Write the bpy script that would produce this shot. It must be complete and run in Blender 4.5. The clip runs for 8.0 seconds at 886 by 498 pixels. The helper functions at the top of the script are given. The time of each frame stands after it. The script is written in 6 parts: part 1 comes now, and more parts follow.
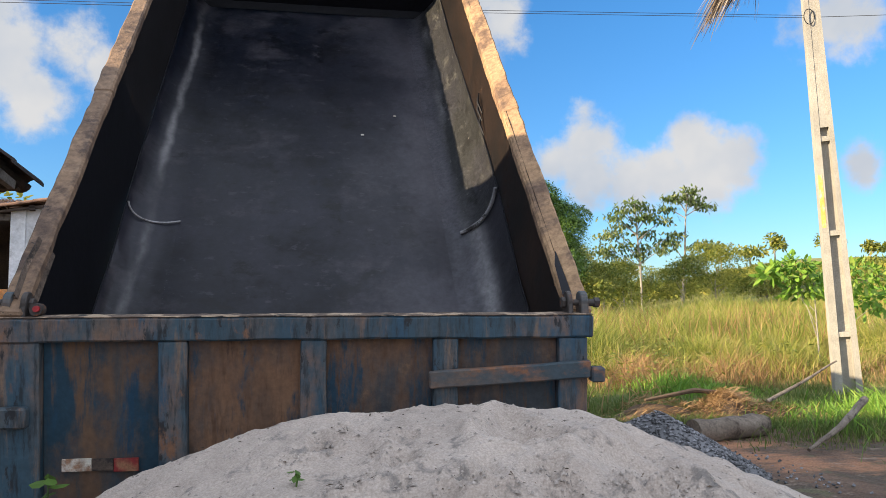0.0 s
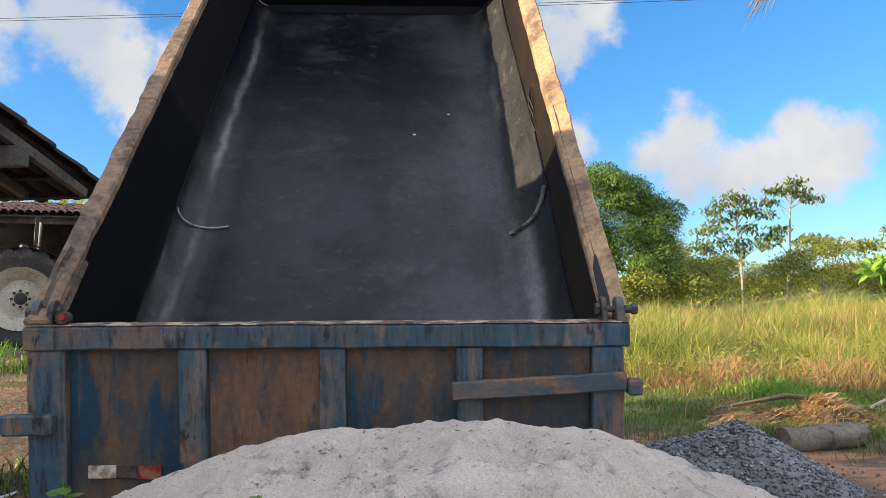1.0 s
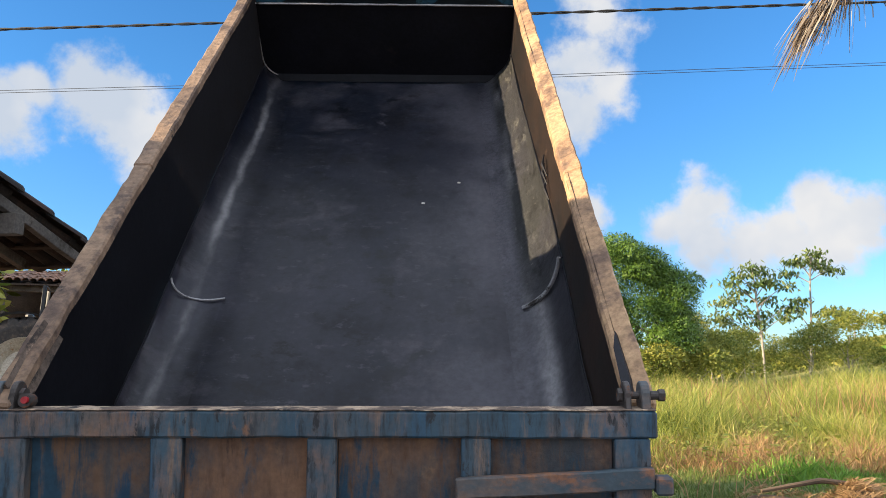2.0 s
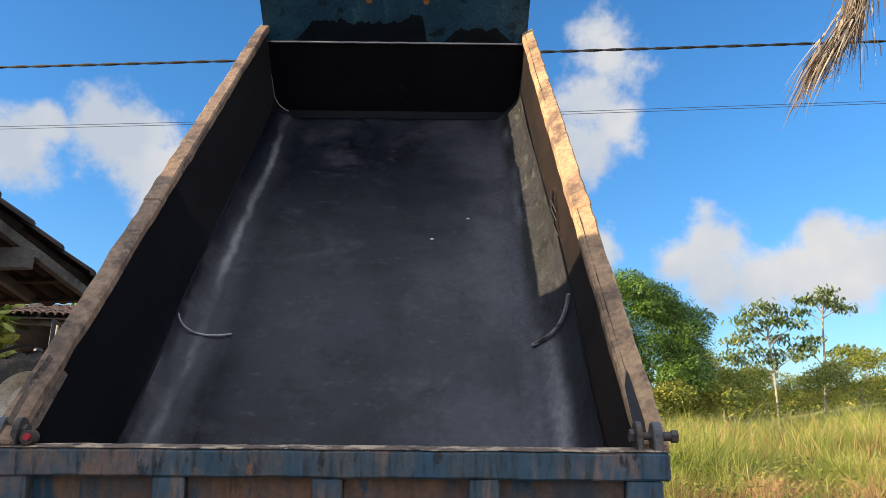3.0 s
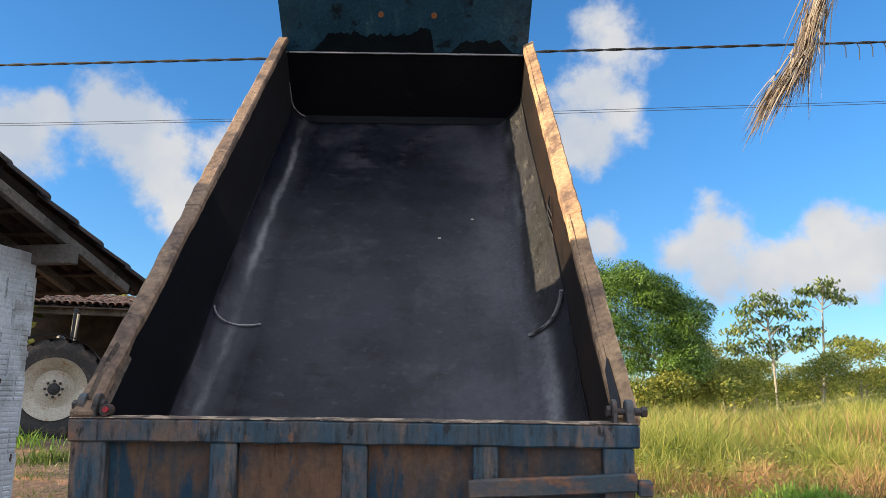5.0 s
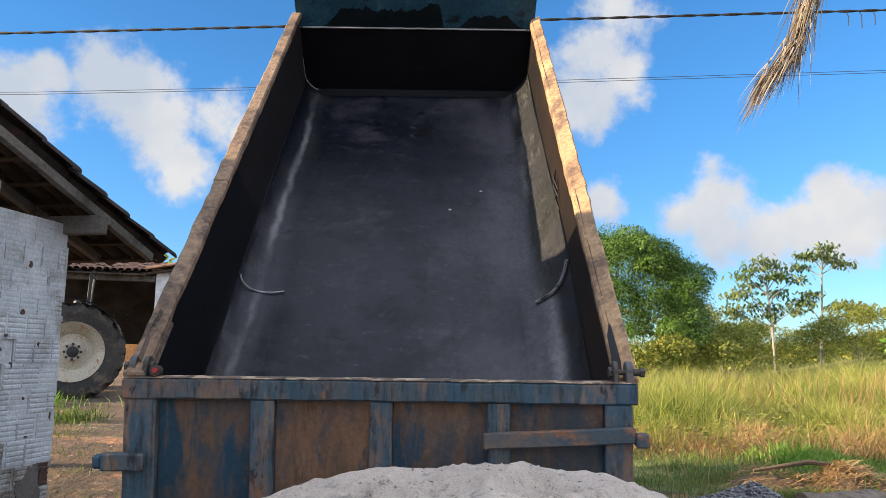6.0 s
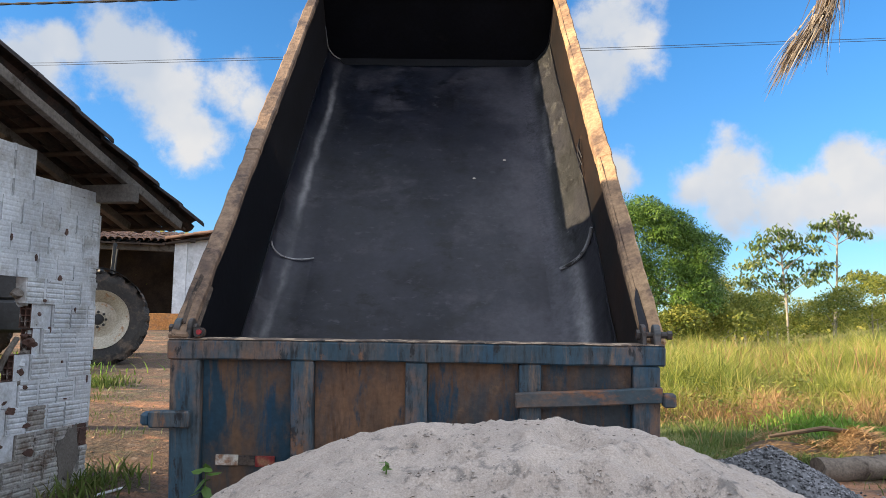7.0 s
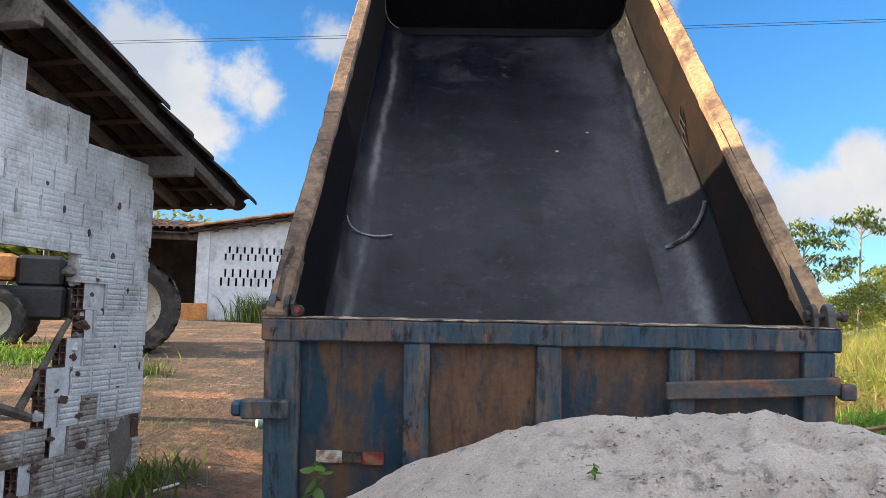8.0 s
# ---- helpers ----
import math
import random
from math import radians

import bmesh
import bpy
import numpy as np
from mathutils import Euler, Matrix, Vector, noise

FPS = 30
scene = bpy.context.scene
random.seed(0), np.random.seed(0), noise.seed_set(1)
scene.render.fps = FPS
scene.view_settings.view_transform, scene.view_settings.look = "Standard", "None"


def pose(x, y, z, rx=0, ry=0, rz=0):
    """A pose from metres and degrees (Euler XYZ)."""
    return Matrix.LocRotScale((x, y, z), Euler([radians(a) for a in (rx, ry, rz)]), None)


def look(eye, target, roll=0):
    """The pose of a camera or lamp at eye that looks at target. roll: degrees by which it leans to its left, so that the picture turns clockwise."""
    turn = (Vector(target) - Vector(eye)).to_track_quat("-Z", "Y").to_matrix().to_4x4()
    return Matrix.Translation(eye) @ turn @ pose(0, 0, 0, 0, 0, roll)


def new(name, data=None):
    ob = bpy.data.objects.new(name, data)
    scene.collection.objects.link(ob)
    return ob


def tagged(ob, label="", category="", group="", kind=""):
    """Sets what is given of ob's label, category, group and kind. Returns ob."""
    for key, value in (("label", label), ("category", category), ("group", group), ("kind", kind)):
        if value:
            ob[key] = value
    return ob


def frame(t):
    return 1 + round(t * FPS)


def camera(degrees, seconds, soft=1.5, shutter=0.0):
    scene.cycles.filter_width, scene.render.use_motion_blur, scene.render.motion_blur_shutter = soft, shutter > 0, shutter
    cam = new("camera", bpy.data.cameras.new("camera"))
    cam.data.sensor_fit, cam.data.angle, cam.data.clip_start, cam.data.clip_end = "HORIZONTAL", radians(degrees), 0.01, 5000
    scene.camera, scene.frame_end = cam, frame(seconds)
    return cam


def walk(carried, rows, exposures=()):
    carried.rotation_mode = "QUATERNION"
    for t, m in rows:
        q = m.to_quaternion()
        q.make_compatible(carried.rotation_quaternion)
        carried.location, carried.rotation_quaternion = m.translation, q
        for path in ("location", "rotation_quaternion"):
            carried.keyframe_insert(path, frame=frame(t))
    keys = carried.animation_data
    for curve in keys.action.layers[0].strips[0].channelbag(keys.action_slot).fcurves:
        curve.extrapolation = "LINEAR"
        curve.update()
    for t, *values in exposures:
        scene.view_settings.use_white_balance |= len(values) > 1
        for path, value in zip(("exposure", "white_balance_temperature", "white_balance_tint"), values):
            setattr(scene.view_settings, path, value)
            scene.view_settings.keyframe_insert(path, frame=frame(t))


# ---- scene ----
cam = camera(61.2, 8.0, soft=0.62)
PATH = [
    (0, (0.152, 0.116, 1.668), (0.409, 2.095, 1.804), -0.2),
    (0.5, (0.344, 0.203, 1.696), (0.377, 2.198, 1.831), -0.2),
    (1, (0.462, 0.252, 1.705), (0.47, 2.248, 1.836), -0.4),
    (1.5, (0.487, 0.404, 1.717), (0.487, 2.397, 1.89), -0.1),
    (2, (0.505, 0.533, 1.75), (0.473, 2.507, 2.067), 0.0),
    (2.2, (0.507, 0.548, 1.752), (0.467, 2.52, 2.10), 0.05),
    (3.5, (0.507, 0.56, 1.759), (0.446, 2.514, 2.18), 0.5),
    (4, (0.497, 0.464, 1.754), (0.434, 2.418, 2.174), 0.5),
    (4.5, (0.539, 0.259, 1.73), (0.474, 2.215, 2.142), 0.6),
    (5.8, (0.409, -0.266, 1.713), (0.346, 1.709, 2.021), 0.7),
    (6, (0.428, -0.301, 1.713), (0.361, 1.677, 2.001), 0.7),
    (6.5, (0.454, -0.41, 1.693), (0.353, 1.574, 1.931), 0.9),
    (7, (0.327, -0.407, 1.675), (0.229, 1.58, 1.885), 0.8),
    (7.5, (0.059, -0.289, 1.653), (-0.056, 1.698, 1.849), 1.0),
    (8, (-0.245, 0.069, 1.598), (-0.368, 2.056, 1.792), 1.2),
]
walk(cam, [(t, look(eye, target, roll)) for t, eye, target, roll in PATH],
     [(0, 1.33), (0.5, 1.37), (1, 1.47), (2, 1.53), (2.6, 1.45), (3.5, 1.33), (4.5, 1.33), (6, 1.46), (7, 1.46), (8, 1.52)])

# ---- light: low warm sun from behind the old house, blue sky with cumulus ----
SUN_DIR = Vector((-1.0, -0.268, 0.28)).normalized()
sun = new("sun", bpy.data.lights.new("sun", "SUN"))
sun.data.energy, sun.data.angle, sun.data.color = 5.0, radians(0.5), (1.0, 0.79, 0.52)
sun.matrix_world = look((-30, -8, 9), Vector((-30, -8, 9)) - SUN_DIR)

CLOUDS = [
    (-0.436, 0.835, 0.336, 0.042), (-0.408, 0.859, 0.310, 0.060), (-0.380, 0.884, 0.272, 0.062), (-0.351, 0.905, 0.241, 0.050),
    (-0.317, 0.904, 0.285, 0.050), (-0.295, 0.914, 0.277, 0.031), (-0.484, 0.814, 0.321, 0.026), (-0.524, 0.801, 0.289, 0.052),
    (0.178, 0.884, 0.432, 0.058), (0.157, 0.908, 0.388, 0.070), (0.149, 0.930, 0.336, 0.055), (0.196, 0.911, 0.362, 0.047),
    (0.267, 0.947, 0.181, 0.042), (0.315, 0.927, 0.203, 0.050), (0.312, 0.937, 0.158, 0.060), (0.361, 0.919, 0.157, 0.054),
    (0.402, 0.901, 0.163, 0.046), (0.428, 0.881, 0.200, 0.040), (0.448, 0.879, 0.162, 0.058), (0.478, 0.862, 0.169, 0.048),
    (0.176, 0.963, 0.202, 0.035), (0.553, 0.770, 0.318, 0.055), (0.595, 0.789, 0.156, 0.029), (-0.212, 0.912, 0.351, 0.038),
]


def build_world():
    w = bpy.data.worlds.new("sky")
    w.use_nodes = True
    scene.world = w
    nt = w.node_tree
    nt.nodes.clear()
    N, L = nt.nodes.new, nt.links.new
    sky = N("ShaderNodeTexSky")
    sky.sky_type, sky.sun_disc = "NISHITA", False
    sky.sun_elevation, sky.sun_rotation = radians(15.1), math.atan2(SUN_DIR.x, SUN_DIR.y)
    sky.air_density, sky.dust_density, sky.ozone_density = 1.0, 0.3, 3.0
    hs = N("ShaderNodeHueSaturation")
    hs.inputs["Saturation"].default_value, hs.inputs["Value"].default_value = 1.06, 1.34
    tint = N("ShaderNodeMix")
    tint.data_type, tint.blend_type = "RGBA", "MULTIPLY"
    tint.inputs["Factor"].default_value = 1.0
    L(sky.outputs[0], tint.inputs["A"])
    # deeper blue overhead, paler towards the horizon
    up = N("ShaderNodeSeparateXYZ")
    high = N("ShaderNodeTexCoord")
    L(high.outputs["Generated"], up.inputs[0])
    grade = N("ShaderNodeValToRGB")
    grade.color_ramp.elements[0].position, grade.color_ramp.elements[0].color = 0.0, (0.71, 0.90, 1.16, 1)
    grade.color_ramp.elements[1].position, grade.color_ramp.elements[1].color = 0.34, (0.71, 1.05, 1.31, 1)
    L(up.outputs[2], grade.inputs[0])
    L(grade.outputs[0], tint.inputs["B"])
    L(tint.outputs["Result"], hs.inputs["Color"])
    tc = N("ShaderNodeTexCoord")
    warp = N("ShaderNodeTexNoise")
    warp.inputs["Scale"].default_value, warp.inputs["Detail"].default_value = 14, 8
    warp.inputs["Roughness"].default_value = 0.62
    L(tc.outputs["Generated"], warp.inputs["Vector"])
    cur = None
    for x, y, z, r in CLOUDS:
        d = N("ShaderNodeVectorMath")
        d.operation = "DISTANCE"
        L(tc.outputs["Generated"], d.inputs[0])
        d.inputs[1].default_value = Vector((x, y, z)).normalized()
        m = N("ShaderNodeMath")
        m.operation, m.inputs[1].default_value = "MULTIPLY", -1.0 / r
        L(d.outputs["Value"], m.inputs[0])
        if cur is None:
            cur = m
        else:
            mx = N("ShaderNodeMath")
            mx.operation = "SMOOTH_MAX"
            mx.inputs[2].default_value = 0.25
            L(cur.outputs[0], mx.inputs[0])
            L(m.outputs[0], mx.inputs[1])
            cur = mx
    amp = N("ShaderNodeMath")
    amp.operation, amp.inputs[1].default_value, amp.inputs[2].default_value = "MULTIPLY_ADD", 2.3, -0.20
    L(warp.outputs["Fac"], amp.inputs[0])
    add = N("ShaderNodeMath")
    add.operation = "ADD"
    L(cur.outputs[0], add.inputs[0])
    L(amp.outputs[0], add.inputs[1])
    rng = N("ShaderNodeMapRange")
    rng.interpolation_type = "SMOOTHSTEP"
    rng.inputs["From Min"].default_value, rng.inputs["From Max"].default_value = -0.12, 0.62
    L(add.outputs[0], rng.inputs["Value"])
    shade = N("ShaderNodeTexNoise")
    shade.inputs["Scale"].default_value, shade.inputs["Detail"].default_value = 7, 4
    mp = N("ShaderNodeMapping")
    mp.inputs["Location"].default_value = (0.3, 0.1, 0.06)
    L(tc.outputs["Generated"], mp.inputs[0])
    L(mp.outputs[0], shade.inputs["Vector"])
    cr = N("ShaderNodeValToRGB")
    cr.color_ramp.elements[0].position, cr.color_ramp.elements[0].color = 0.38, (3.8, 4.25, 4.95, 1)
    cr.color_ramp.elements[1].position, cr.color_ramp.elements[1].color = 0.62, (5.35, 5.35, 5.42, 1)
    L(shade.outputs["Fac"], cr.inputs[0])
    mix = N("ShaderNodeMix")
    mix.data_type = "RGBA"
    L(rng.outputs[0], mix.inputs["Factor"])
    L(hs.outputs[0], mix.inputs["A"])
    L(cr.outputs[0], mix.inputs["B"])
    # broken bright cumulus added over the unseen rest of the sky as fill light
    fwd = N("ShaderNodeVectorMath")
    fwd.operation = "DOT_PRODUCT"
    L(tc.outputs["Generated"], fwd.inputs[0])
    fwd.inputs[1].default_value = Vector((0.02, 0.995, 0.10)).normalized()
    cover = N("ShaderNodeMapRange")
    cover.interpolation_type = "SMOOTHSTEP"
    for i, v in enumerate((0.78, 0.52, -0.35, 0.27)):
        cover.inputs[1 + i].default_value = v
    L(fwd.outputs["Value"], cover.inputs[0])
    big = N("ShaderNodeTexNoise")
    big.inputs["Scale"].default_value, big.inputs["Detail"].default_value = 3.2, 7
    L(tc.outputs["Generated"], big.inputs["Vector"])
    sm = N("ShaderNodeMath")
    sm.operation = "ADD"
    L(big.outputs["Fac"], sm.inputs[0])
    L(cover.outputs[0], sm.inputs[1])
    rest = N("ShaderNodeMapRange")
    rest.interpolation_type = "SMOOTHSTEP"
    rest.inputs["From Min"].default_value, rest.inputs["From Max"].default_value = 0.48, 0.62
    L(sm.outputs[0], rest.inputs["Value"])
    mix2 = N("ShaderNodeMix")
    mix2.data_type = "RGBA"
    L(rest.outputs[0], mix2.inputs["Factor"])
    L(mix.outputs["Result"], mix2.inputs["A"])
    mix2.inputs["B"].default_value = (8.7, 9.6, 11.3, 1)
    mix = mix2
    bg = N("ShaderNodeBackground")
    bg.inputs["Strength"].default_value = 0.0547
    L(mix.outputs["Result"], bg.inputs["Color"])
    L(bg.outputs[0], N("ShaderNodeOutputWorld").inputs["Surface"])


build_world()


# ---- materials ----
def surface(name, base, layers=(), rough=0.75, metal=0.0, grain=40.0, grain_amt=0.18, bump=0.25, bump_scale=None,
            dist=0.004, island=0.0, objrand=0.0, coat=0.0, spec=0.5, streak=(), drift=(), world=False):
    """base: (dark, light); layers: (colour, scale, stretch, threshold, softness, roughness)."""
    m = bpy.data.materials.new(name)
    m.use_nodes = True
    nt = m.node_tree
    b = nt.nodes["Principled BSDF"]
    N, L = nt.nodes.new, nt.links.new
    tc = N("ShaderNodeNewGeometry").outputs["Position"] if world else N("ShaderNodeTexCoord").outputs["Object"]

    def noise_of(scale, stretch=(1, 1, 1), detail=6, shift=0.0, rough=0.6):
        mp = N("ShaderNodeMapping")
        mp.inputs["Scale"].default_value = stretch
        mp.inputs["Location"].default_value = (shift, shift * 1.7, shift * 0.6)
        L(tc, mp.inputs[0])
        n = N("ShaderNodeTexNoise")
        n.inputs["Scale"].default_value, n.inputs["Detail"].default_value = scale, detail
        n.inputs["Roughness"].default_value = rough
        L(mp.outputs[0], n.inputs["Vector"])
        return n.outputs["Fac"]

    def mixed(fac, a, c, blend="MIX"):
        mx = N("ShaderNodeMix")
        mx.data_type, mx.blend_type = "RGBA", blend
        for sock, v in (("Factor", fac), ("A", a), ("B", c)):
            if isinstance(v, (int, float)):
                mx.inputs[sock].default_value = v
            elif isinstance(v, tuple):
                mx.inputs[sock].default_value = (*v, 1)
            else:
                L(v, mx.inputs[sock])
        return mx.outputs["Result"]

    def ranged(v, lo, hi, a=0.0, c=1.0, smooth=True):
        r = N("ShaderNodeMapRange")
        if smooth:
            r.interpolation_type = "SMOOTHSTEP"
        for i, x in enumerate((lo, hi, a, c)):
            r.inputs[1 + i].default_value = x
        L(v, r.inputs[0])
        return r.outputs[0]

    col = mixed(ranged(noise_of(2.2, shift=3.1), 0.3, 0.7), base[0], base[1])
    rgh = None
    for i, (c, scale, stretch, thr, soft, rr) in enumerate(layers):
        mask = ranged(noise_of(scale, stretch, 8, 7.3 * (i + 1), 0.68), thr - soft, thr + soft)
        col = mixed(mask, col, c)
        mr = N("ShaderNodeMix")
        L(mask, mr.inputs["Factor"])
        if rgh is None:
            mr.inputs["A"].default_value = rough
        else:
            L(rgh, mr.inputs["A"])
        mr.inputs["B"].default_value = rr
        rgh = mr.outputs["Result"]
    for c, at, half, amt, rr in streak:
        # load-worn band with painted-in glint, a set distance either side of the middle line
        sx = N("ShaderNodeSeparateXYZ")
        L(tc, sx.inputs[0])
        ab = N("ShaderNodeMath")
        ab.operation = "ABSOLUTE"
        L(sx.outputs[0], ab.inputs[0])
        wb = N("ShaderNodeMath")
        wb.operation, wb.inputs[1].default_value, wb.inputs[2].default_value = "MULTIPLY_ADD", 0.12, -0.06 - at
        L(noise_of(1.6, (1, 1, 1), 3, 11.0), wb.inputs[0])
        sm = N("ShaderNodeMath")
        sm.operation = "ADD"
        L(ab.outputs[0], sm.inputs[0])
        L(wb.outputs[0], sm.inputs[1])
        ds = N("ShaderNodeMath")
        ds.operation = "ABSOLUTE"
        L(sm.outputs[0], ds.inputs[0])
        ms = N("ShaderNodeMath")
        ms.operation = "MULTIPLY"
        L(ranged(ds.outputs[0], half, 0.0, 0.0, amt), ms.inputs[0])
        L(ranged(noise_of(2.0, (1.5, 0.5, 1.5), 6, 5.0), 0.36, 0.62, 0.12, 1.0), ms.inputs[1])
        col = mixed(ms.outputs[0], col, c)
        mr = N("ShaderNodeMix")
        L(ms.outputs[0], mr.inputs["Factor"])
        if rgh is None:
            mr.inputs["A"].default_value = rough
        else:
            L(rgh, mr.inputs["A"])
        mr.inputs["B"].default_value = rr
        rgh = mr.outputs["Result"]
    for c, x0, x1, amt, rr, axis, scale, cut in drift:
        # paler towards one side or end: sheen as colour, and dust on the plate
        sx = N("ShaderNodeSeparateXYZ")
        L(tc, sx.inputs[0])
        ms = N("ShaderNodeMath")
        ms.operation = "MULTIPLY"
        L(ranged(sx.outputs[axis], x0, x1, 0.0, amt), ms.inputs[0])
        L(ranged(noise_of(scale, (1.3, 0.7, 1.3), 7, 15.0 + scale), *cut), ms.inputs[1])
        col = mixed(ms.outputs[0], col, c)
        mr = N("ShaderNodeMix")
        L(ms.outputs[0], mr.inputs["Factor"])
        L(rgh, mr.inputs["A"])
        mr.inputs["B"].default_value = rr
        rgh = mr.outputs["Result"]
    fine = noise_of(grain, detail=5, shift=1.3)
    lo, hi = 1 - grain_amt * 2, 1 + grain_amt * 2
    val = ranged(fine, 0.25, 0.75, lo, hi, False)
    if island or objrand:
        src = N("ShaderNodeNewGeometry").outputs["Random Per Island"] if island else N("ShaderNodeObjectInfo").outputs["Random"]
        k = island or objrand
        v2 = N("ShaderNodeMath")
        v2.operation = "MULTIPLY"
        L(val, v2.inputs[0])
        L(ranged(src, 0, 1, 1 - k, 1 + k, False), v2.inputs[1])
        val = v2.outputs[0]
    g = N("ShaderNodeVectorMath")
    g.operation = "SCALE"
    L(col, g.inputs[0])
    L(val, g.inputs["Scale"])
    L(g.outputs[0], b.inputs["Base Color"])
    if rgh is None:
        b.inputs["Roughness"].default_value = rough
    else:
        L(rgh, b.inputs["Roughness"])
    b.inputs["Metallic"].default_value = metal
    b.inputs["Specular IOR Level"].default_value = spec
    b.inputs["Coat Weight"].default_value = coat
    if bump:
        bp = N("ShaderNodeBump")
        bp.inputs["Strength"].default_value, bp.inputs["Distance"].default_value = bump, dist
        L(noise_of(bump_scale or grain, detail=8, shift=0.4) , bp.inputs["Height"])
        L(bp.outputs[0], b.inputs["Normal"])
    return m


ORANGE_DUST, RUST = (0.26, 0.13, 0.07), (0.16, 0.06, 0.025)
V = (1, 1, 0.16)
BED_BASE = ((0.0078, 0.0092, 0.0165), (0.0125, 0.0148, 0.0268))
BED_WEAR = [((0.034, 0.034, 0.048), 0.9, (1, 1, 1), 0.54, 0.16, 0.38), ((0.008, 0.008, 0.013), 2.6, (1, 1, 1), 0.59, 0.10, 0.44), ((0.085, 0.080, 0.096), 1.7, (0.9, 1.1, 1), 0.60, 0.10, 0.46),
            ((0.007, 0.007, 0.010), 5, (0.9, 1.2, 1), 0.595, 0.05, 0.34), ((0.066, 0.064, 0.078), 13, (0.8, 1.2, 1), 0.63, 0.06, 0.5), ((0.08, 0.05, 0.036), 9, (1, 1, 1), 0.74, 0.05, 0.7), ((0.14, 0.135, 0.14), 30, (1, 0.6, 1), 0.76, 0.04, 0.6)]
# rubbed bends, with the sky's highlight along the curve painted in
BED_RUB_GLINT = (((0.075, 0.077, 0.094), 1.02, 0.15, 0.55, 0.45), ((0.36, 0.355, 0.365), 1.03, 0.045, 0.90, 0.5))
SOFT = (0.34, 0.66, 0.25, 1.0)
# sky sheen on the floor put into its colour, paler right and rearward
BED_SHEEN_SIDE = ((0.145, 0.142, 0.168), 0.0, 0.95, 0.80, 0.36, 0, 1.5, SOFT)
BED_SHEEN_REAR = ((0.068, 0.068, 0.096), 4.2, 1.5, 0.48, 0.40, 1, 1.1, (0.42, 0.62, 0.0, 1.0))
MAT_BLACK = surface("scuffed_black_bed_paint", BED_BASE, BED_WEAR, rough=0.32, grain=26, grain_amt=0.10, bump=0.40, bump_scale=2.2, dist=0.02, streak=BED_RUB_GLINT, drift=(BED_SHEEN_REAR, BED_SHEEN_SIDE))
MAT_PLATE = surface("dusty_corner_plate", BED_BASE, BED_WEAR, rough=0.34, grain=40, grain_amt=0.2, bump=0.9, bump_scale=9, dist=0.016, streak=BED_RUB_GLINT,
                    drift=(BED_SHEEN_REAR, BED_SHEEN_SIDE, ((0.034, 0.036, 0.038), 0.95, 1.05, 1.4, 0.6, 0, 1.5, SOFT), ((0.095, 0.095, 0.092), 0.97, 1.05, 0.85, 0.7, 0, 7.0, (0.54, 0.66, 0.0, 1.0)),
                           ((0.011, 0.011, 0.012), 0.97, 1.05, 0.85, 0.5, 0, 5.0, (0.56, 0.66, 0.0, 1.0)), ((0.22, 0.21, 0.19), 0.97, 1.05, 0.9, 0.7, 0, 19.0, (0.64, 0.70, 0.0, 1.0))))
# same bend, its wear and painted highlight stronger below the weld
MAT_LOWER_PLATE = surface("rubbed_glint_corner_plate", BED_BASE, BED_WEAR, rough=0.34, grain=30, grain_amt=0.15, bump=0.5, bump_scale=6, dist=0.012,
                          streak=(((0.10, 0.102, 0.118), 1.00, 0.17, 0.75, 0.42), ((0.50, 0.50, 0.51), 1.06, 0.080, 1.2, 0.45)), drift=(BED_SHEEN_REAR, BED_SHEEN_SIDE, ((0.020, 0.021, 0.024), 1.06, 1.13, 0.9, 0.45, 0, 1.5, SOFT)))
MAT_BLACK_SIDE = surface("near_black_side", ((0.0042, 0.0046, 0.0078), (0.0075, 0.0082, 0.013)), [((0.022, 0.018, 0.017), 3, (1, 1, 1), 0.66, 0.08, 0.7)], spec=0.28, rough=0.6, grain=30, bump=0.3, bump_scale=9, dist=0.006)
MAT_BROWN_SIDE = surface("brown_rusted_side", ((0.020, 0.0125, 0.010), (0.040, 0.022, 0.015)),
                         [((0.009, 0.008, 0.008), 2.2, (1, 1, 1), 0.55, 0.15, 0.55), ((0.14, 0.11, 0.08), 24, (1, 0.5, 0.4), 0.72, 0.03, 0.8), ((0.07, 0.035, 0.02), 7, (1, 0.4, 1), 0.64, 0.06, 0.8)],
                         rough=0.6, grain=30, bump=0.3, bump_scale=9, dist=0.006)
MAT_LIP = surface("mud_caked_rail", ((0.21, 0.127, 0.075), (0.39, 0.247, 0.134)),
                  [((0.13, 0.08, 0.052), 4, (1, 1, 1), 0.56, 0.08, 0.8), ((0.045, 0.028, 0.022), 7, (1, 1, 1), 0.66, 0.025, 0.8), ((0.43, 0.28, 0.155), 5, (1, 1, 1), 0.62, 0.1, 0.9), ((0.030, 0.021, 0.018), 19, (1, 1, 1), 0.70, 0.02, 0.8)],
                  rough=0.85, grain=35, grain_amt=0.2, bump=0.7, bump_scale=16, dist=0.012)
# left rail: dark smears, and the rail mud darkened to stand for its shade
MAT_LIP_SHADED = surface("shaded_smeared_rail", ((0.125, 0.080, 0.054), (0.23, 0.15, 0.095)),
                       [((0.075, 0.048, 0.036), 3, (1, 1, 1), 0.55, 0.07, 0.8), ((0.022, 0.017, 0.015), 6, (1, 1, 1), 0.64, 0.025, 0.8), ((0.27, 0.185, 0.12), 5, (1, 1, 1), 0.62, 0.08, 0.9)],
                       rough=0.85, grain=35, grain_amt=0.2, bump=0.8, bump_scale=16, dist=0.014)
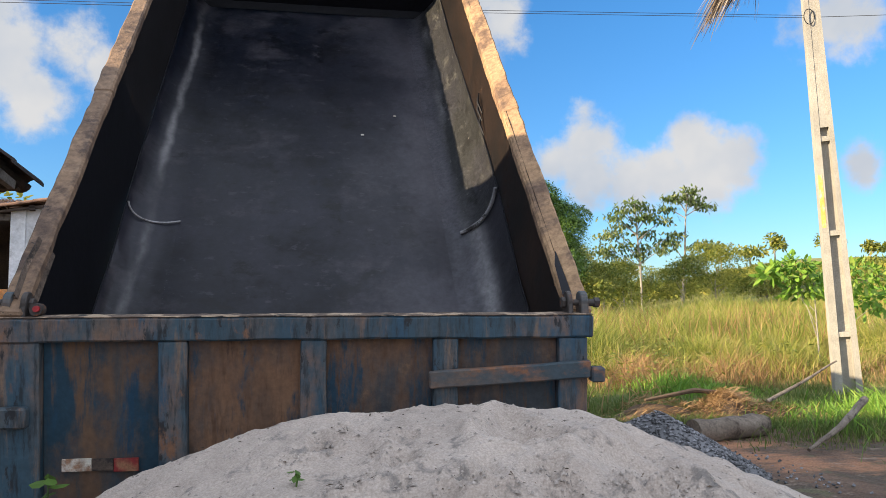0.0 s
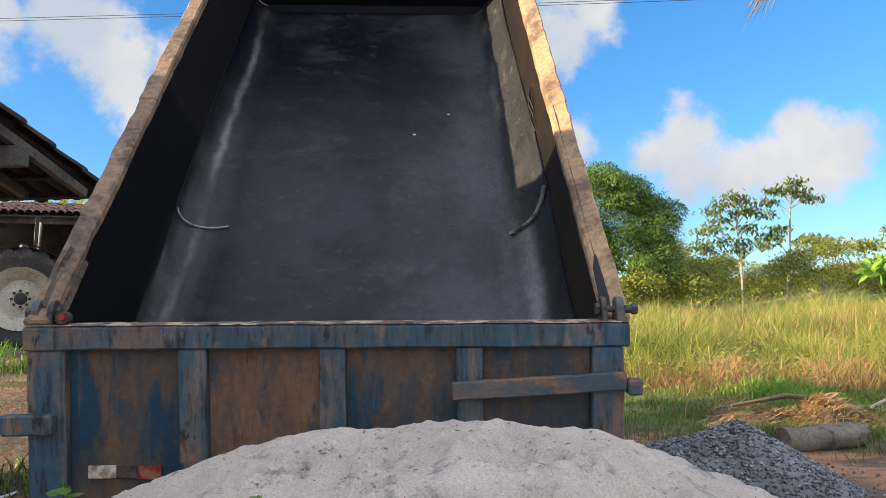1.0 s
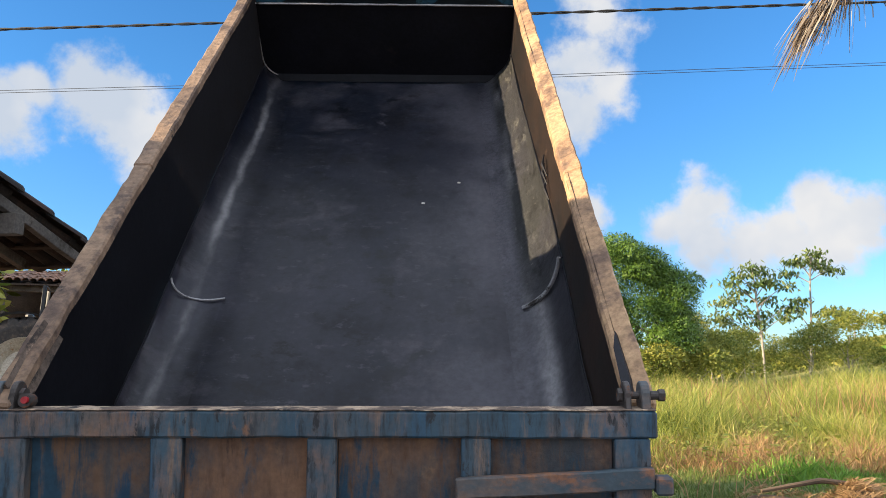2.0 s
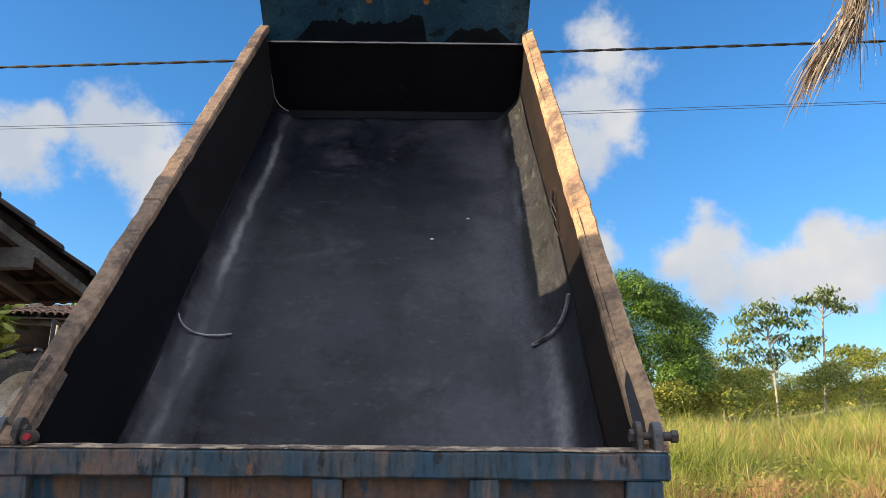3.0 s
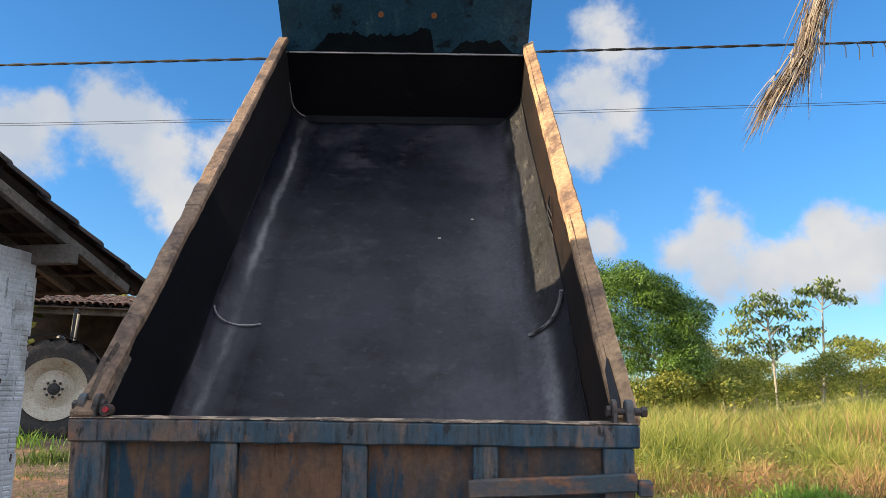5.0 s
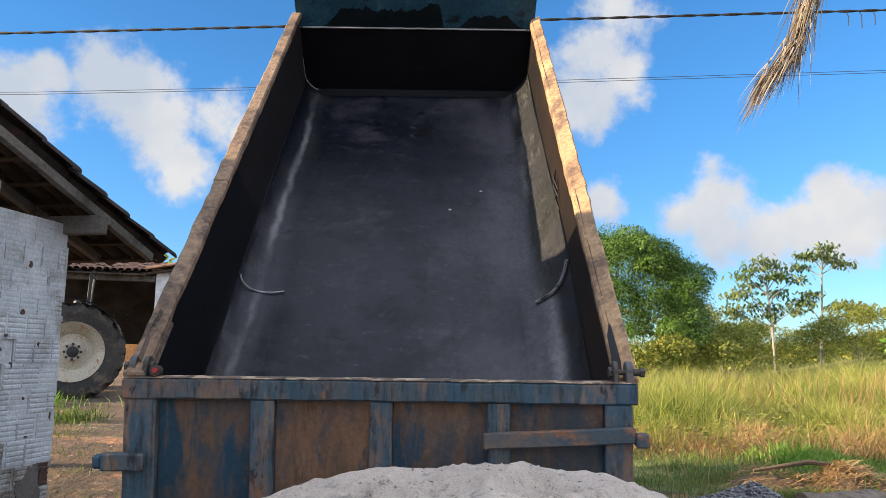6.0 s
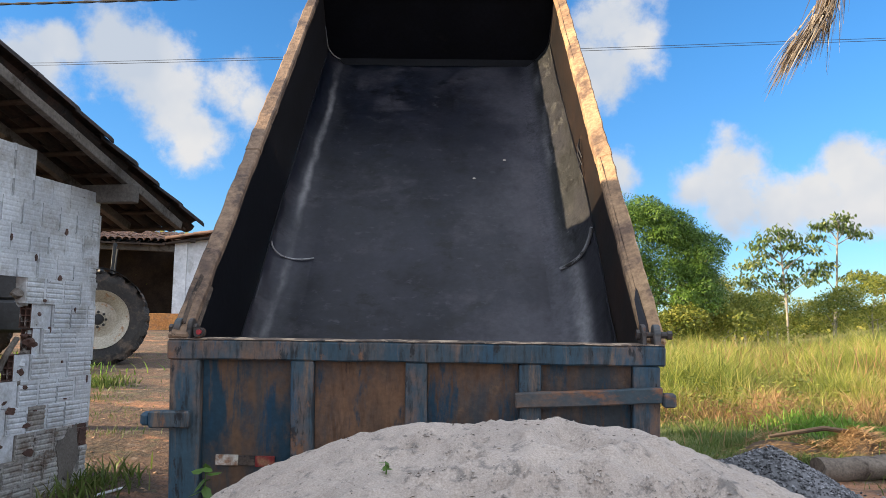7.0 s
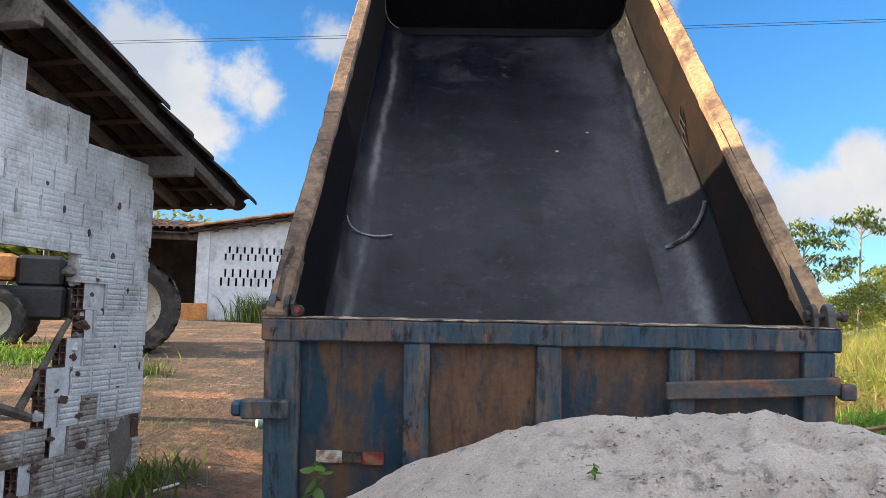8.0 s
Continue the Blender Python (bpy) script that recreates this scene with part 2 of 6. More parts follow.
MAT_CRUST = surface("dried_dark_mud", ((0.06, 0.043, 0.034), (0.11, 0.08, 0.06)),
                    [((0.018, 0.014, 0.012), 8, (1, 1, 1), 0.54, 0.05, 0.8), ((0.24, 0.17, 0.125), 5, (1, 1, 1), 0.62, 0.05, 0.9)],
                    rough=0.85, grain=45, grain_amt=0.25, bump=0.9, bump_scale=24, dist=0.012)
MAT_WELD = surface("bare_weld_metal", ((0.20, 0.20, 0.21), (0.34, 0.34, 0.35)), [((0.03, 0.028, 0.026), 9, (1, 1, 1), 0.60, 0.05, 0.8)], rough=0.4, metal=0.3, grain=60)
MAT_GATE = surface("worn_blue_paint", ((0.021, 0.052, 0.076), (0.032, 0.078, 0.112)),
                   [((0.085, 0.078, 0.072), 5.0, V, 0.55, 0.12, 0.7), ((0.18, 0.122, 0.085), 16, (1, 1, 0.08), 0.60, 0.08, 0.9), ((0.19, 0.110, 0.070), 2.4, (1, 1, 0.6), 0.58, 0.10, 0.9),
                    ((0.015, 0.060, 0.105), 9, (1, 1, 0.2), 0.59, 0.07, 0.5), ((0.012, 0.020, 0.027), 34, (1, 1, 0.12), 0.57, 0.10, 0.6), ((0.010, 0.012, 0.015), 12, (1, 1, 0.35), 0.615, 0.03, 0.6), ((0.20, 0.10, 0.055), 8, (1, 1, 0.5), 0.65, 0.06, 0.85)],
                   rough=0.55, grain=45, grain_amt=0.09, bump=0.4, bump_scale=22, dist=0.004)
MAT_BAR = surface("rusty_blue_bar", ((0.030, 0.052, 0.068), (0.052, 0.074, 0.088)), [((0.17, 0.105, 0.068), 2.4, (0.5, 1, 1), 0.51, 0.10, 0.85), ((0.24, 0.105, 0.05), 5, (0.6, 1, 1), 0.61, 0.07, 0.9), ((0.03, 0.026, 0.025), 10, (1, 1, 1), 0.66, 0.05, 0.8)],
                  rough=0.7, grain=45, grain_amt=0.10, bump=0.5, bump_scale=22, dist=0.005)
MAT_GATE_PANEL = surface("dusty_blue_panel", ((0.29, 0.158, 0.092), (0.38, 0.215, 0.128)),
                         [((0.19, 0.125, 0.09), 5, (1, 1, 0.22), 0.56, 0.14, 0.92), ((0.30, 0.155, 0.075), 2.6, (1, 1, 0.6), 0.60, 0.12, 0.92), ((0.085, 0.098, 0.112), 2.6, (1, 1, 0.40), 0.53, 0.11, 0.7),
                          ((0.028, 0.085, 0.138), 5, (1, 1, 0.30), 0.565, 0.06, 0.6), ((0.19, 0.110, 0.068), 30, (1, 1, 0.12), 0.60, 0.12, 0.9), ((0.07, 0.05, 0.04), 16, (1, 1, 0.15), 0.66, 0.06, 0.8), ((0.32, 0.20, 0.125), 9, (1, 1, 0.8), 0.66, 0.08, 0.95)],
                         rough=0.88, grain=38, grain_amt=0.10, bump=0.7, bump_scale=14, dist=0.010)
MAT_GATE_BLUE = surface("streaked_blue_panel", ((0.024, 0.068, 0.105), (0.032, 0.092, 0.145)),
                        [((0.22, 0.135, 0.088), 1.7, (1, 1, 0.6), 0.54, 0.07, 0.92), ((0.105, 0.105, 0.108), 9, (1, 1, 0.12), 0.56, 0.09, 0.7), ((0.24, 0.145, 0.09), 9, (1, 1, 0.12), 0.62, 0.06, 0.9), ((0.018, 0.080, 0.145), 8, (1, 1, 0.15), 0.61, 0.06, 0.5)],
                        rough=0.6, grain=38, grain_amt=0.09, bump=0.5, bump_scale=14, dist=0.006)
MAT_TOP_CRUST = surface("flaking_tan_crust", ((0.085, 0.062, 0.048), (0.14, 0.10, 0.075)), [((0.36, 0.27, 0.19), 8, (1, 1, 1), 0.53, 0.05, 0.9), ((0.02, 0.018, 0.018), 11, (1, 1, 1), 0.60, 0.03, 0.8)], rough=0.9, grain=50, grain_amt=0.2, bump=0.8, bump_scale=30, dist=0.008)
MAT_HEAD_BLUE = surface("blue_headboard_paint", ((0.020, 0.066, 0.098), (0.030, 0.100, 0.145)),
                        [((0.055, 0.13, 0.155), 9, (1, 0.25, 0.25), 0.60, 0.08, 0.4), ((0.10, 0.19, 0.21), 26, (1, 1, 1), 0.68, 0.04, 0.4), ((0.010, 0.024, 0.034), 4, (1, 1, 1), 0.62, 0.05, 0.4)],
                        rough=0.38, grain=40, bump=0.5, bump_scale=14, dist=0.006)
MAT_BAR_RUST = surface("orange_rust", ((0.20, 0.085, 0.03), (0.32, 0.14, 0.05)), rough=0.9, grain=60)
MAT_OVERPAINT = surface("thin_black_overpaint", ((0.007, 0.013, 0.018), (0.012, 0.024, 0.033)), [((0.02, 0.055, 0.075), 18, (1, 1, 1), 0.66, 0.05, 0.4)], rough=0.4, grain=40, bump=0.4, bump_scale=14, dist=0.006)
MAT_STEEL = surface("greasy_dark_steel", ((0.03, 0.028, 0.027), (0.07, 0.06, 0.055)), [(RUST, 14, (1, 1, 1), 0.6, 0.05, 0.85)], rough=0.55, metal=0.3, grain=60)
MAT_RED = surface("red_reflector", ((0.15, 0.010, 0.012), (0.24, 0.016, 0.016)), [(ORANGE_DUST, 9, (1, 1, 1), 0.55, 0.10, 0.9)], rough=0.45, grain=90, bump=0.1)
MAT_LAMP = surface("red_lamp_lens", ((0.24, 0.010, 0.016), (0.36, 0.016, 0.022)), rough=0.4, bump=0)
MAT_WHITE_REF = surface("white_reflector", ((0.5, 0.48, 0.42), (0.65, 0.62, 0.55)), [(ORANGE_DUST, 9, (1, 1, 1), 0.53, 0.10, 0.9), ((0.12, 0.08, 0.06), 22, (1, 1, 1), 0.6, 0.05, 0.9)], rough=0.6)
MAT_SAND = surface("pale_river_sand", ((0.385, 0.322, 0.275), (0.50, 0.425, 0.366)),
                   [((0.34, 0.29, 0.25), 2.0, (1, 1, 1), 0.62, 0.16, 0.95), ((0.22, 0.195, 0.175), 6.5, (1, 1, 1), 0.605, 0.05, 0.95), ((0.22, 0.195, 0.17), 34, (1, 1, 1), 0.66, 0.06, 0.95), ((0.10, 0.08, 0.065), 75, (1, 1, 1), 0.74, 0.02, 0.95)],
                   rough=0.95, grain=150, grain_amt=0.14, bump=0.8, bump_scale=28, dist=0.03)
MAT_GROUND = surface("earth_and_turf", ((0.105, 0.062, 0.039), (0.170, 0.102, 0.064)),
                     [((0.085, 0.062, 0.04), 1.4, (1, 1, 1), 0.52, 0.08, 0.95), ((0.34, 0.165, 0.085), 0.7, (1, 1.6, 1), 0.58, 0.07, 0.95), ((0.27, 0.205, 0.15), 4, (1, 1, 1), 0.63, 0.06, 0.95), ((0.11, 0.10, 0.05), 2.6, (1, 1, 1), 0.62, 0.06, 0.95), ((0.09, 0.065, 0.045), 14, (1, 1, 1), 0.66, 0.04, 0.95)],
                     rough=0.95, grain=50, grain_amt=0.25, bump=1.0, bump_scale=9, dist=0.08)
MAT_MEADOW = surface("meadow_soil", ((0.16, 0.17, 0.035), (0.27, 0.23, 0.07)), [((0.06, 0.09, 0.018), 0.1, (1, 1, 1), 0.55, 0.1, 0.95)], rough=0.95, grain=6, bump=0.6, bump_scale=3, dist=0.2)
MAT_LIMEWASH = surface("flaking_limewash", ((0.50, 0.53, 0.565), (0.69, 0.72, 0.75)),
                       [((0.36, 0.36, 0.35), 3, (1, 1, 1), 0.57, 0.10, 0.9), ((0.16, 0.075, 0.055), 16, (1, 1, 1), 0.72, 0.02, 0.95), ((0.14, 0.13, 0.12), 26, (1, 1, 2.4), 0.67, 0.04, 0.95)],
                       rough=0.9, grain=45, grain_amt=0.10, bump=0.6, bump_scale=34, dist=0.006, objrand=0.06, world=True)
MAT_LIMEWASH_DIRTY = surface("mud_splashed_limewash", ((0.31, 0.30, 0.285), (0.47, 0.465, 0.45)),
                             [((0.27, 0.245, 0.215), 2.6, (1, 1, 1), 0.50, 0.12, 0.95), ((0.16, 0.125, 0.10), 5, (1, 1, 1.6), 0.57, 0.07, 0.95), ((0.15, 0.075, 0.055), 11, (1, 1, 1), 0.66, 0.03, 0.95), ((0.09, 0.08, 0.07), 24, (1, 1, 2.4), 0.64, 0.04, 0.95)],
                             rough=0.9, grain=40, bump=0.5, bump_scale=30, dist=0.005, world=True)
MAT_MORTAR = surface("grey_mortar", ((0.10, 0.09, 0.08), (0.2, 0.18, 0.16)), rough=0.95, grain=70, bump=0.6)
MAT_CLAY = surface("weathered_clay_tile", ((0.030, 0.021, 0.018), (0.060, 0.034, 0.025)), [((0.022, 0.020, 0.019), 5, (1, 1, 1), 0.52, 0.1, 0.95), ((0.15, 0.12, 0.095), 9, (1, 1, 1), 0.70, 0.05, 0.95)],
                   rough=0.9, grain=50, bump=0.4, objrand=0.25, world=True)
MAT_CLAY_RED = surface("sun_bleached_clay_tile", ((0.17, 0.085, 0.052), (0.27, 0.15, 0.09)), [((0.07, 0.05, 0.04), 4, (1, 1, 1), 0.56, 0.1, 0.95), ((0.36, 0.26, 0.18), 9, (1, 1, 1), 0.66, 0.05, 0.95)], rough=0.9, grain=50, bump=0.4, island=0.3)
MAT_TIMBER = surface("grey_weathered_timber", ((0.075, 0.066, 0.057), (0.17, 0.15, 0.13)), [((0.05, 0.04, 0.03), 6, (1, 1, 1), 0.58, 0.08, 0.95)], rough=0.85, grain=50, bump=0.5)
MAT_CLAY_BROKEN = surface("broken_red_block", ((0.065, 0.04, 0.033), (0.12, 0.065, 0.05)), [((0.30, 0.29, 0.27), 8, (1, 1, 1), 0.62, 0.05, 0.95)], rough=0.95, grain=60, bump=0.6)
MAT_PLASTER = surface("stained_white_plaster", ((0.55, 0.57, 0.6), (0.7, 0.71, 0.73)), [((0.36, 0.37, 0.36), 1.6, (1, 1, 0.6), 0.60, 0.08, 0.9)], rough=0.9, grain=12, grain_amt=0.08, bump=0.4)
MAT_ORANGE = surface("orange_limewash", ((0.50, 0.20, 0.06), (0.62, 0.28, 0.09)), [((0.35, 0.2, 0.12), 3, (1, 1, 1), 0.6, 0.1, 0.9)], rough=0.9, grain=20)
MAT_DARKWOOD = surface("smoky_timber", ((0.035, 0.025, 0.02), (0.08, 0.055, 0.04)), rough=0.9, grain=30)
MAT_CONCRETE = surface("cast_concrete", ((0.265, 0.255, 0.228), (0.355, 0.34, 0.305)), [((0.27, 0.25, 0.22), 5, (1, 1, 0.5), 0.60, 0.08, 0.9), ((0.2, 0.19, 0.17), 30, (1, 1, 1), 0.70, 0.04, 0.9)], rough=0.9, grain=60, bump=0.4)
MAT_YELLOW = surface("faded_yellow_paint", ((0.52, 0.33, 0.07), (0.62, 0.42, 0.12)), [((0.45, 0.42, 0.36), 18, (1, 1, 0.5), 0.56, 0.06, 0.9)], rough=0.8)
MAT_TYRE = surface("dusty_tyre_rubber", ((0.022, 0.022, 0.023), (0.04, 0.038, 0.036)), [((0.12, 0.09, 0.07), 5, (1, 1, 1), 0.58, 0.12, 0.95)], rough=0.85, grain=30)
MAT_RIM = surface("cream_wheel_paint", ((0.34, 0.31, 0.25), (0.46, 0.42, 0.35)), [((0.30, 0.18, 0.10), 8, (1, 1, 1), 0.62, 0.06, 0.8)], rough=0.55)
MAT_ENGINE = surface("oily_black_engine", ((0.012, 0.013, 0.015), (0.03, 0.032, 0.036)), rough=0.5, metal=0.2, grain=25)
MAT_CABLE = surface("black_cable", ((0.012, 0.012, 0.013), (0.02, 0.02, 0.02)), rough=0.6, bump=0)
MAT_GRAVEL = surface("grey_crushed_stone", ((0.11, 0.112, 0.118), (0.20, 0.20, 0.21)), rough=0.85, grain=90, bump=0.4, island=0.75)
MAT_LOG = surface("bare_grey_log", ((0.12, 0.092, 0.07), (0.24, 0.20, 0.16)), [((0.06, 0.045, 0.035), 7, (1, 1, 1), 0.58, 0.08, 0.95)], rough=0.9, grain=40, bump=0.8, bump_scale=14, dist=0.02)
MAT_BARK = surface("pale_bark", ((0.20, 0.18, 0.15), (0.34, 0.31, 0.26)), rough=0.9, grain=20)
MAT_DEBRIS = surface("plant_debris", ((0.05, 0.035, 0.025), (0.12, 0.08, 0.05)), rough=0.95, grain=60, island=0.5)
MAT_BOTTLE = surface("pale_green_plastic", ((0.22, 0.42, 0.32), (0.3, 0.5, 0.4)), rough=0.3, bump=0)

MAT_SOIL = surface("soil_clod", ((0.20, 0.12, 0.075), (0.34, 0.22, 0.14)), rough=0.95, grain=40, island=0.4)
MAT_CRUMB = surface("damp_sand_crumb", ((0.24, 0.21, 0.185), (0.42, 0.37, 0.33)), rough=0.95, grain=120, island=0.3)


def foliage(name, stops, rough=0.55, thin=0.36, gloss=0.35):
    """Leaves whose colour varies from one leaf to the next."""
    m = bpy.data.materials.new(name)
    m.use_nodes = True
    nt = m.node_tree
    b = nt.nodes["Principled BSDF"]
    N, L = nt.nodes.new, nt.links.new
    geo = N("ShaderNodeNewGeometry")
    cr = N("ShaderNodeValToRGB")
    el = cr.color_ramp.elements
    while len(el) < len(stops):
        el.new(0.5)
    for e, (p, c) in zip(el, stops):
        e.position, e.color = p, (*c, 1)
    big = N("ShaderNodeTexNoise")
    tc = N("ShaderNodeTexCoord")
    big.inputs["Scale"].default_value = 0.7
    L(tc.outputs["Object"], big.inputs["Vector"])
    add = N("ShaderNodeMath")
    add.operation, add.inputs[1].default_value = "MULTIPLY_ADD", 0.62
    L(geo.outputs["Random Per Island"], add.inputs[0])
    mp = N("ShaderNodeMapRange")
    for i, v in enumerate((0.3, 0.7, 0.0, 0.38)):
        mp.inputs[1 + i].default_value = v
    L(big.outputs["Fac"], mp.inputs[0])
    L(mp.outputs[0], add.inputs[2])
    L(add.outputs[0], cr.inputs[0])
    L(cr.outputs[0], b.inputs["Base Color"])
    b.inputs["Roughness"].default_value = rough
    b.inputs["Specular IOR Level"].default_value = gloss
    tr = N("ShaderNodeBsdfTranslucent")
    L(cr.outputs[0], tr.inputs["Color"])
    mx = N("ShaderNodeMixShader")
    mx.inputs[0].default_value = thin
    L(b.outputs[0], mx.inputs[1])
    L(tr.outputs[0], mx.inputs[2])
    L(mx.outputs[0], nt.nodes["Material Output"].inputs["Surface"])
    return m


MAT_TALL = foliage("tall_meadow_grass", [(0.0, (0.05, 0.085, 0.014)), (0.25, (0.15, 0.20, 0.032)), (0.6, (0.33, 0.345, 0.07)), (0.82, (0.43, 0.37, 0.12)), (1.0, (0.52, 0.41, 0.22))])
MAT_LUSH = foliage("lush_grass_blades", [(0.0, (0.09, 0.20, 0.03)), (0.6, (0.20, 0.36, 0.05)), (1.0, (0.36, 0.42, 0.09))])
MAT_WEED = foliage("dull_yard_weeds", [(0.0, (0.05, 0.09, 0.02)), (0.6, (0.10, 0.15, 0.03)), (1.0, (0.22, 0.19, 0.09))])
MAT_SHORT = foliage("short_green_grass", [(0.0, (0.055, 0.095, 0.02)), (0.6, (0.135, 0.19, 0.04)), (1.0, (0.30, 0.26, 0.12))])
MAT_MANGO = foliage("mango_leaves", [(0.0, (0.035, 0.078, 0.012)), (0.6, (0.095, 0.175, 0.022)), (1.0, (0.19, 0.28, 0.04))], 0.45, 0.2)
MAT_CECROPIA = foliage("broad_leaves", [(0.0, (0.035, 0.075, 0.02)), (0.5, (0.12, 0.17, 0.05)), (0.93, (0.27, 0.29, 0.11)), (1.0, (0.55, 0.38, 0.03))], 0.5, 0.25)
MAT_SHRUB = foliage("shrub_leaves", [(0.0, (0.06, 0.10, 0.018)), (0.45, (0.19, 0.22, 0.036)), (0.85, (0.34, 0.32, 0.065)), (1.0, (0.44, 0.37, 0.10))])
MAT_STRAW = foliage("dry_straw", [(0.0, (0.14, 0.075, 0.035)), (0.5, (0.28, 0.165, 0.075)), (1.0, (0.42, 0.29, 0.15))], 0.8, 0.1)
MAT_FROND = foliage("dead_palm_leaflets", [(0.0, (0.085, 0.06, 0.042)), (0.5, (0.20, 0.15, 0.105)), (1.0, (0.42, 0.38, 0.32))], 0.7, 0.15)
MAT_SPROUT = foliage("seedling_leaves", [(0.0, (0.045, 0.10, 0.02)), (1.0, (0.11, 0.20, 0.04))], 0.4, 0.3)


# ---- mesh helpers ----
def part(name, bm, mat, parent=None, label="", smooth=False):
    me = bpy.data.meshes.new(name)
    if smooth:
        for f in bm.faces:
            f.smooth = True
        for e in bm.edges:
            if len(e.link_faces) != 2 or e.calc_face_angle(0.0) > 0.7:
                e.smooth = False
    bm.to_mesh(me)
    bm.free()
    me.materials.append(mat)
    ob = new(name, me)
    if parent:
        ob.parent = parent
    if label:
        tagged(ob, label)
    return ob


def mesh_of(name, verts, faces, mat, parent=None, label="", smooth=False):
    me = bpy.data.meshes.new(name)
    me.from_pydata(verts, [], faces)
    me.update()
    if smooth:
        me.polygons.foreach_set("use_smooth", [True] * len(me.polygons))
    me.materials.append(mat)
    ob = new(name, me)
    if parent:
        ob.parent = parent
    if label:
        tagged(ob, label)
    return ob


def thing(name, label, category, group="", kind=""):
    return tagged(new(name), label, category, group, kind)


def add_box(bm, lo, hi, m=None, bevel=0.0):
    lo, hi = Vector(lo), Vector(hi)
    g = bmesh.ops.create_cube(bm, size=1.0, matrix=Matrix.Translation((lo + hi) / 2) @ Matrix.Diagonal((*(hi - lo), 1)))
    vs = g["verts"]
    if bevel:
        es = list({e for v in vs for e in v.link_edges})
        r = bmesh.ops.bevel(bm, geom=es, offset=bevel, segments=1, affect="EDGES", profile=0.5)
        vs = list(set(r["verts"]) | {v for v in vs if v.is_valid})
    if m is not None:
        bmesh.ops.transform(bm, matrix=m, verts=vs)
    return vs


def boxed(name, lo, hi, mat, parent=None, m=None, bevel=0.006, label="", rough=0.0, cuts=0):
    bm = bmesh.new()
    add_box(bm, lo, hi, None, bevel)
    if cuts:
        d = [abs(b - a) for a, b in zip(lo, hi)]
        ax = d.index(max(d))
        es = [e for e in bm.edges if abs((e.verts[0].co - e.verts[1].co)[ax]) > 0.6 * d[ax]]
        bmesh.ops.subdivide_edges(bm, edges=es, cuts=cuts, use_grid_fill=True)
    if rough:
        for v in bm.verts:
            v.co += noise.noise_vector(v.co * 6.0) * rough + noise.noise_vector(v.co * 23.0) * rough * 0.5
    if m is not None:
        bmesh.ops.transform(bm, matrix=m, verts=bm.verts)
    return part(name, bm, mat, parent, label)


def add_tube(bm, pts, radii, sides=8, cap=True):
    rings = []
    pts = [Vector(p) for p in pts]
    for i, p in enumerate(pts):
        d = (pts[min(i + 1, len(pts) - 1)] - pts[max(i - 1, 0)]).normalized()
        a = d.cross(Vector((0.13, 0.31, 0.94)) if abs(d.z) < 0.95 else Vector((1, 0, 0))).normalized()
        c = d.cross(a)
        r = radii[i] if isinstance(radii, (list, tuple)) else radii
        rings.append([bm.verts.new(p + (a * math.cos(k * math.tau / sides) + c * math.sin(k * math.tau / sides)) * r) for k in range(sides)])
    for r0, r1 in zip(rings, rings[1:]):
        for k in range(sides):
            bm.faces.new((r0[k], r0[(k + 1) % sides], r1[(k + 1) % sides], r1[k]))
    if cap:
        bm.faces.new(rings[0][::-1])
        bm.faces.new(rings[-1])


def tube(name, pts, radii, mat, parent=None, sides=8, label=""):
    bm = bmesh.new()
    add_tube(bm, pts, radii, sides)
    bmesh.ops.recalc_face_normals(bm, faces=bm.faces)
    return part(name, bm, mat, parent, label, smooth=True)


def sheet(name, rows, mat, parent=None, thick=0.0, label="", smooth=True, at=None):
    """A skin over a grid of points; thick gives it a back."""
    bm = bmesh.new()
    g = [[bm.verts.new(p) for p in r] for r in rows]
    for r0, r1 in zip(g, g[1:]):
        for k in range(len(r0) - 1):
            bm.faces.new((r0[k], r0[k + 1], r1[k + 1], r1[k]))
    if thick:
        bmesh.ops.solidify(bm, geom=bm.faces[:], thickness=thick)
    bmesh.ops.recalc_face_normals(bm, faces=bm.faces)
    ob = part(name, bm, mat, parent, label, smooth)
    if at is not None:
        ob.matrix_world = at
    return ob


def smoothstep(a, b, x):
    t = min(1.0, max(0.0, (x - a) / (b - a)))
    return t * t * (3 - 2 * t)


# ---- ground: one sheet to the horizon, rising to the yard on one side and to hills beyond ----
def ground_z(x, y):
    side = smoothstep(0.8, -3.2, x)
    z = side * (0.074 * min(max(0.0, y - 1.5), 17.0) + 0.03 * min(max(0.0, -x), 8))
    far = math.hypot(x, y)
    z += smoothstep(25, 160, far) * (1.5 + 7.5 * smoothstep(0.30, 0.56, x / max(far, 1)) ) * (1 if y > 0 else 0.4)
    z += 0.05 * noise.noise((x * 0.35, y * 0.35, 0)) + 0.02 * noise.noise((x * 1.7, y * 1.7, 3))
    return z


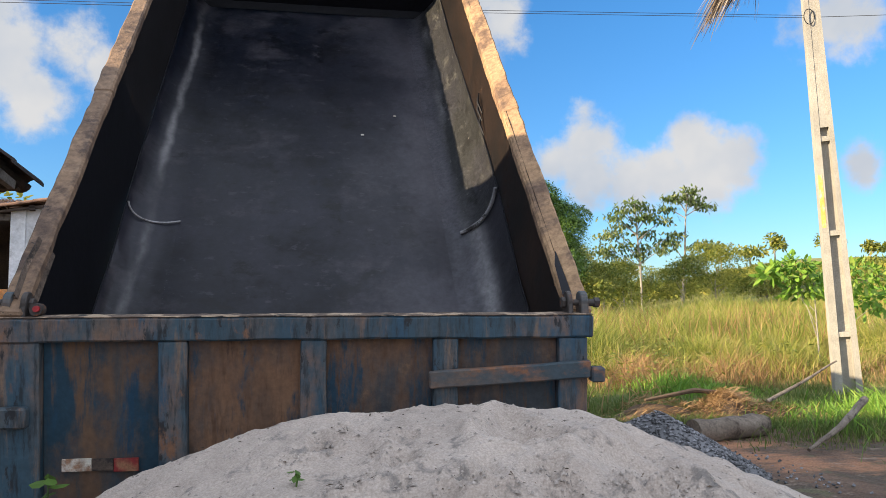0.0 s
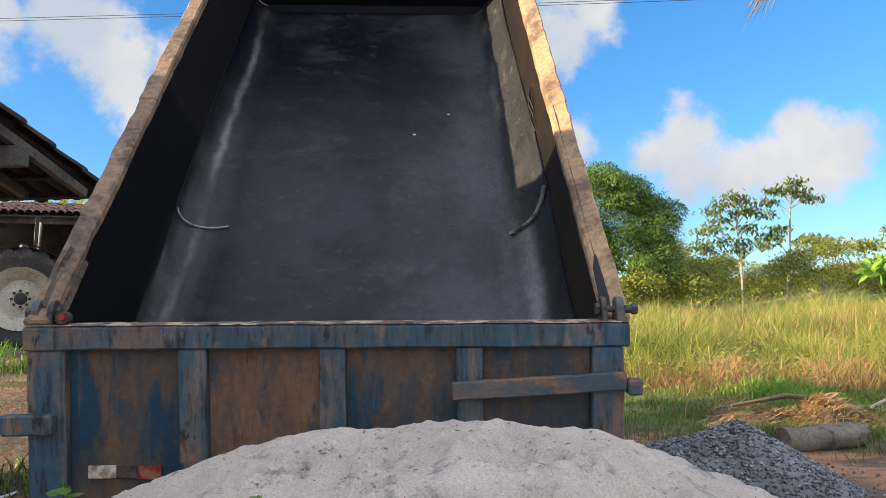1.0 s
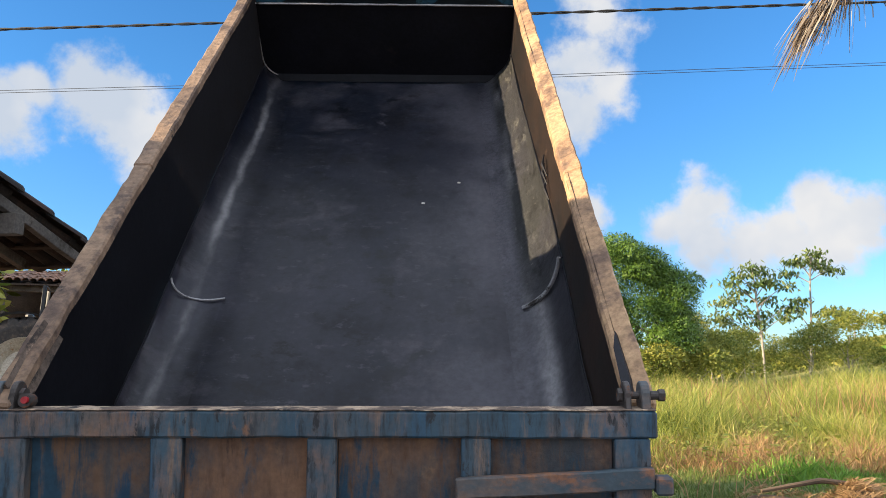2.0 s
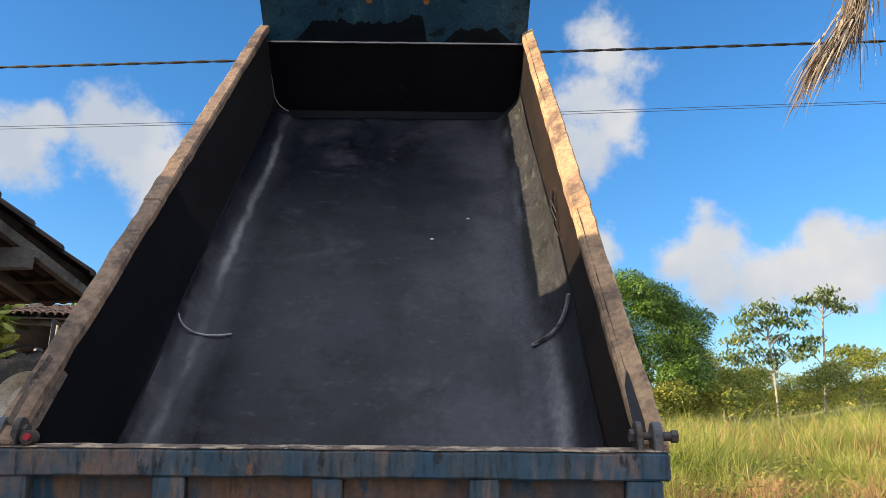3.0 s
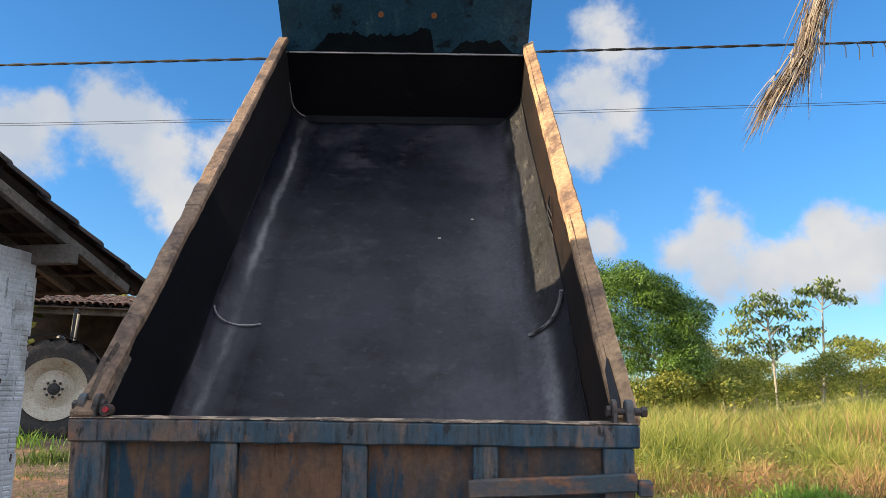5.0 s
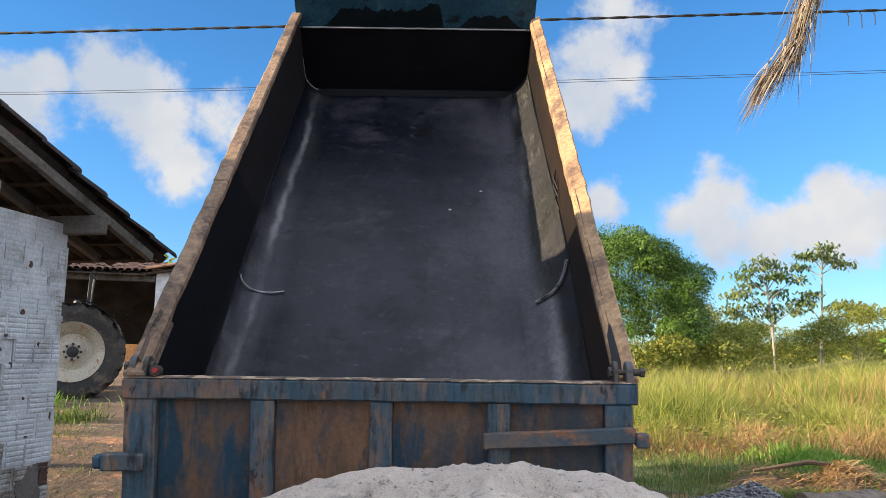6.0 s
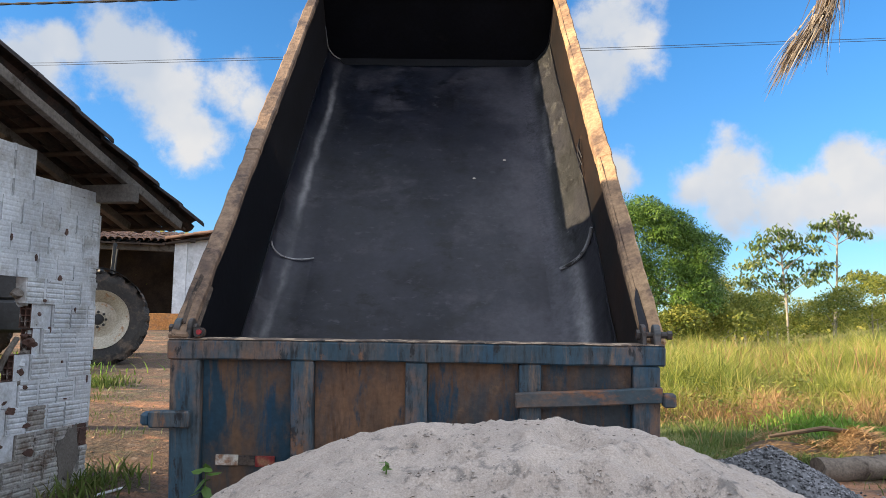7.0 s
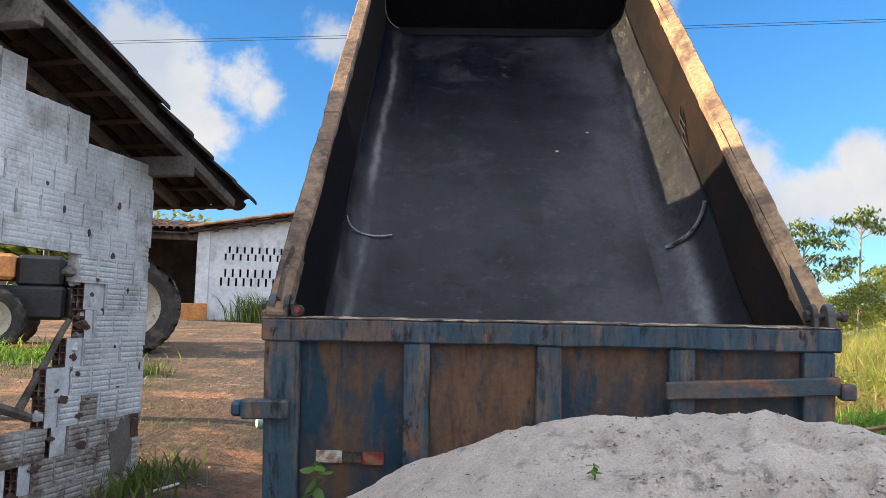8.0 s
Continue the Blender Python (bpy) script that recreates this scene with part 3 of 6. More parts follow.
def build_ground():
    def axis(n, near, reach):
        k = np.linspace(-1, 1, n)
        return np.sign(k) * (near * np.abs(k) + (reach - near) * np.abs(k) ** 6)
    xs, ys = axis(190, 26, 900) - 0.5, axis(190, 30, 900) + 8.0
    verts = [(x, y, ground_z(x, y)) for y in ys for x in xs]
    n = len(xs)
    faces = [(j * n + i, j * n + i + 1, (j + 1) * n + i + 1, (j + 1) * n + i) for j in range(len(ys) - 1) for i in range(n - 1)]
    ob = mesh_of("ground", verts, faces, MAT_GROUND, smooth=True)
    ob.data.materials.append(MAT_MEADOW)
    idx = []
    for p in ob.data.polygons:
        c = p.center
        idx.append(1 if (c.y > 9.5 + 0.35 * max(0, 5 - c.x) + noise.noise(c * 0.6) and c.x > 1.5) or c.y > 34 or abs(c.x) > 40 else 0)
    ob.data.polygons.foreach_set("material_index", idx)
    tagged(ob, "red-brown dirt yard giving way to rough green meadow", "ground", kind="structure")


build_ground()

# ---- dump truck: tipped bed seen from behind over its tailgate ----
BED = Matrix.Translation((0.0, 3.37, 0.395)) @ pose(0, 0, 0, 45.5, 0, 2.2)   # x across, y up the floor, z off the floor
truck = thing("dump_truck", "old blue dump truck with its black bed tipped up", "truck")
S_END, S_REAR, H_SIDE, H_IN = 5.78, 0.06, 0.875, 1.17
CX = 0.015


def bed(x, s, n):
    return BED @ Vector((x + CX, s, n))


def flat(x, s, n):
    return Vector((x + CX, s, n))


def rough_n(x, s, k=1.0):
    return k * (0.012 * noise.noise((x * 1.3, s * 0.9, 1)) + 0.006 * noise.noise((x * 4, s * 3, 5)))


def fillet_n(sg, a, s):
    """Height of the corner plate over the floor: low on one side, higher on the other."""
    if sg < 0:
        top = 0.13 + 0.03 * smoothstep(1.5, 2.6, s)
    else:
        top = 0.34 + 0.05 * smoothstep(1.4, 2.3, s) - 0.09 * smoothstep(2.5, 4.8, s)
    return top * (1 - math.cos(a)) ** 0.9


def build_bed():
    floor_rows = [[flat(x, s, rough_n(x, s)) for x in np.linspace(-0.86, 0.86, 28)] for s in np.linspace(S_REAR, S_END, 72)]
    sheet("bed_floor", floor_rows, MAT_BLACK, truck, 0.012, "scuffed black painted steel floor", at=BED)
    for sg in (-1, 1):
        seam = 2.49 if sg < 0 else 2.40
        for s0, s1, lift, nm in ((seam, S_END, 0.0, "upper_fillet_plate"), (S_REAR, seam, 0.006, "lower_fillet_plate")):
            rows = []
            for sk in np.linspace(0, 1, 44):
                row = []
                for k in range(15):
                    a = k / 14 * math.pi / 2
                    s = s0 + (s1 - s0) * sk
                    n = fillet_n(sg, a, s)
                    begin = max(s0, 0.2 + 1.03 * n) if s0 < 1 else s0
                    s = begin + (s1 - begin) * sk
                    x = 0.86 + (H_IN - 0.867 + 0.010 * noise.noise((s * 1.1, sg * 3, 0))) * math.sin(a)
                    nn = 0.014 * noise.noise((s * 2.2, k * 0.3, sg * 5 + 1)) + 0.008 * noise.noise((s * 6, k * 0.5, sg * 3))
                    fade = min(1.0, k / 6)
                    row.append(flat(sg * (x - lift * 0.5 * fade), s, n + rough_n(sg * 0.86, s) * (1 - fade) + lift * 0.5 * fade + nn * fade))
                rows.append(row)
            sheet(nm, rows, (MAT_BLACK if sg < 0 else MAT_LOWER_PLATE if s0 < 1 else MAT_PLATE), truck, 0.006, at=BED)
            # lifted edge of the plate against the wall
            tube("plate_edge", [BED @ (r[-1] + Vector((-sg * 0.002, 0, 0.003))) for r in rows[::2]], 0.004 if s0 < 1 else 0.005, MAT_BLACK_SIDE, truck, 5)
        pts = []
        for k in range(12):
            a = (k / 11 if sg < 0 else 0.24 + 0.76 * k / 11) * math.pi / 2
            pts.append(bed(sg * (0.85 + (H_IN - 0.878) * math.sin(a)), seam - 0.05 * math.sin(a * 2), 0.010 + fillet_n(sg, a, seam)))
        tube("weld_bead", pts, 0.006 if sg < 0 else 0.013, MAT_WELD, truck, 6)
        # side wall with a slightly dented inner skin, the left one darker
        rows = []
        for k in range(50):
            row = []
            for n in np.linspace(0.02, H_SIDE - 0.03, 9):
                s0 = 0.16 + 1.03 * n
                s = s0 + (S_END - s0) * k / 49
                row.append(bed(sg * (H_IN + 0.008 * noise.noise((s * 1.2, n * 2, sg))), s, n))
            rows.append(row)
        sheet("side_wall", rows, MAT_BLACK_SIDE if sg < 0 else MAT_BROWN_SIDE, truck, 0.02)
        # mud-caked top rail in overlapping lengths
        for s0, s1, w, up in ((0.86, 2.66, 0.0, 0.0), (2.60, 4.10, 0.003, 0.007), (4.05, S_END, 0.0, 0.003)):
            bm = bmesh.new()
            add_box(bm, (-0.045 - w, s0, -0.055), (0.048 + w, s1, up), None, 0.01)
            es = [e for e in bm.edges if abs(e.verts[0].co.y - e.verts[1].co.y) > 0.5]
            bmesh.ops.subdivide_edges(bm, edges=es, cuts=46)
            for v in bm.verts:
                q = v.co.copy()
                v.co += Vector((0.005 * noise.noise(q * 3) + 0.004 * noise.noise(q * 10), 0, 0.006 * noise.noise(q * 8 + Vector((5, 0, 0)))))
                if sg > 0:
                    v.co.z -= 0.045 * max(0.0, 0.048 - q.x) / 0.093
                if v.co.x * sg > 0.03:
                    v.co.x += sg * 0.007 * abs(noise.noise(q * 4 + Vector((sg * 9, 3, 0)))) + sg * 0.006 * max(0.0, noise.noise(q * 13))
            bmesh.ops.transform(bm, matrix=BED @ Matrix.Translation((CX + sg * 1.195, 0, H_SIDE)), verts=bm.verts)
            part("top_rail", bm, MAT_LIP if sg > 0 else MAT_LIP_SHADED, truck, "mud-caked rusty top rail")
        if sg > 0:
            low, high = [], []
            for q in np.linspace(0.92, S_END - 0.03, 150):
                drop = 0.035 + 0.05 * abs(noise.noise((q * 2.2, 4, 1))) + 0.03 * noise.noise((q * 9, 4, 1)) + 0.015 * noise.noise((q * 31, 2, 1))
                low.append(bed(H_IN - 0.010, q, H_SIDE - 0.05 - max(0.01, drop)))
                high.append(bed(H_IN - 0.013, q, H_SIDE - 0.045))
            sheet("mud_band", [low, high], MAT_LIP, truck, 0.003, "ragged band of dried tan mud", False)
    # headboard: black below, taller than the sides, blue above the weld
    def hb(n0, n1, steps, ins=0.0):
        rows = []
        for n in np.linspace(n0, n1, steps):
            half = H_IN + 0.02 + 0.012 * n
            if n < 0.16:
                half -= 0.16 - math.sqrt(max(0.0, 0.16 ** 2 - (0.16 - n) ** 2))
            rows.append([bed(x, S_END - 0.02 - ins + 0.008 * noise.noise((x * 1.5, n * 2, 9)), n) for x in np.linspace(-half, half, 30)])
        return rows
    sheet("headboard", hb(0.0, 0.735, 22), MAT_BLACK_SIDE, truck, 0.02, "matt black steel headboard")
    sheet("headboard_extension", hb(0.735, 1.46, 16, -0.006), MAT_HEAD_BLUE, truck, 0.02, "blue headboard extension with black overpaint")
    cols = np.linspace(-1.15, 1.15, 120)
    low, high = [], []
    for x in cols:
        h = 0.135 * smoothstep(-0.95, -0.70, x) * smoothstep(0.28, 0.25, x) + 0.10 * smoothstep(0.42, 0.58, x) * smoothstep(1.10, 0.86, x)
        h *= 0.85 + 0.35 * noise.noise((x * 2.3, 1, 4)) + 0.30 * noise.noise((x * 9, 2, 4)) + 0.16 * noise.noise((x * 31, 2, 8))
        low.append(bed(x, S_END - 0.018 + 0.008 * noise.noise((x * 1.5, 1.47, 9)), 0.735))
        high.append(bed(x, S_END - 0.018 + 0.008 * noise.noise((x * 1.5, 1.47, 9)), 0.745 + max(0.0, 1.6 * h)))
    sheet("overpaint", [low, high], MAT_OVERPAINT, truck, 0.003, "ragged black overpaint", False)
    for x, n in ((-0.23, 1.114), (0.28, 1.11)):
        bm = bmesh.new()
        ring = [(x + 0.026 * math.cos(a) * (1 + 0.3 * noise.noise((math.cos(a), math.sin(a), x * 9))), n + 0.028 * math.sin(a)) for a in np.linspace(0, math.tau, 14)[:-1]]
        front = [bm.verts.new(bed(p, S_END - 0.026, q)) for p, q in ring]
        back = [bm.verts.new(bed(p, S_END - 0.010, q)) for p, q in ring]
        bm.faces.new(front)
        for k in range(13):
            bm.faces.new((front[k], front[(k + 1) % 13], back[(k + 1) % 13], back[k]))
        bmesh.ops.recalc_face_normals(bm, faces=bm.faces)
        part("rust_spot", bm, MAT_BAR_RUST, truck, "orange rust spot")
    tube("weld_bead", [bed(x, S_END - 0.03, 0.735 + 0.004 * noise.noise((x * 9, 0, 0))) for x in np.linspace(-1.19, 1.19, 40)], 0.010, MAT_WELD, truck, 6)
    bead = [(-1.17 + 0.20 * (1 - math.cos(a)), 0.24 - 0.20 * math.sin(a)) for a in np.linspace(0, math.pi / 2, 9)]
    bead = [(-1.175, 0.42)] + bead + [(x, 0.038 + 0.004 * noise.noise((x * 7, 3, 0))) for x in np.linspace(-0.9, 0.9, 25)] + [(-x, n) for x, n in bead[::-1]] + [(1.175, 0.42)]
    tube("weld_bead", [bed(x, S_END - 0.038, n) for x, n in bead], 0.0065, MAT_WELD, truck, 6)
    pts = []
    for k in range(9):
        a = k / 8 * math.pi / 2
        pts.append((-1.02 - 0.15 * math.cos(a) , 0.165 - 0.15 * math.sin(a)))
    prof = pts + [(-p[0], p[1]) for p in pts[::-1]]
    rows = [[bed(x, S_END - 0.03 - o, n + u) for x, n in prof] for o, u in ((0.0, 0.05), (0.02, 0.035), (0.06, 0.0))]
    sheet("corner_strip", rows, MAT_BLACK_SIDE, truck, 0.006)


build_bed()

GATE_Y, GATE_TOP, GATE_LEAN = 3.31, 1.60, 5.0
GATE = Matrix.Translation((0, GATE_Y, GATE_TOP)) @ pose(0, 0, 0, GATE_LEAN, 0, 0)   # x across, z down from the top edge, -y towards the viewer


def gbox(name, lo, hi, mat, parent, label="", bevel=0.006, rough=0.003, cuts=20, extra=None):
    return boxed(name, lo, hi, mat, parent, GATE @ extra if extra is not None else GATE, bevel, label, rough, cuts)


def build_gate():
    gate = gbox("tailgate", (-1.17, 0.058, -1.06), (1.17, 0.07, -0.02), MAT_GATE_PANEL, truck, "blue tailgate with worn paint and orange dust", 0.002, 0.001, 20)
    for x0, x1, mt in ((-1.066, -0.61, MAT_GATE_BLUE), (-0.493, -0.037, MAT_GATE_PANEL), (0.075, 0.524, MAT_GATE_PANEL), (0.635, 1.077, MAT_GATE_PANEL)):
        rows = []
        for z in np.linspace(-0.968, -0.1, 26):
            rows.append([GATE @ Vector((x, 0.046 + 0.006 * noise.noise((x * 3.0, z * 3.0, 4)) + 0.003 * noise.noise((x * 11, z * 11, 2)), z)) for x in np.linspace(x0, x1, 20)])
        sheet("panel", rows, mt, gate, 0.006)
    gbox("rail", (-1.235, -0.005, -0.098), (1.235, 0.09, 0.0), MAT_GATE, gate, "worn blue top rail", 0.008, 0.004, 60)
    gbox("rail", (-1.215, 0.0, -1.07), (1.215, 0.085, -0.97), MAT_GATE, gate, "", 0.008, 0.004, 60)
    gbox("mud_crust", (-1.232, -0.004, 0.002), (1.232, 0.088, 0.006), MAT_TOP_CRUST, gate, "thin tan dried mud crust", 0.002, 0.003, 150)
    for x0, x1 in ((-1.222, -1.068), (-0.608, -0.495), (-0.035, 0.073), (0.526, 0.633), (1.079, 1.21)):
        gbox("post", (x0, 0.002, -0.968), (x1, 0.06, -0.1), MAT_GATE, gate, "", 0.005, 0.003, 24)
    gbox("locking_bar", (0.505, -0.035, -0.075), (1.215, 0.0, 0.0), MAT_BAR, gate, "rusty blue locking bar", 0.006, 0.003, 20,
         Matrix.Translation((0, 0, -0.262)) @ pose(0, 0, 0, 0, -3.2, 0) )
    gbox("bar_end", (0.0, -0.045, -0.068), (0.062, 0.012, -0.002), MAT_BAR, gate, "", 0.008, 0.003, 4, Matrix.Translation((1.215, 0, -0.222)))
    gbox("latch_arm", (-1.31, -0.05, -0.435), (-1.10, 0.0, -0.352), MAT_GATE, gate, "blue latch arm", 0.008, 0.003, 8)
    gbox("latch_end", (-1.36, -0.03, -0.43), (-1.31, 0.03, -0.365), MAT_GATE, gate, "", 0.012, 0.003, 4)
    gbox("reflector_strip", (-0.99, 0.026, -0.63), (-0.875, 0.034, -0.578), MAT_WHITE_REF, gate, "dirty white reflector strip", 0.001, 0.001, 4)
    gbox("reflector_strip", (-0.873, 0.027, -0.63), (-0.79, 0.034, -0.58), MAT_CRUST, gate, "mud-covered reflector strip", 0.001, 0.001, 4)
    gbox("reflector_strip", (-0.788, 0.026, -0.635), (-0.69, 0.034, -0.58), MAT_RED, gate, "red reflector strip", 0.001, 0.001, 4)


build_gate()


RIDGE_X = (-1.9, -0.95, -0.70, -0.50, -0.36, -0.20, 0.0, 0.25, 0.55, 0.95, 1.24, 1.53, 1.75, 2.2, 3.2)
RIDGE_Z = (-0.1, 0.82, 1.03, 1.155, 1.205, 1.258, 1.310, 1.332, 1.345, 1.312, 1.215, 1.09, 0.99, 0.73, -0.1)


def mound(x, y):
    """Height of the sand heap: a rounded ridge, worn by rain and feet."""
    q = 2.5 - y
    z = float(np.interp(x, RIDGE_X, RIDGE_Z))
    z -= (0.10 * q + 0.17 * q * q if q < 1.0 else 0.27 + 0.6 * (q - 1.0)) if q > 0 else 0.30 * q * q + 0.05 * -q
    z += 0.014 * noise.noise((x * 2.1, y * 2.1, 7)) + 0.020 * noise.noise((x * 5.5, y * 5.5, 1)) + 0.034 * (0.22 - abs(noise.noise((x * 8, y * 8, 3)))) * (0.3 + 1.6 * abs(noise.noise((x * 2.4, y * 2.4, 8)))) + 0.017 * noise.noise((x * 14, y * 14, 3)) * (0.3 + 1.5 * abs(noise.noise((x * 3, y * 3, 18)))) + 0.007 * noise.noise((x * 30, y * 30, 3)) * (0.4 + 1.4 * abs(noise.noise((x * 4, y * 4, 28))))
    return z - 0.021


def sand_pits():
    """Foot marks, toe holes and rain pocks: place, size, depth."""
    rn = random.Random(31)
    out = [(0.66, 2.30, 0.11, 0.05), (0.98, 2.1, 0.14, 0.06), (0.122, 1.977, 0.014, 0.03), (0.25, 1.9, 0.09, 0.02), (1.35, 2.25, 0.07, 0.03), (1.6, 2.0, 0.09, 0.03)]
    for _ in range(26):
        cx, cy = rn.uniform(-0.7, 1.9), rn.uniform(1.2, 2.3)
        for _ in range(rn.randint(2, 7)):
            r = rn.uniform(0.012, 0.05)
            out.append((cx + rn.gauss(0, 0.09), cy + rn.gauss(0, 0.06), r, r * rn.uniform(0.4, 0.9)))
    return out


PITS = sand_pits()


def pitted(x, y):
    """Relief of the pits and of the loose crumbs thrown up round them."""
    x, y = np.asarray(x, float), np.asarray(y, float)
    dz = np.zeros_like(x)
    for k, (px, py, pr, pd) in enumerate(PITS):
        near = (np.abs(x - px) < 2.4 * pr) & (np.abs(y - py) < 3.0 * pr)
        u, v = (x[near] - px) / pr, (y[near] - py) * 0.8 / pr
        d = np.hypot(u, v) * (1 + 0.22 * np.sin(3 * np.arctan2(v, u) + k))
        ragged = 1 + 0.45 * np.sin(u * 5.1 + k) * np.sin(v * 6.3 + 2 * k)
        dz[near] -= pd * np.exp(-d * d * 2) * ragged - 0.45 * pd * np.exp(-((d - 1.2) ** 2) * 8) * ragged
    return dz


def build_sand():
    xs, ys = np.linspace(-1.9, 3.2, 460), np.linspace(-0.2, 3.22, 300)
    verts, ok = [], []
    gx, gy = np.meshgrid(xs, ys)
    pits = pitted(gx.ravel(), gy.ravel())
    for y in ys:
        for x in xs:
            z, g = mound(x, y) + pits[len(verts)], ground_z(x, y)
            verts.append((x, y, max(z, g - 0.05)))
            ok.append(z > g - 0.04)
    n = len(xs)
    faces = []
    for j in range(len(ys) - 1):
        for i in range(n - 1):
            q = (j * n + i, j * n + i + 1, (j + 1) * n + i + 1, (j + 1) * n + i)
            if any(ok[k] for k in q):
                faces.append(q)
    tagged(mesh_of("sand_mound", verts, faces, MAT_SAND, None, smooth=True), "heap of pale dry river sand behind the truck", "sand")


build_sand()


def build_hinges():
    for sg in (-1, 1):
        x = sg * 1.17
        for dx, w, mt in ((0.030, 0.016, MAT_BAR), (-0.035, 0.011, MAT_STEEL)):
            ring = [(-0.045, -0.05), (0.05, -0.05)] + [(0.005 + 0.044 * math.cos(a), 0.012 + 0.046 * math.sin(a)) for a in np.linspace(-0.3, math.pi + 0.3, 12)]
            bm = bmesh.new()
            ends = [[bm.verts.new((x + sg * dx + u, 3.365 + p, 1.65 + q)) for p, q in ring] for u in (-w, w)]
            bm.faces.new(ends[0])
            bm.faces.new(ends[1][::-1])
            for k in range(len(ring)):
                j = (k + 1) % len(ring)
                bm.faces.new((ends[0][k], ends[0][j], ends[1][j], ends[1][k]))
            bmesh.ops.bevel(bm, geom=[e for e in bm.edges if abs(e.verts[0].co.x - e.verts[1].co.x) < 0.001], offset=0.004, segments=1, affect="EDGES")
            bmesh.ops.recalc_face_normals(bm, faces=bm.faces)
            part("hinge_lug", bm, mt, truck)
        bm = bmesh.new()
        add_tube(bm, [(x - sg * 0.05, 3.37, 1.655), (x + sg * 0.06, 3.37, 1.655)], 0.014, 12)
        add_tube(bm, [(x + sg * 0.055, 3.37, 1.655), (x + sg * (0.10 if sg > 0 else 0.07), 3.37, 1.655)], 0.017, 12)
        add_tube(bm, [(x - sg * 0.065, 3.37, 1.655), (x - sg * 0.048, 3.37, 1.655)], 0.026, 6)
        add_tube(bm, [(x + sg * (0.085 if sg > 0 else 0.06), 3.37, 1.655), (x + sg * (0.108 if sg > 0 else 0.078), 3.37, 1.655)], 0.023, 6)
        bmesh.ops.recalc_face_normals(bm, faces=bm.faces)
        part("hinge_pin", bm, MAT_STEEL, truck)
        boxed("rail_end_plate", (-0.055, 0.86, -0.20), (0.05, 0.90, -0.01), MAT_LIP if sg > 0 else MAT_LIP_SHADED, truck, BED @ Matrix.Translation((CX + sg * 1.195, 0, H_SIDE)), 0.012, "", 0.012, 0)
    tube("lamp_housing", [(-1.085, 3.325, 1.635), (-1.085, 3.37, 1.635)], 0.026, MAT_STEEL, truck, 10)
    tube("marker_lamp", [(-1.080, 3.312, 1.638), (-1.080, 3.33, 1.638)], 0.013, MAT_LAMP, truck, 12, "small red marker lamp")
    for ring, mt, lb in ((((1.182, 1.27, 0.858), (1.160, 1.18, 0.848), (1.150, 0.93, 0.842), (1.180, 0.93, 0.856), (1.186, 1.01, 0.860)), MAT_BLACK_SIDE, "dark gusset"),
                         (((-1.185, 1.15, 0.889), (-1.176, 1.30, 0.889), (-1.135, 1.31, 0.77), (-1.135, 1.03, 0.76), (-1.14, 0.93, 0.80), (-1.175, 0.94, 0.889)), MAT_CRUST, "mud-smeared gusset")):
        bm = bmesh.new()
        sink = Vector((0.02 if ring[0][0] > 0 else -0.02, 0, -0.02))
        lo = [bm.verts.new(BED @ (Vector(p) + sink)) for p in ring]
        hi = [bm.verts.new(BED @ (Vector(p) + Vector((0, 0, 0.010)))) for p in ring]
        bm.faces.new(hi)
        for k in range(len(ring)):
            bm.faces.new((lo[k], lo[(k + 1) % len(ring)], hi[(k + 1) % len(ring)], hi[k]))
        bmesh.ops.triangulate(bm, faces=bm.faces[:])
        bmesh.ops.recalc_face_normals(bm, faces=bm.faces)
        part("gusset", bm, mt, truck, lb)
    # torn slit and patch on the side wall
    for s, n in ((3.08, 0.45), (3.20, 0.49), (3.24, 0.53)):
        tube("torn_edge", [bed(1.158, s - 0.10, n - 0.03), bed(1.138, s, n), bed(1.158, s + 0.09, n + 0.02)], [0.004, 0.011, 0.004], MAT_BLACK_SIDE, truck, 5)
    # pebbles of dried mortar on the floor
    for x, s in ((0.64, 3.86), (0.37, 3.57)):
        boxed("mud_fleck", (-0.013, -0.009, 0.0), (0.013, 0.009, 0.009), MAT_WHITE_REF, truck, BED @ Matrix.Translation((x, s, rough_n(x, s) + 0.004)), 0.004)


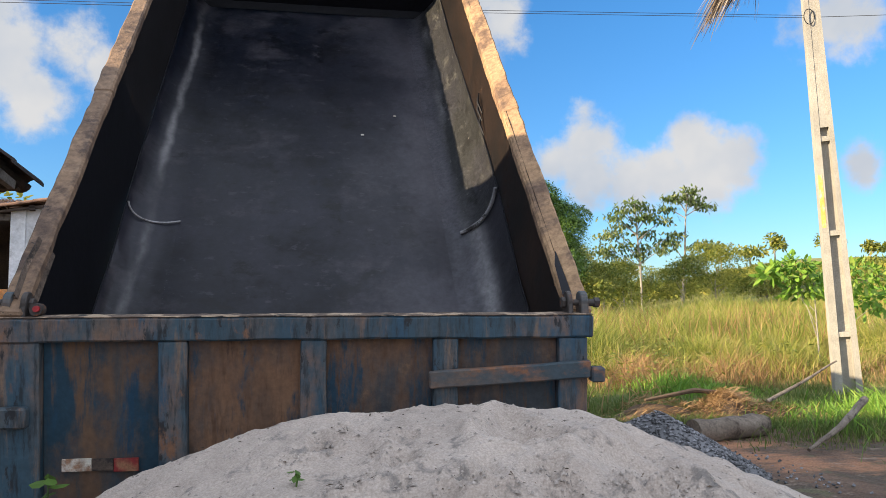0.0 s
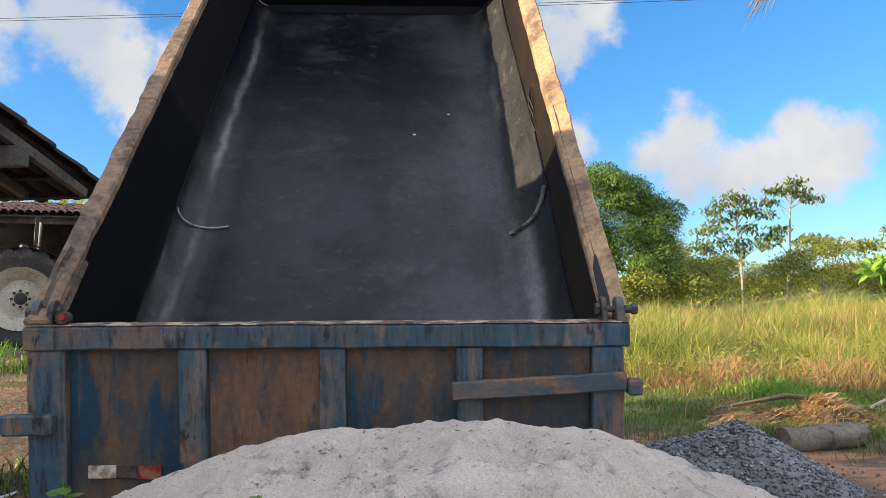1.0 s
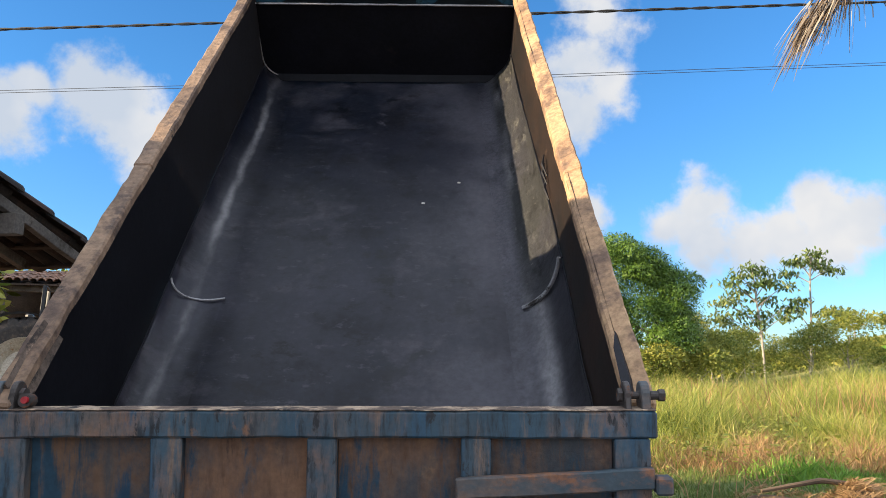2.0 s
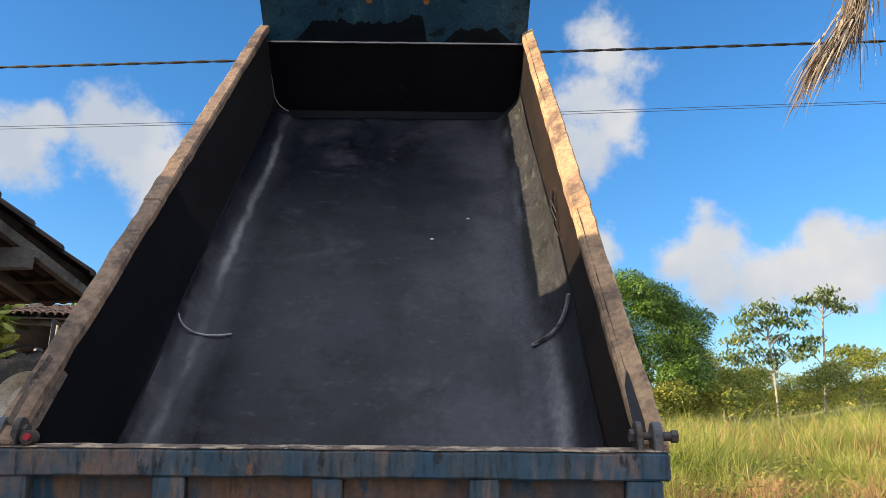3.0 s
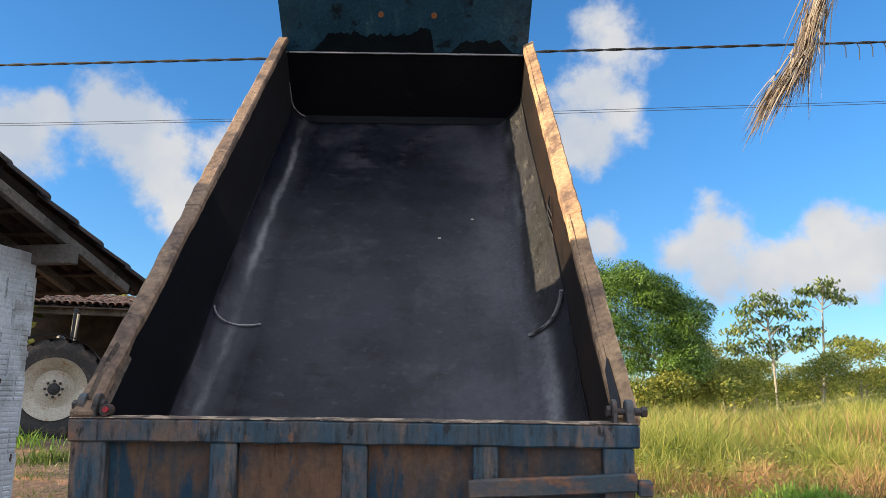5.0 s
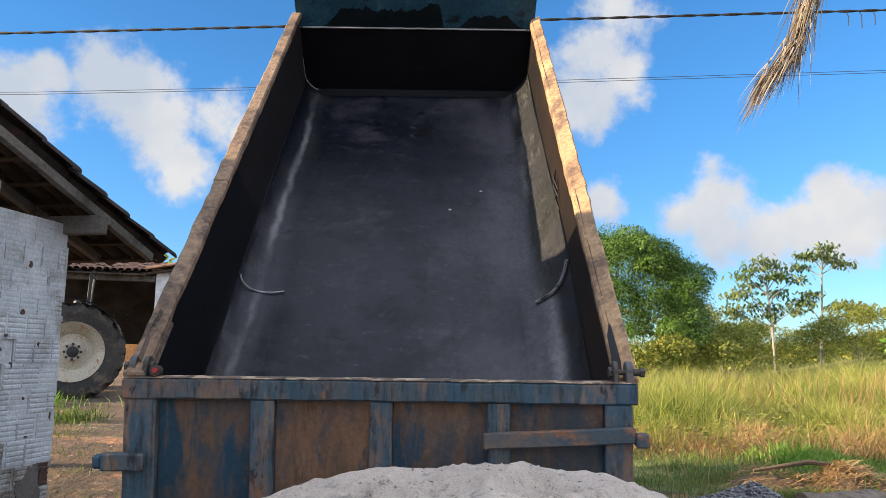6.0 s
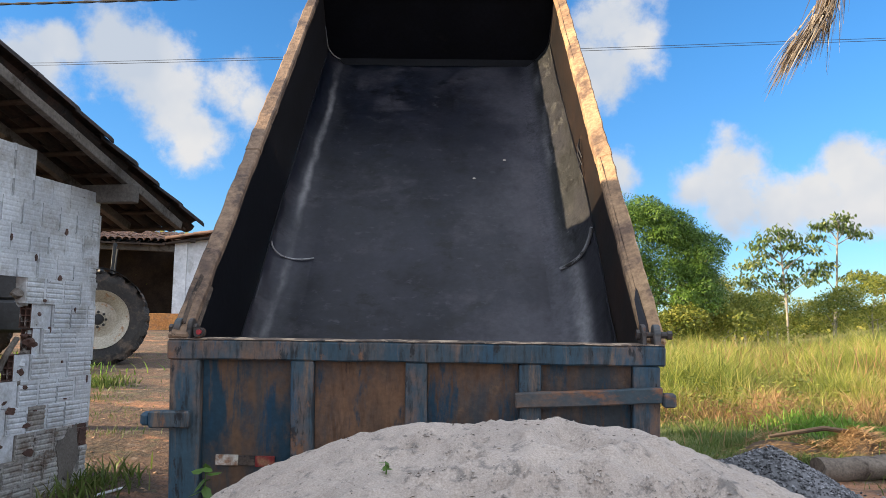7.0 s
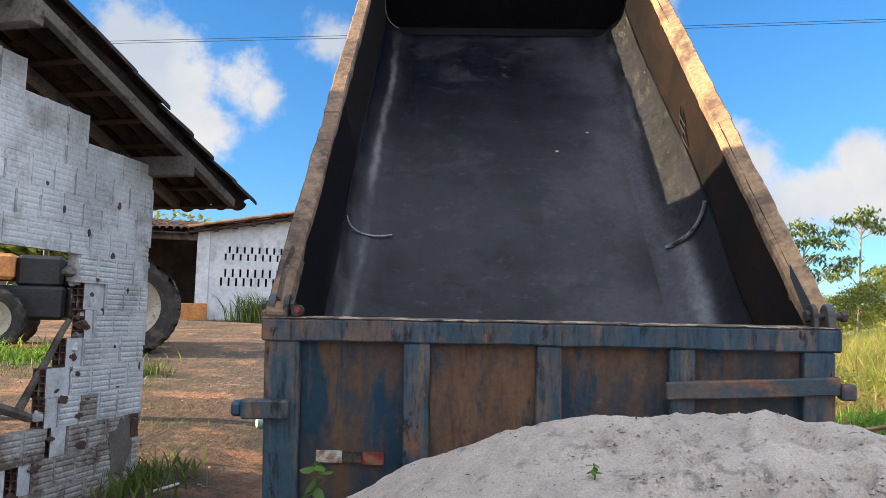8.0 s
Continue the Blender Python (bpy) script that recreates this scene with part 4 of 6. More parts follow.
def build_chassis():
    """Running gear that carries the bed."""
    for x in (-0.43, 0.43):
        boxed("chassis_rail", (x - 0.045, 3.9, 0.72), (x + 0.045, 11.2, 0.98), MAT_STEEL, truck)
    for y in (3.98, 6.4, 8.2, 10.9):
        boxed("cross_member", (-0.385, y - 0.05, 0.75), (0.385, y + 0.05, 0.93), MAT_STEEL, truck)
    tube("hoist_ram", [(0, 6.6, 0.95), (0, 6.95, 2.6), (-0.13, 7.1, 3.95)], [0.12, 0.10, 0.07], MAT_STEEL, truck, 14)
    for x in (-0.43, 0.43):
        boxed("bed_hinge", (x - 0.06, 3.9, 0.55), (x + 0.06, 4.15, 1.02), MAT_STEEL, truck)
    for y in (5.0, 10.2):
        tube("axle", [(-0.95, y, 0.5), (0.95, y, 0.5)], 0.08, MAT_STEEL, truck, 10)
        for sg in (-1, 1):
            bm = bmesh.new()
            lathe(bm, [(0.30, -0.13), (0.46, -0.15), (0.5, -0.11), (0.51, 0.0), (0.5, 0.11), (0.46, 0.15), (0.30, 0.13)], 28)
            bmesh.ops.transform(bm, matrix=Matrix.Translation((sg * 1.02, y, 0.52)) @ pose(0, 0, 0, 0, 90, 0), verts=bm.verts)
            w = part("wheel", bm, MAT_TYRE, truck, "", True)
            bm = bmesh.new()
            lathe(bm, [(0.0, 0.02), (0.12, 0.04), (0.2, 0.01), (0.29, 0.06), (0.31, 0.12), (0.31, -0.12), (0.0, -0.1)], 24)
            bmesh.ops.transform(bm, matrix=Matrix.Translation((sg * 1.02, y, 0.52)) @ pose(0, 0, 0, 0, 90 * sg, 0), verts=bm.verts)
            part("rim", bm, MAT_RIM, w, "", True)
    bm = bmesh.new()
    add_box(bm, (-1.08, 9.2, 0.85), (1.08, 11.3, 2.55), None, 0.12)
    part("cab", bm, MAT_GATE, truck, "blue cab")


def lathe(bm, prof, steps):
    """Turn (radius, height) pairs about z."""
    rings = []
    for r, h in prof:
        rings.append([bm.verts.new((r * math.cos(k * math.tau / steps), r * math.sin(k * math.tau / steps), h)) for k in range(steps)])
    for a, c in zip(rings, rings[1:]):
        for k in range(steps):
            bm.faces.new((a[k], a[(k + 1) % steps], c[(k + 1) % steps], c[k]))
    bmesh.ops.remove_doubles(bm, verts=bm.verts, dist=1e-5)
    bmesh.ops.recalc_face_normals(bm, faces=bm.faces)


build_hinges()
build_chassis()

# ---- old block house beside the truck ----
W0 = Vector((-2.885, 5.736, 0.0))
WU, WN = Vector((-0.141, -0.99, 0.0)), Vector((0.99, -0.141, 0.0))
HOUSE = Matrix(((WU.x, WN.x, 0, W0.x), (WU.y, WN.y, 0, W0.y), (0, 0, 1, 0), (0, 0, 0, 1)))   # x along the wall, y out of it
BL, BH, BASE = 0.20, 0.19, 0.30
RIDGE_A, EAVE_A, ROOF0, PITCH = 4.0, -1.12, 2.99, 0.31
HOLE = ((0.93, 1.95), (0.80, 1.84), (0.68, 1.62), (0.78, 1.42), (0.90, 1.24), (0.98, 1.05), (1.12, 0.92))


def hole_edge(z):
    zs = [p[1] for p in HOLE][::-1]
    return float(np.interp(z, zs, [p[0] for p in HOLE][::-1]))


def roof_z(a):
    return ROOF0 + PITCH * (a if a < RIDGE_A else 2 * RIDGE_A - a)


def brick_mesh(name, w, hollow=False, ridges=5, deep=0.006):
    bm = bmesh.new()
    h, d, x = BH - 0.002, 0.10, w - 0.022
    if hollow:
        t = 0.009
        for lo, hi in (((0, -d, 0), (x, 0, t)), ((0, -d, h - t), (x, 0, h)), ((0, -d, t), (x, -d + t, h - t)), ((0, -t, t), (x, 0, h - t)),
                       ((0, -d / 2 - t / 2, t), (x, -d / 2 + t / 2, h - t)), ((0, -d + t, h * 0.25 - t / 2), (x, -t, h * 0.25 + t / 2)), ((0, -d + t, h * 0.5 - t / 2), (x, -t, h * 0.5 + t / 2)), ((0, -d + t, h * 0.75 - t / 2), (x, -t, h * 0.75 + t / 2))):
            add_box(bm, lo, hi)
    else:
        prof = [(-d, 0.0)]
        if ridges == 1:
            prof += [(0.0, 0.0), (0.0, h)]
        for k in range(ridges if ridges > 1 else 0):
            z0, z1 = h * k / ridges, h * (k + 1) / ridges
            prof += [(-deep, z0 + 0.001), (0.0, z0 + 0.010), (0.0, z1 - 0.010), (-deep, z1 - 0.001)]
        prof.append((-d, h))
        a = [bm.verts.new((0, y, z)) for y, z in prof]
        c = [bm.verts.new((x, y, z)) for y, z in prof]
        for k in range(len(prof)):
            j = (k + 1) % len(prof)
            bm.faces.new((a[k], a[j], c[j], c[k]))
        bm.faces.new(a[::-1])
        bm.faces.new(c)
    bmesh.ops.recalc_face_normals(bm, faces=bm.faces)
    me = bpy.data.meshes.new(name)
    bm.to_mesh(me)
    bm.free()
    me.materials.append(MAT_CLAY_BROKEN if hollow else MAT_LIMEWASH)
    if hollow:
        me.materials.append(MAT_LIMEWASH)
        for p in me.polygons:
            if p.normal.y > 0.5 and p.center.y > -0.02:
                p.material_index = 1
    return me


def build_wall():
    rnd = random.Random(4)
    full, half, hol, red, flat = brick_mesh("brick", BL), brick_mesh("brick", BL / 2), brick_mesh("brick", BL, True), brick_mesh("brick", BL), brick_mesh("brick", BL, False, 5, 0.0022)
    red.materials[0] = MAT_CLAY_BROKEN
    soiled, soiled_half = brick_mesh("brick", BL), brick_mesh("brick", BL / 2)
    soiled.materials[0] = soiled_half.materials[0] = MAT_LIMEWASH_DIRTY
    coat, low_coat = bmesh.new(), bmesh.new()
    far = 2.2
    spots = []
    for k in range(15):
        z = BASE + k * BH
        a = 0.0
        if k % 2 and k < 13:
            spots.append((0.0, z, k, half))
            a = BL / 2
        while a < far - 0.01:
            if not ((k == 13 and a < 0.8) or (k == 14 and a < 1.32)):
                spots.append((a, z, k, full))
            a += BL
    wall = tagged(new("wall_1"), "crumbling limewashed hollow-block wall with a ragged hole", "wall", kind="structure")
    for a, z, k, me in spots:
        mid_a, mid_z = a + (BL if me is full else BL / 2) / 2, z + BH / 2
        inside = 0.90 < mid_z < 1.97 and hole_edge(mid_z) < mid_a < 1.85
        if inside:
            continue
        edge = 0.90 < mid_z < 1.97 and abs(mid_a - hole_edge(mid_z)) < 0.17 and mid_a < hole_edge(mid_z)
        use = me
        if edge and me is full:
            use = hol
        elif (abs(a - 0.85) < 0.11 and abs(mid_z - 0.70) < 0.09) or (abs(a - 1.2) < 0.11 and abs(mid_z - 0.55) < 0.09):
            use = hol
        elif a < 0.05 and 0.7 < mid_z < 0.9:
            use = red
        elif me is full and (k > 8 or rnd.random() < 0.15):
            use = flat
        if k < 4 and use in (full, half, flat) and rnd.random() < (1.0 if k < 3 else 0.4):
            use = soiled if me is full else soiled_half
        w = BL if me is full else BL / 2
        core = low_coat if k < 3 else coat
        if use is not hol:
            g0, g1 = (0.012 if rnd.random() < 0.45 else -0.014), 0.012
            add_box(core, (a + g0, -0.092, z - 0.001), (a + w - g1, -0.012, z + BH))
            front = -0.0012 if k > 7 else -0.004
            add_box(core, (a + 0.008, -0.03, z - 0.006), (a + w - 0.008, front, z + 0.006))
            if g0 < 0:
                add_box(core, (a - 0.012, -0.03, z), (a + 0.012, front - 0.0004, z + BH))
            else:
                add_box(core, (a - 0.012, -0.03, z + BH * rnd.uniform(0.6, 0.8)), (a + 0.012, front - 0.0004, z + BH + 0.004))
        ob = bpy.data.objects.new("brick", use)
        scene.collection.objects.link(ob)
        ob.parent = wall
        ob.matrix_world = HOUSE @ Matrix.Translation((a + 0.006, rnd.uniform(-0.006, 0.003) - (0.012 if use is hol else 0), z + 0.0015)) @ pose(0, 0, 0, rnd.uniform(-0.4, 0.4), rnd.uniform(-0.5, 0.5), rnd.uniform(-0.4, 0.4)) @ Matrix.Diagonal((rnd.uniform(0.35, 1.25) if use is hol else 1.0, 1, 1, 1))
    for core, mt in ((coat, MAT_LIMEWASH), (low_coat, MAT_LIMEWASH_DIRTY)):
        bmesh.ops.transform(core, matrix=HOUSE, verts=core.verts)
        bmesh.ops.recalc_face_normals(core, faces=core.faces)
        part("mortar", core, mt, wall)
    bm = bmesh.new()
    vs = [bm.verts.new((a, y, z)) for y in (-0.1, 0.0) for a, z in ((far, 0.0), (far, 3.15), (2.9, 3.5), (RIDGE_A, 3.9), (7.8, 2.9), (7.8, -0.1))]
    bm.faces.new(vs[:6])
    bm.faces.new(vs[6:][::-1])
    for k in range(6):
        j = (k + 1) % 6
        bm.faces.new((vs[k], vs[k + 6], vs[j + 6], vs[j]))
    add_box(bm, (-0.02, -0.12, -0.1), (far, 0.02, BASE))
    bmesh.ops.transform(bm, matrix=HOUSE, verts=bm.verts)
    bmesh.ops.recalc_face_normals(bm, faces=bm.faces)
    part("masonry", bm, MAT_LIMEWASH, wall)
    def patch(name, a0, z0, ra, rz, mat, seed, proud, label=""):
        bm = bmesh.new()
        ring = []
        n = 22
        for k in range(n):
            t = k / n * math.tau
            r = 1 + 0.42 * noise.noise((math.cos(t) * 1.5, math.sin(t) * 1.5, seed * 1.7)) + 0.3 * noise.noise((math.cos(t) * 5, math.sin(t) * 5, seed + 3))
            ring.append((a0 + ra * r * math.cos(t), z0 + rz * r * math.sin(t)))
        f0 = [bm.verts.new((max(a, -0.002), -0.02, z)) for a, z in ring]
        f1 = [bm.verts.new((max(a, -0.002), proud, z)) for a, z in ring]
        bm.faces.new(f1)
        for k in range(n):
            bm.faces.new((f0[k], f0[(k + 1) % n], f1[(k + 1) % n], f1[k]))
        bmesh.ops.transform(bm, matrix=HOUSE, verts=bm.verts)
        bmesh.ops.recalc_face_normals(bm, faces=bm.faces)
        part(name, bm, mat, wall, label)
    patch("cement_patch", 0.22, 0.64, 0.13, 0.19, MAT_MORTAR, 1, 0.007, "grey cement patch")
    for i, (a0, z0, ra, rz) in enumerate(((0.41, 2.39, 0.022, 0.035), (0.45, 2.02, 0.035, 0.025), (0.36, 1.37, 0.012, 0.015), (0.05, 1.22, 0.012, 0.035), (0.66, 0.72, 0.06, 0.04), (1.08, 0.64, 0.06, 0.04), (1.25, 0.48, 0.06, 0.05), (0.08, 0.76, 0.04, 0.09), (0.30, 1.08, 0.025, 0.008), (0.78, 1.58, 0.03, 0.02), (0.60, 1.84, 0.022, 0.016), (0.74, 1.20, 0.03, 0.02), (0.86, 1.04, 0.05, 0.035), (0.62, 1.02, 0.02, 0.008), (0.98, 2.28, 0.015, 0.03), (0.72, 2.16, 0.012, 0.03), (0.52, 1.62, 0.012, 0.03), (0.70, 0.92, 0.05, 0.02), (0.95, 0.80, 0.04, 0.02), (1.15, 2.42, 0.02, 0.02), (0.25, 1.78, 0.010, 0.03))):
        patch("exposed_clay", a0, z0, ra * 0.75, rz * 0.75, MAT_CLAY_BROKEN, 10 + i, 0.004)
    # broken lumps along the ragged edge of the hole
    for k in range(14):
        z0 = 0.95 + k * 0.072
        a0 = hole_edge(z0) + rnd.uniform(-0.14, -0.02)
        bm = bmesh.new()
        bmesh.ops.create_icosphere(bm, subdivisions=2, radius=rnd.uniform(0.03, 0.055))
        for w in bm.verts:
            w.co = Vector((w.co.x, w.co.y * 0.9, w.co.z * 0.7)) * (1 + 0.6 * noise.noise(w.co * 30 + Vector((k, 0, 0))))
        bmesh.ops.transform(bm, matrix=HOUSE @ Matrix.Translation((a0, rnd.uniform(-0.07, -0.035), z0)), verts=bm.verts)
        part("rubble", bm, (MAT_LIMEWASH, MAT_MORTAR, MAT_CLAY_BROKEN)[k % 3], wall)


build_wall()
# added out of view: stops low sun from reaching the hole's edge
boxed("wall_2", (1.9, -5.05, -0.1), (6.1, -4.93, 3.5), MAT_LIMEWASH, None, HOUSE, 0.01)
tagged(bpy.data.objects["wall_2"], "unseen limewashed wall added to keep sun off the hole", "wall", kind="structure")


def tile_mesh(length=0.48, r0=0.082, r1=0.07, t=0.012, seg=7):
    """A barrel tile along x, arching up in z."""
    bm = bmesh.new()
    rings = []
    for x, r in ((0, r0), (length, r1)):
        o = [bm.verts.new((x, r * math.cos(math.pi * k / seg), r * math.sin(math.pi * k / seg) * 0.85)) for k in range(seg + 1)]
        n = [bm.verts.new((x, (r - t) * math.cos(math.pi * k / seg), (r - t) * math.sin(math.pi * k / seg) * 0.85)) for k in range(seg + 1)]
        rings.append((o, n))
    (o0, n0), (o1, n1) = rings
    for k in range(seg):
        bm.faces.new((o0[k], o0[k + 1], o1[k + 1], o1[k]))
        bm.faces.new((n0[k + 1], n0[k], n1[k], n1[k + 1]))
        bm.faces.new((o0[k + 1], o0[k], n0[k], n0[k + 1]))
        bm.faces.new((o1[k], o1[k + 1], n1[k + 1], n1[k]))
    for k in (0, seg):
        bm.faces.new((o0[k], o1[k], n1[k], n0[k]))
    bmesh.ops.recalc_face_normals(bm, faces=bm.faces)
    me = bpy.data.meshes.new("roof_tile")
    bm.to_mesh(me)
    bm.free()
    me.materials.append(MAT_CLAY)
    return me


def build_roof():
    roof = tagged(new("roof_1"), "old clay barrel-tile roof on grey rafters", "roof", kind="structure")
    rnd = random.Random(8)
    ang = math.degrees(math.atan(PITCH))
    slope = HOUSE @ Matrix.Translation((0, 0, ROOF0 - 0.06)) @ pose(0, 0, 0, 0, -ang, 0)    # x up the slope
    c = math.cos(radians(ang))
    top = RIDGE_A / c
    for off in (0.24, -0.30, -0.85, -1.4, -2.0, -2.6, -3.4, -4.2, -5.0):
        boxed("rafter", (EAVE_A / c + 0.28, off - 0.03, -0.10), (top, off + 0.03, -0.025), MAT_TIMBER, roof, slope, 0.004, "", 0.006, 14)
    k = 0
    a = EAVE_A / c + 0.1
    while a < top:
        boxed("batten", (a, -5.1, -0.025), (a + 0.045, 0.20, -0.005), MAT_DARKWOOD, roof, slope, 0.003, "", 0.003, 10)
        a += 0.36
    for pa, end in ((0.02, 0.33), (1.72, 0.34), (3.4, 0.3)):
        z = roof_z(pa) - 0.16
        boxed("purlin", (pa - 0.05, -5.1, z - 0.15), (pa + 0.05, end, z), MAT_TIMBER, roof, HOUSE, 0.006, "grey roof beam", 0.004, 16)
    up, down = tile_mesh(), tile_mesh()
    down.transform(Matrix.Diagonal((1, 1, -1, 1)))
    down.flip_normals()
    rest_v, rest_f = [], []
    col = 0
    off = 0.23
    while off > -5.1:
        for kind in (0, 1):
            a = EAVE_A / c
            while a < top + 0.1:
                o = off - (0.085 if kind else 0) + 0.05 * noise.noise((a * 0.9, 3, 5)) - (0.07 if 1.9 < a < 2.6 else 0.0)
                sag = 0.02 * noise.noise((a * 0.8, off * 0.9, 2))
                m = slope @ Matrix.Translation((a + rnd.uniform(-0.03, 0.03), o + rnd.uniform(-0.012, 0.012), (0.075 if kind == 0 else 0.075) + sag)) @ pose(0, 0, 0, rnd.uniform(-4, 4), 2.2, rnd.uniform(-2.5, 2.5))
                me = up if kind == 0 else down
                if col < 6:
                    ob = bpy.data.objects.new("roof_tile", me)
                    scene.collection.objects.link(ob)
                    ob.parent = roof
                    ob.matrix_world = m
                else:
                    n0 = len(rest_v)
                    rest_v += [tuple(m @ v.co) for v in me.vertices]
                    rest_f += [tuple(n0 + i for i in p.vertices) for p in me.polygons]
                a += 0.40
        off -= 0.17
        col += 1
    tagged(mesh_of("roof_tiling", rest_v, rest_f, MAT_CLAY, roof), kind="stuff")
    rows = [[HOUSE @ Vector((a, o, roof_z(a) + 0.02)) for o in (-5.1, 0.3)] for a in (RIDGE_A - 0.1, RIDGE_A, 9.2)]
    sheet("back_slope", rows, MAT_CLAY, roof, 0.06, smooth=False)
    for a in (-0.05, 3.9, 7.6):
        o = -4.9
        p = HOUSE @ Vector((a, o, 0))
        boxed("post", (a - 0.08, o - 0.08, ground_z(p.x, p.y) - 0.1), (a + 0.08, o + 0.08, roof_z(a) - 0.3), MAT_TIMBER, roof, HOUSE, 0.01)


build_roof()


# ---- tractor in the yard behind the wall ----
def tractor_wheel(parent, x, y, z, r, w, lugs):
    m = Matrix.Translation((x, y, z)) @ pose(0, 0, 0, 90, 0, 0)
    bm = bmesh.new()
    ri = r * 0.60
    prof = [(ri, -0.42), (r * 0.8, -0.5), (r * 0.90, -0.48), (r * 0.93, -0.40), (r * 0.94, -0.2), (r * 0.945, -0.02), (r * 0.945, 0.02), (r * 0.94, 0.2), (r * 0.93, 0.40), (r * 0.90, 0.48), (r * 0.8, 0.5), (ri, 0.42)]
    steps = lugs * 8
    rings = []
    for i, (rad, h) in enumerate(prof):
        ring = []
        for k in range(steps):
            t = k / steps * lugs
            ph = (t + (abs(h) * 1.1) + (0.5 if h > 0 else 0.0)) % 1.0
            lug = 0.065 * r if ph < 0.36 and 1 <= i <= 10 else 0.0
            q = rad + lug * (0.35 if i in (1, 10) else 1.0)
            ring.append(bm.verts.new((q * math.cos(k * math.tau / steps), q * math.sin(k * math.tau / steps), h * w)))
        rings.append(ring)
    for a, c in zip(rings, rings[1:]):
        for k in range(steps):
            bm.faces.new((a[k], a[(k + 1) % steps], c[(k + 1) % steps], c[k]))
    bmesh.ops.recalc_face_normals(bm, faces=bm.faces)
    bmesh.ops.transform(bm, matrix=m, verts=bm.verts)
    tyre = part("tyre", bm, MAT_TYRE, parent, "ribbed dusty tractor tyre")
    bm = bmesh.new()
    lathe(bm, [(0.0, w * 0.10), (ri * 0.28, w * 0.12), (ri * 0.34, w * 0.06), (ri * 0.62, w * 0.02), (ri * 0.72, w * 0.16), (ri * 0.96, w * 0.40), (ri * 1.02, w * 0.46), (ri * 1.03, w * 0.40), (ri, -w * 0.4), (0, -w * 0.3)], 36)
    bmesh.ops.transform(bm, matrix=m, verts=bm.verts)
    rim = part("rim", bm, MAT_RIM, tyre, "cream painted wheel disc", True)
    bm = bmesh.new()
    lathe(bm, [(0.0, w * 0.22), (ri * 0.16, w * 0.2), (ri * 0.2, w * 0.1), (ri * 0.2, 0)], 16)
    for k in range(8):
        t = k * math.tau / 8
        add_tube(bm, [(ri * 0.26 * math.cos(t), ri * 0.26 * math.sin(t), w * 0.08), (ri * 0.26 * math.cos(t), ri * 0.26 * math.sin(t), w * 0.17)], ri * 0.05, 6)
    bmesh.ops.transform(bm, matrix=m, verts=bm.verts)
    part("hub", bm, MAT_ENGINE, tyre)


def build_tractor():
    t = thing("tractor", "old dark tractor with cream wheels parked in the yard", "tractor")
    g = ground_z(-5.6, 11.0)
    hub = Vector((-5.47, 11.0, 1.73))
    tractor_wheel(t, hub.x, hub.y, hub.z, 0.77, 0.40, 18)
    tractor_wheel(t, hub.x - 0.1, hub.y + 1.5, hub.z, 0.72, 0.40, 18)
    gf = ground_z(-7.4, 11.0)
    for dy in (0.05, 1.4):
        tractor_wheel(t, -7.35, 11.0 + dy, 1.50, 0.47, 0.24, 14)
    bm = bmesh.new()
    pts = [(-5.55 + 0.80 * math.cos(a), 0, 1.77 + 0.80 * math.sin(a)) for a in np.linspace(0.25, 2.7, 12)]
    r0 = [[bm.verts.new((p[0], y, p[2])) for p in pts] for y in (10.75, 11.2)]
    for k in range(11):
        bm.faces.new((r0[0][k], r0[0][k + 1], r0[1][k + 1], r0[1][k]))
    bmesh.ops.solidify(bm, geom=bm.faces[:], thickness=0.03)
    part("fender", bm, MAT_ENGINE, t, "black rear fender")
    boxed("transmission", (-6.4, 11.3, 1.5), (-5.2, 12.1, 2.0), MAT_ENGINE, t, None, 0.06)
    boxed("engine", (-7.9, 11.25, 1.50), (-6.4, 12.0, 2.02), MAT_ENGINE, t, None, 0.05)
    boxed("upper_engine", (-7.11, 11.28, 2.0), (-6.45, 11.98, 2.50), MAT_ENGINE, t, None, 0.06)
    boxed("fuel_tank", (-6.44, 11.35, 2.01), (-5.98, 11.9, 2.42), MAT_ENGINE, t, None, 0.06)
    boxed("hood", (-7.95, 11.2, 2.10), (-7.12, 12.05, 2.50), MAT_ORANGE, t, None, 0.05, "orange hood panel")
    boxed("grille", (-8.05, 11.3, 1.6), (-7.955, 11.95, 2.3), MAT_ENGINE, t, None, 0.02)
    tube("exhaust", [(-6.75, 11.5, 2.0), (-6.75, 11.5, 2.9), (-6.65, 11.45, 3.1)], 0.035, MAT_ENGINE, t, 10)
    boxed("seat", (-5.95, 11.4, 2.1), (-5.5, 11.9, 2.2), MAT_ENGINE, t, None, 0.04)
    boxed("backrest", (-5.55, 11.4, 2.2), (-5.45, 11.9, 2.6), MAT_ENGINE, t, None, 0.04)
    tube("steering_column", [(-6.45, 11.65, 2.0), (-6.2, 11.65, 2.5)], 0.02, MAT_ENGINE, t)
    t.matrix_world = Matrix.Translation((-6.2, 12.2, 1.74)) @ pose(0, 0, 0, 0, 0, 24) @ Matrix.Scale(1.06, 4) @ Matrix.Translation(-hub)
    tube("roll_bar", [(-5.35, 11.3, 2.0), (-5.3, 11.3, 3.0), (-5.3, 12.0, 3.0), (-5.35, 12.0, 2.0)], 0.03, MAT_ENGINE, t)


build_tractor()


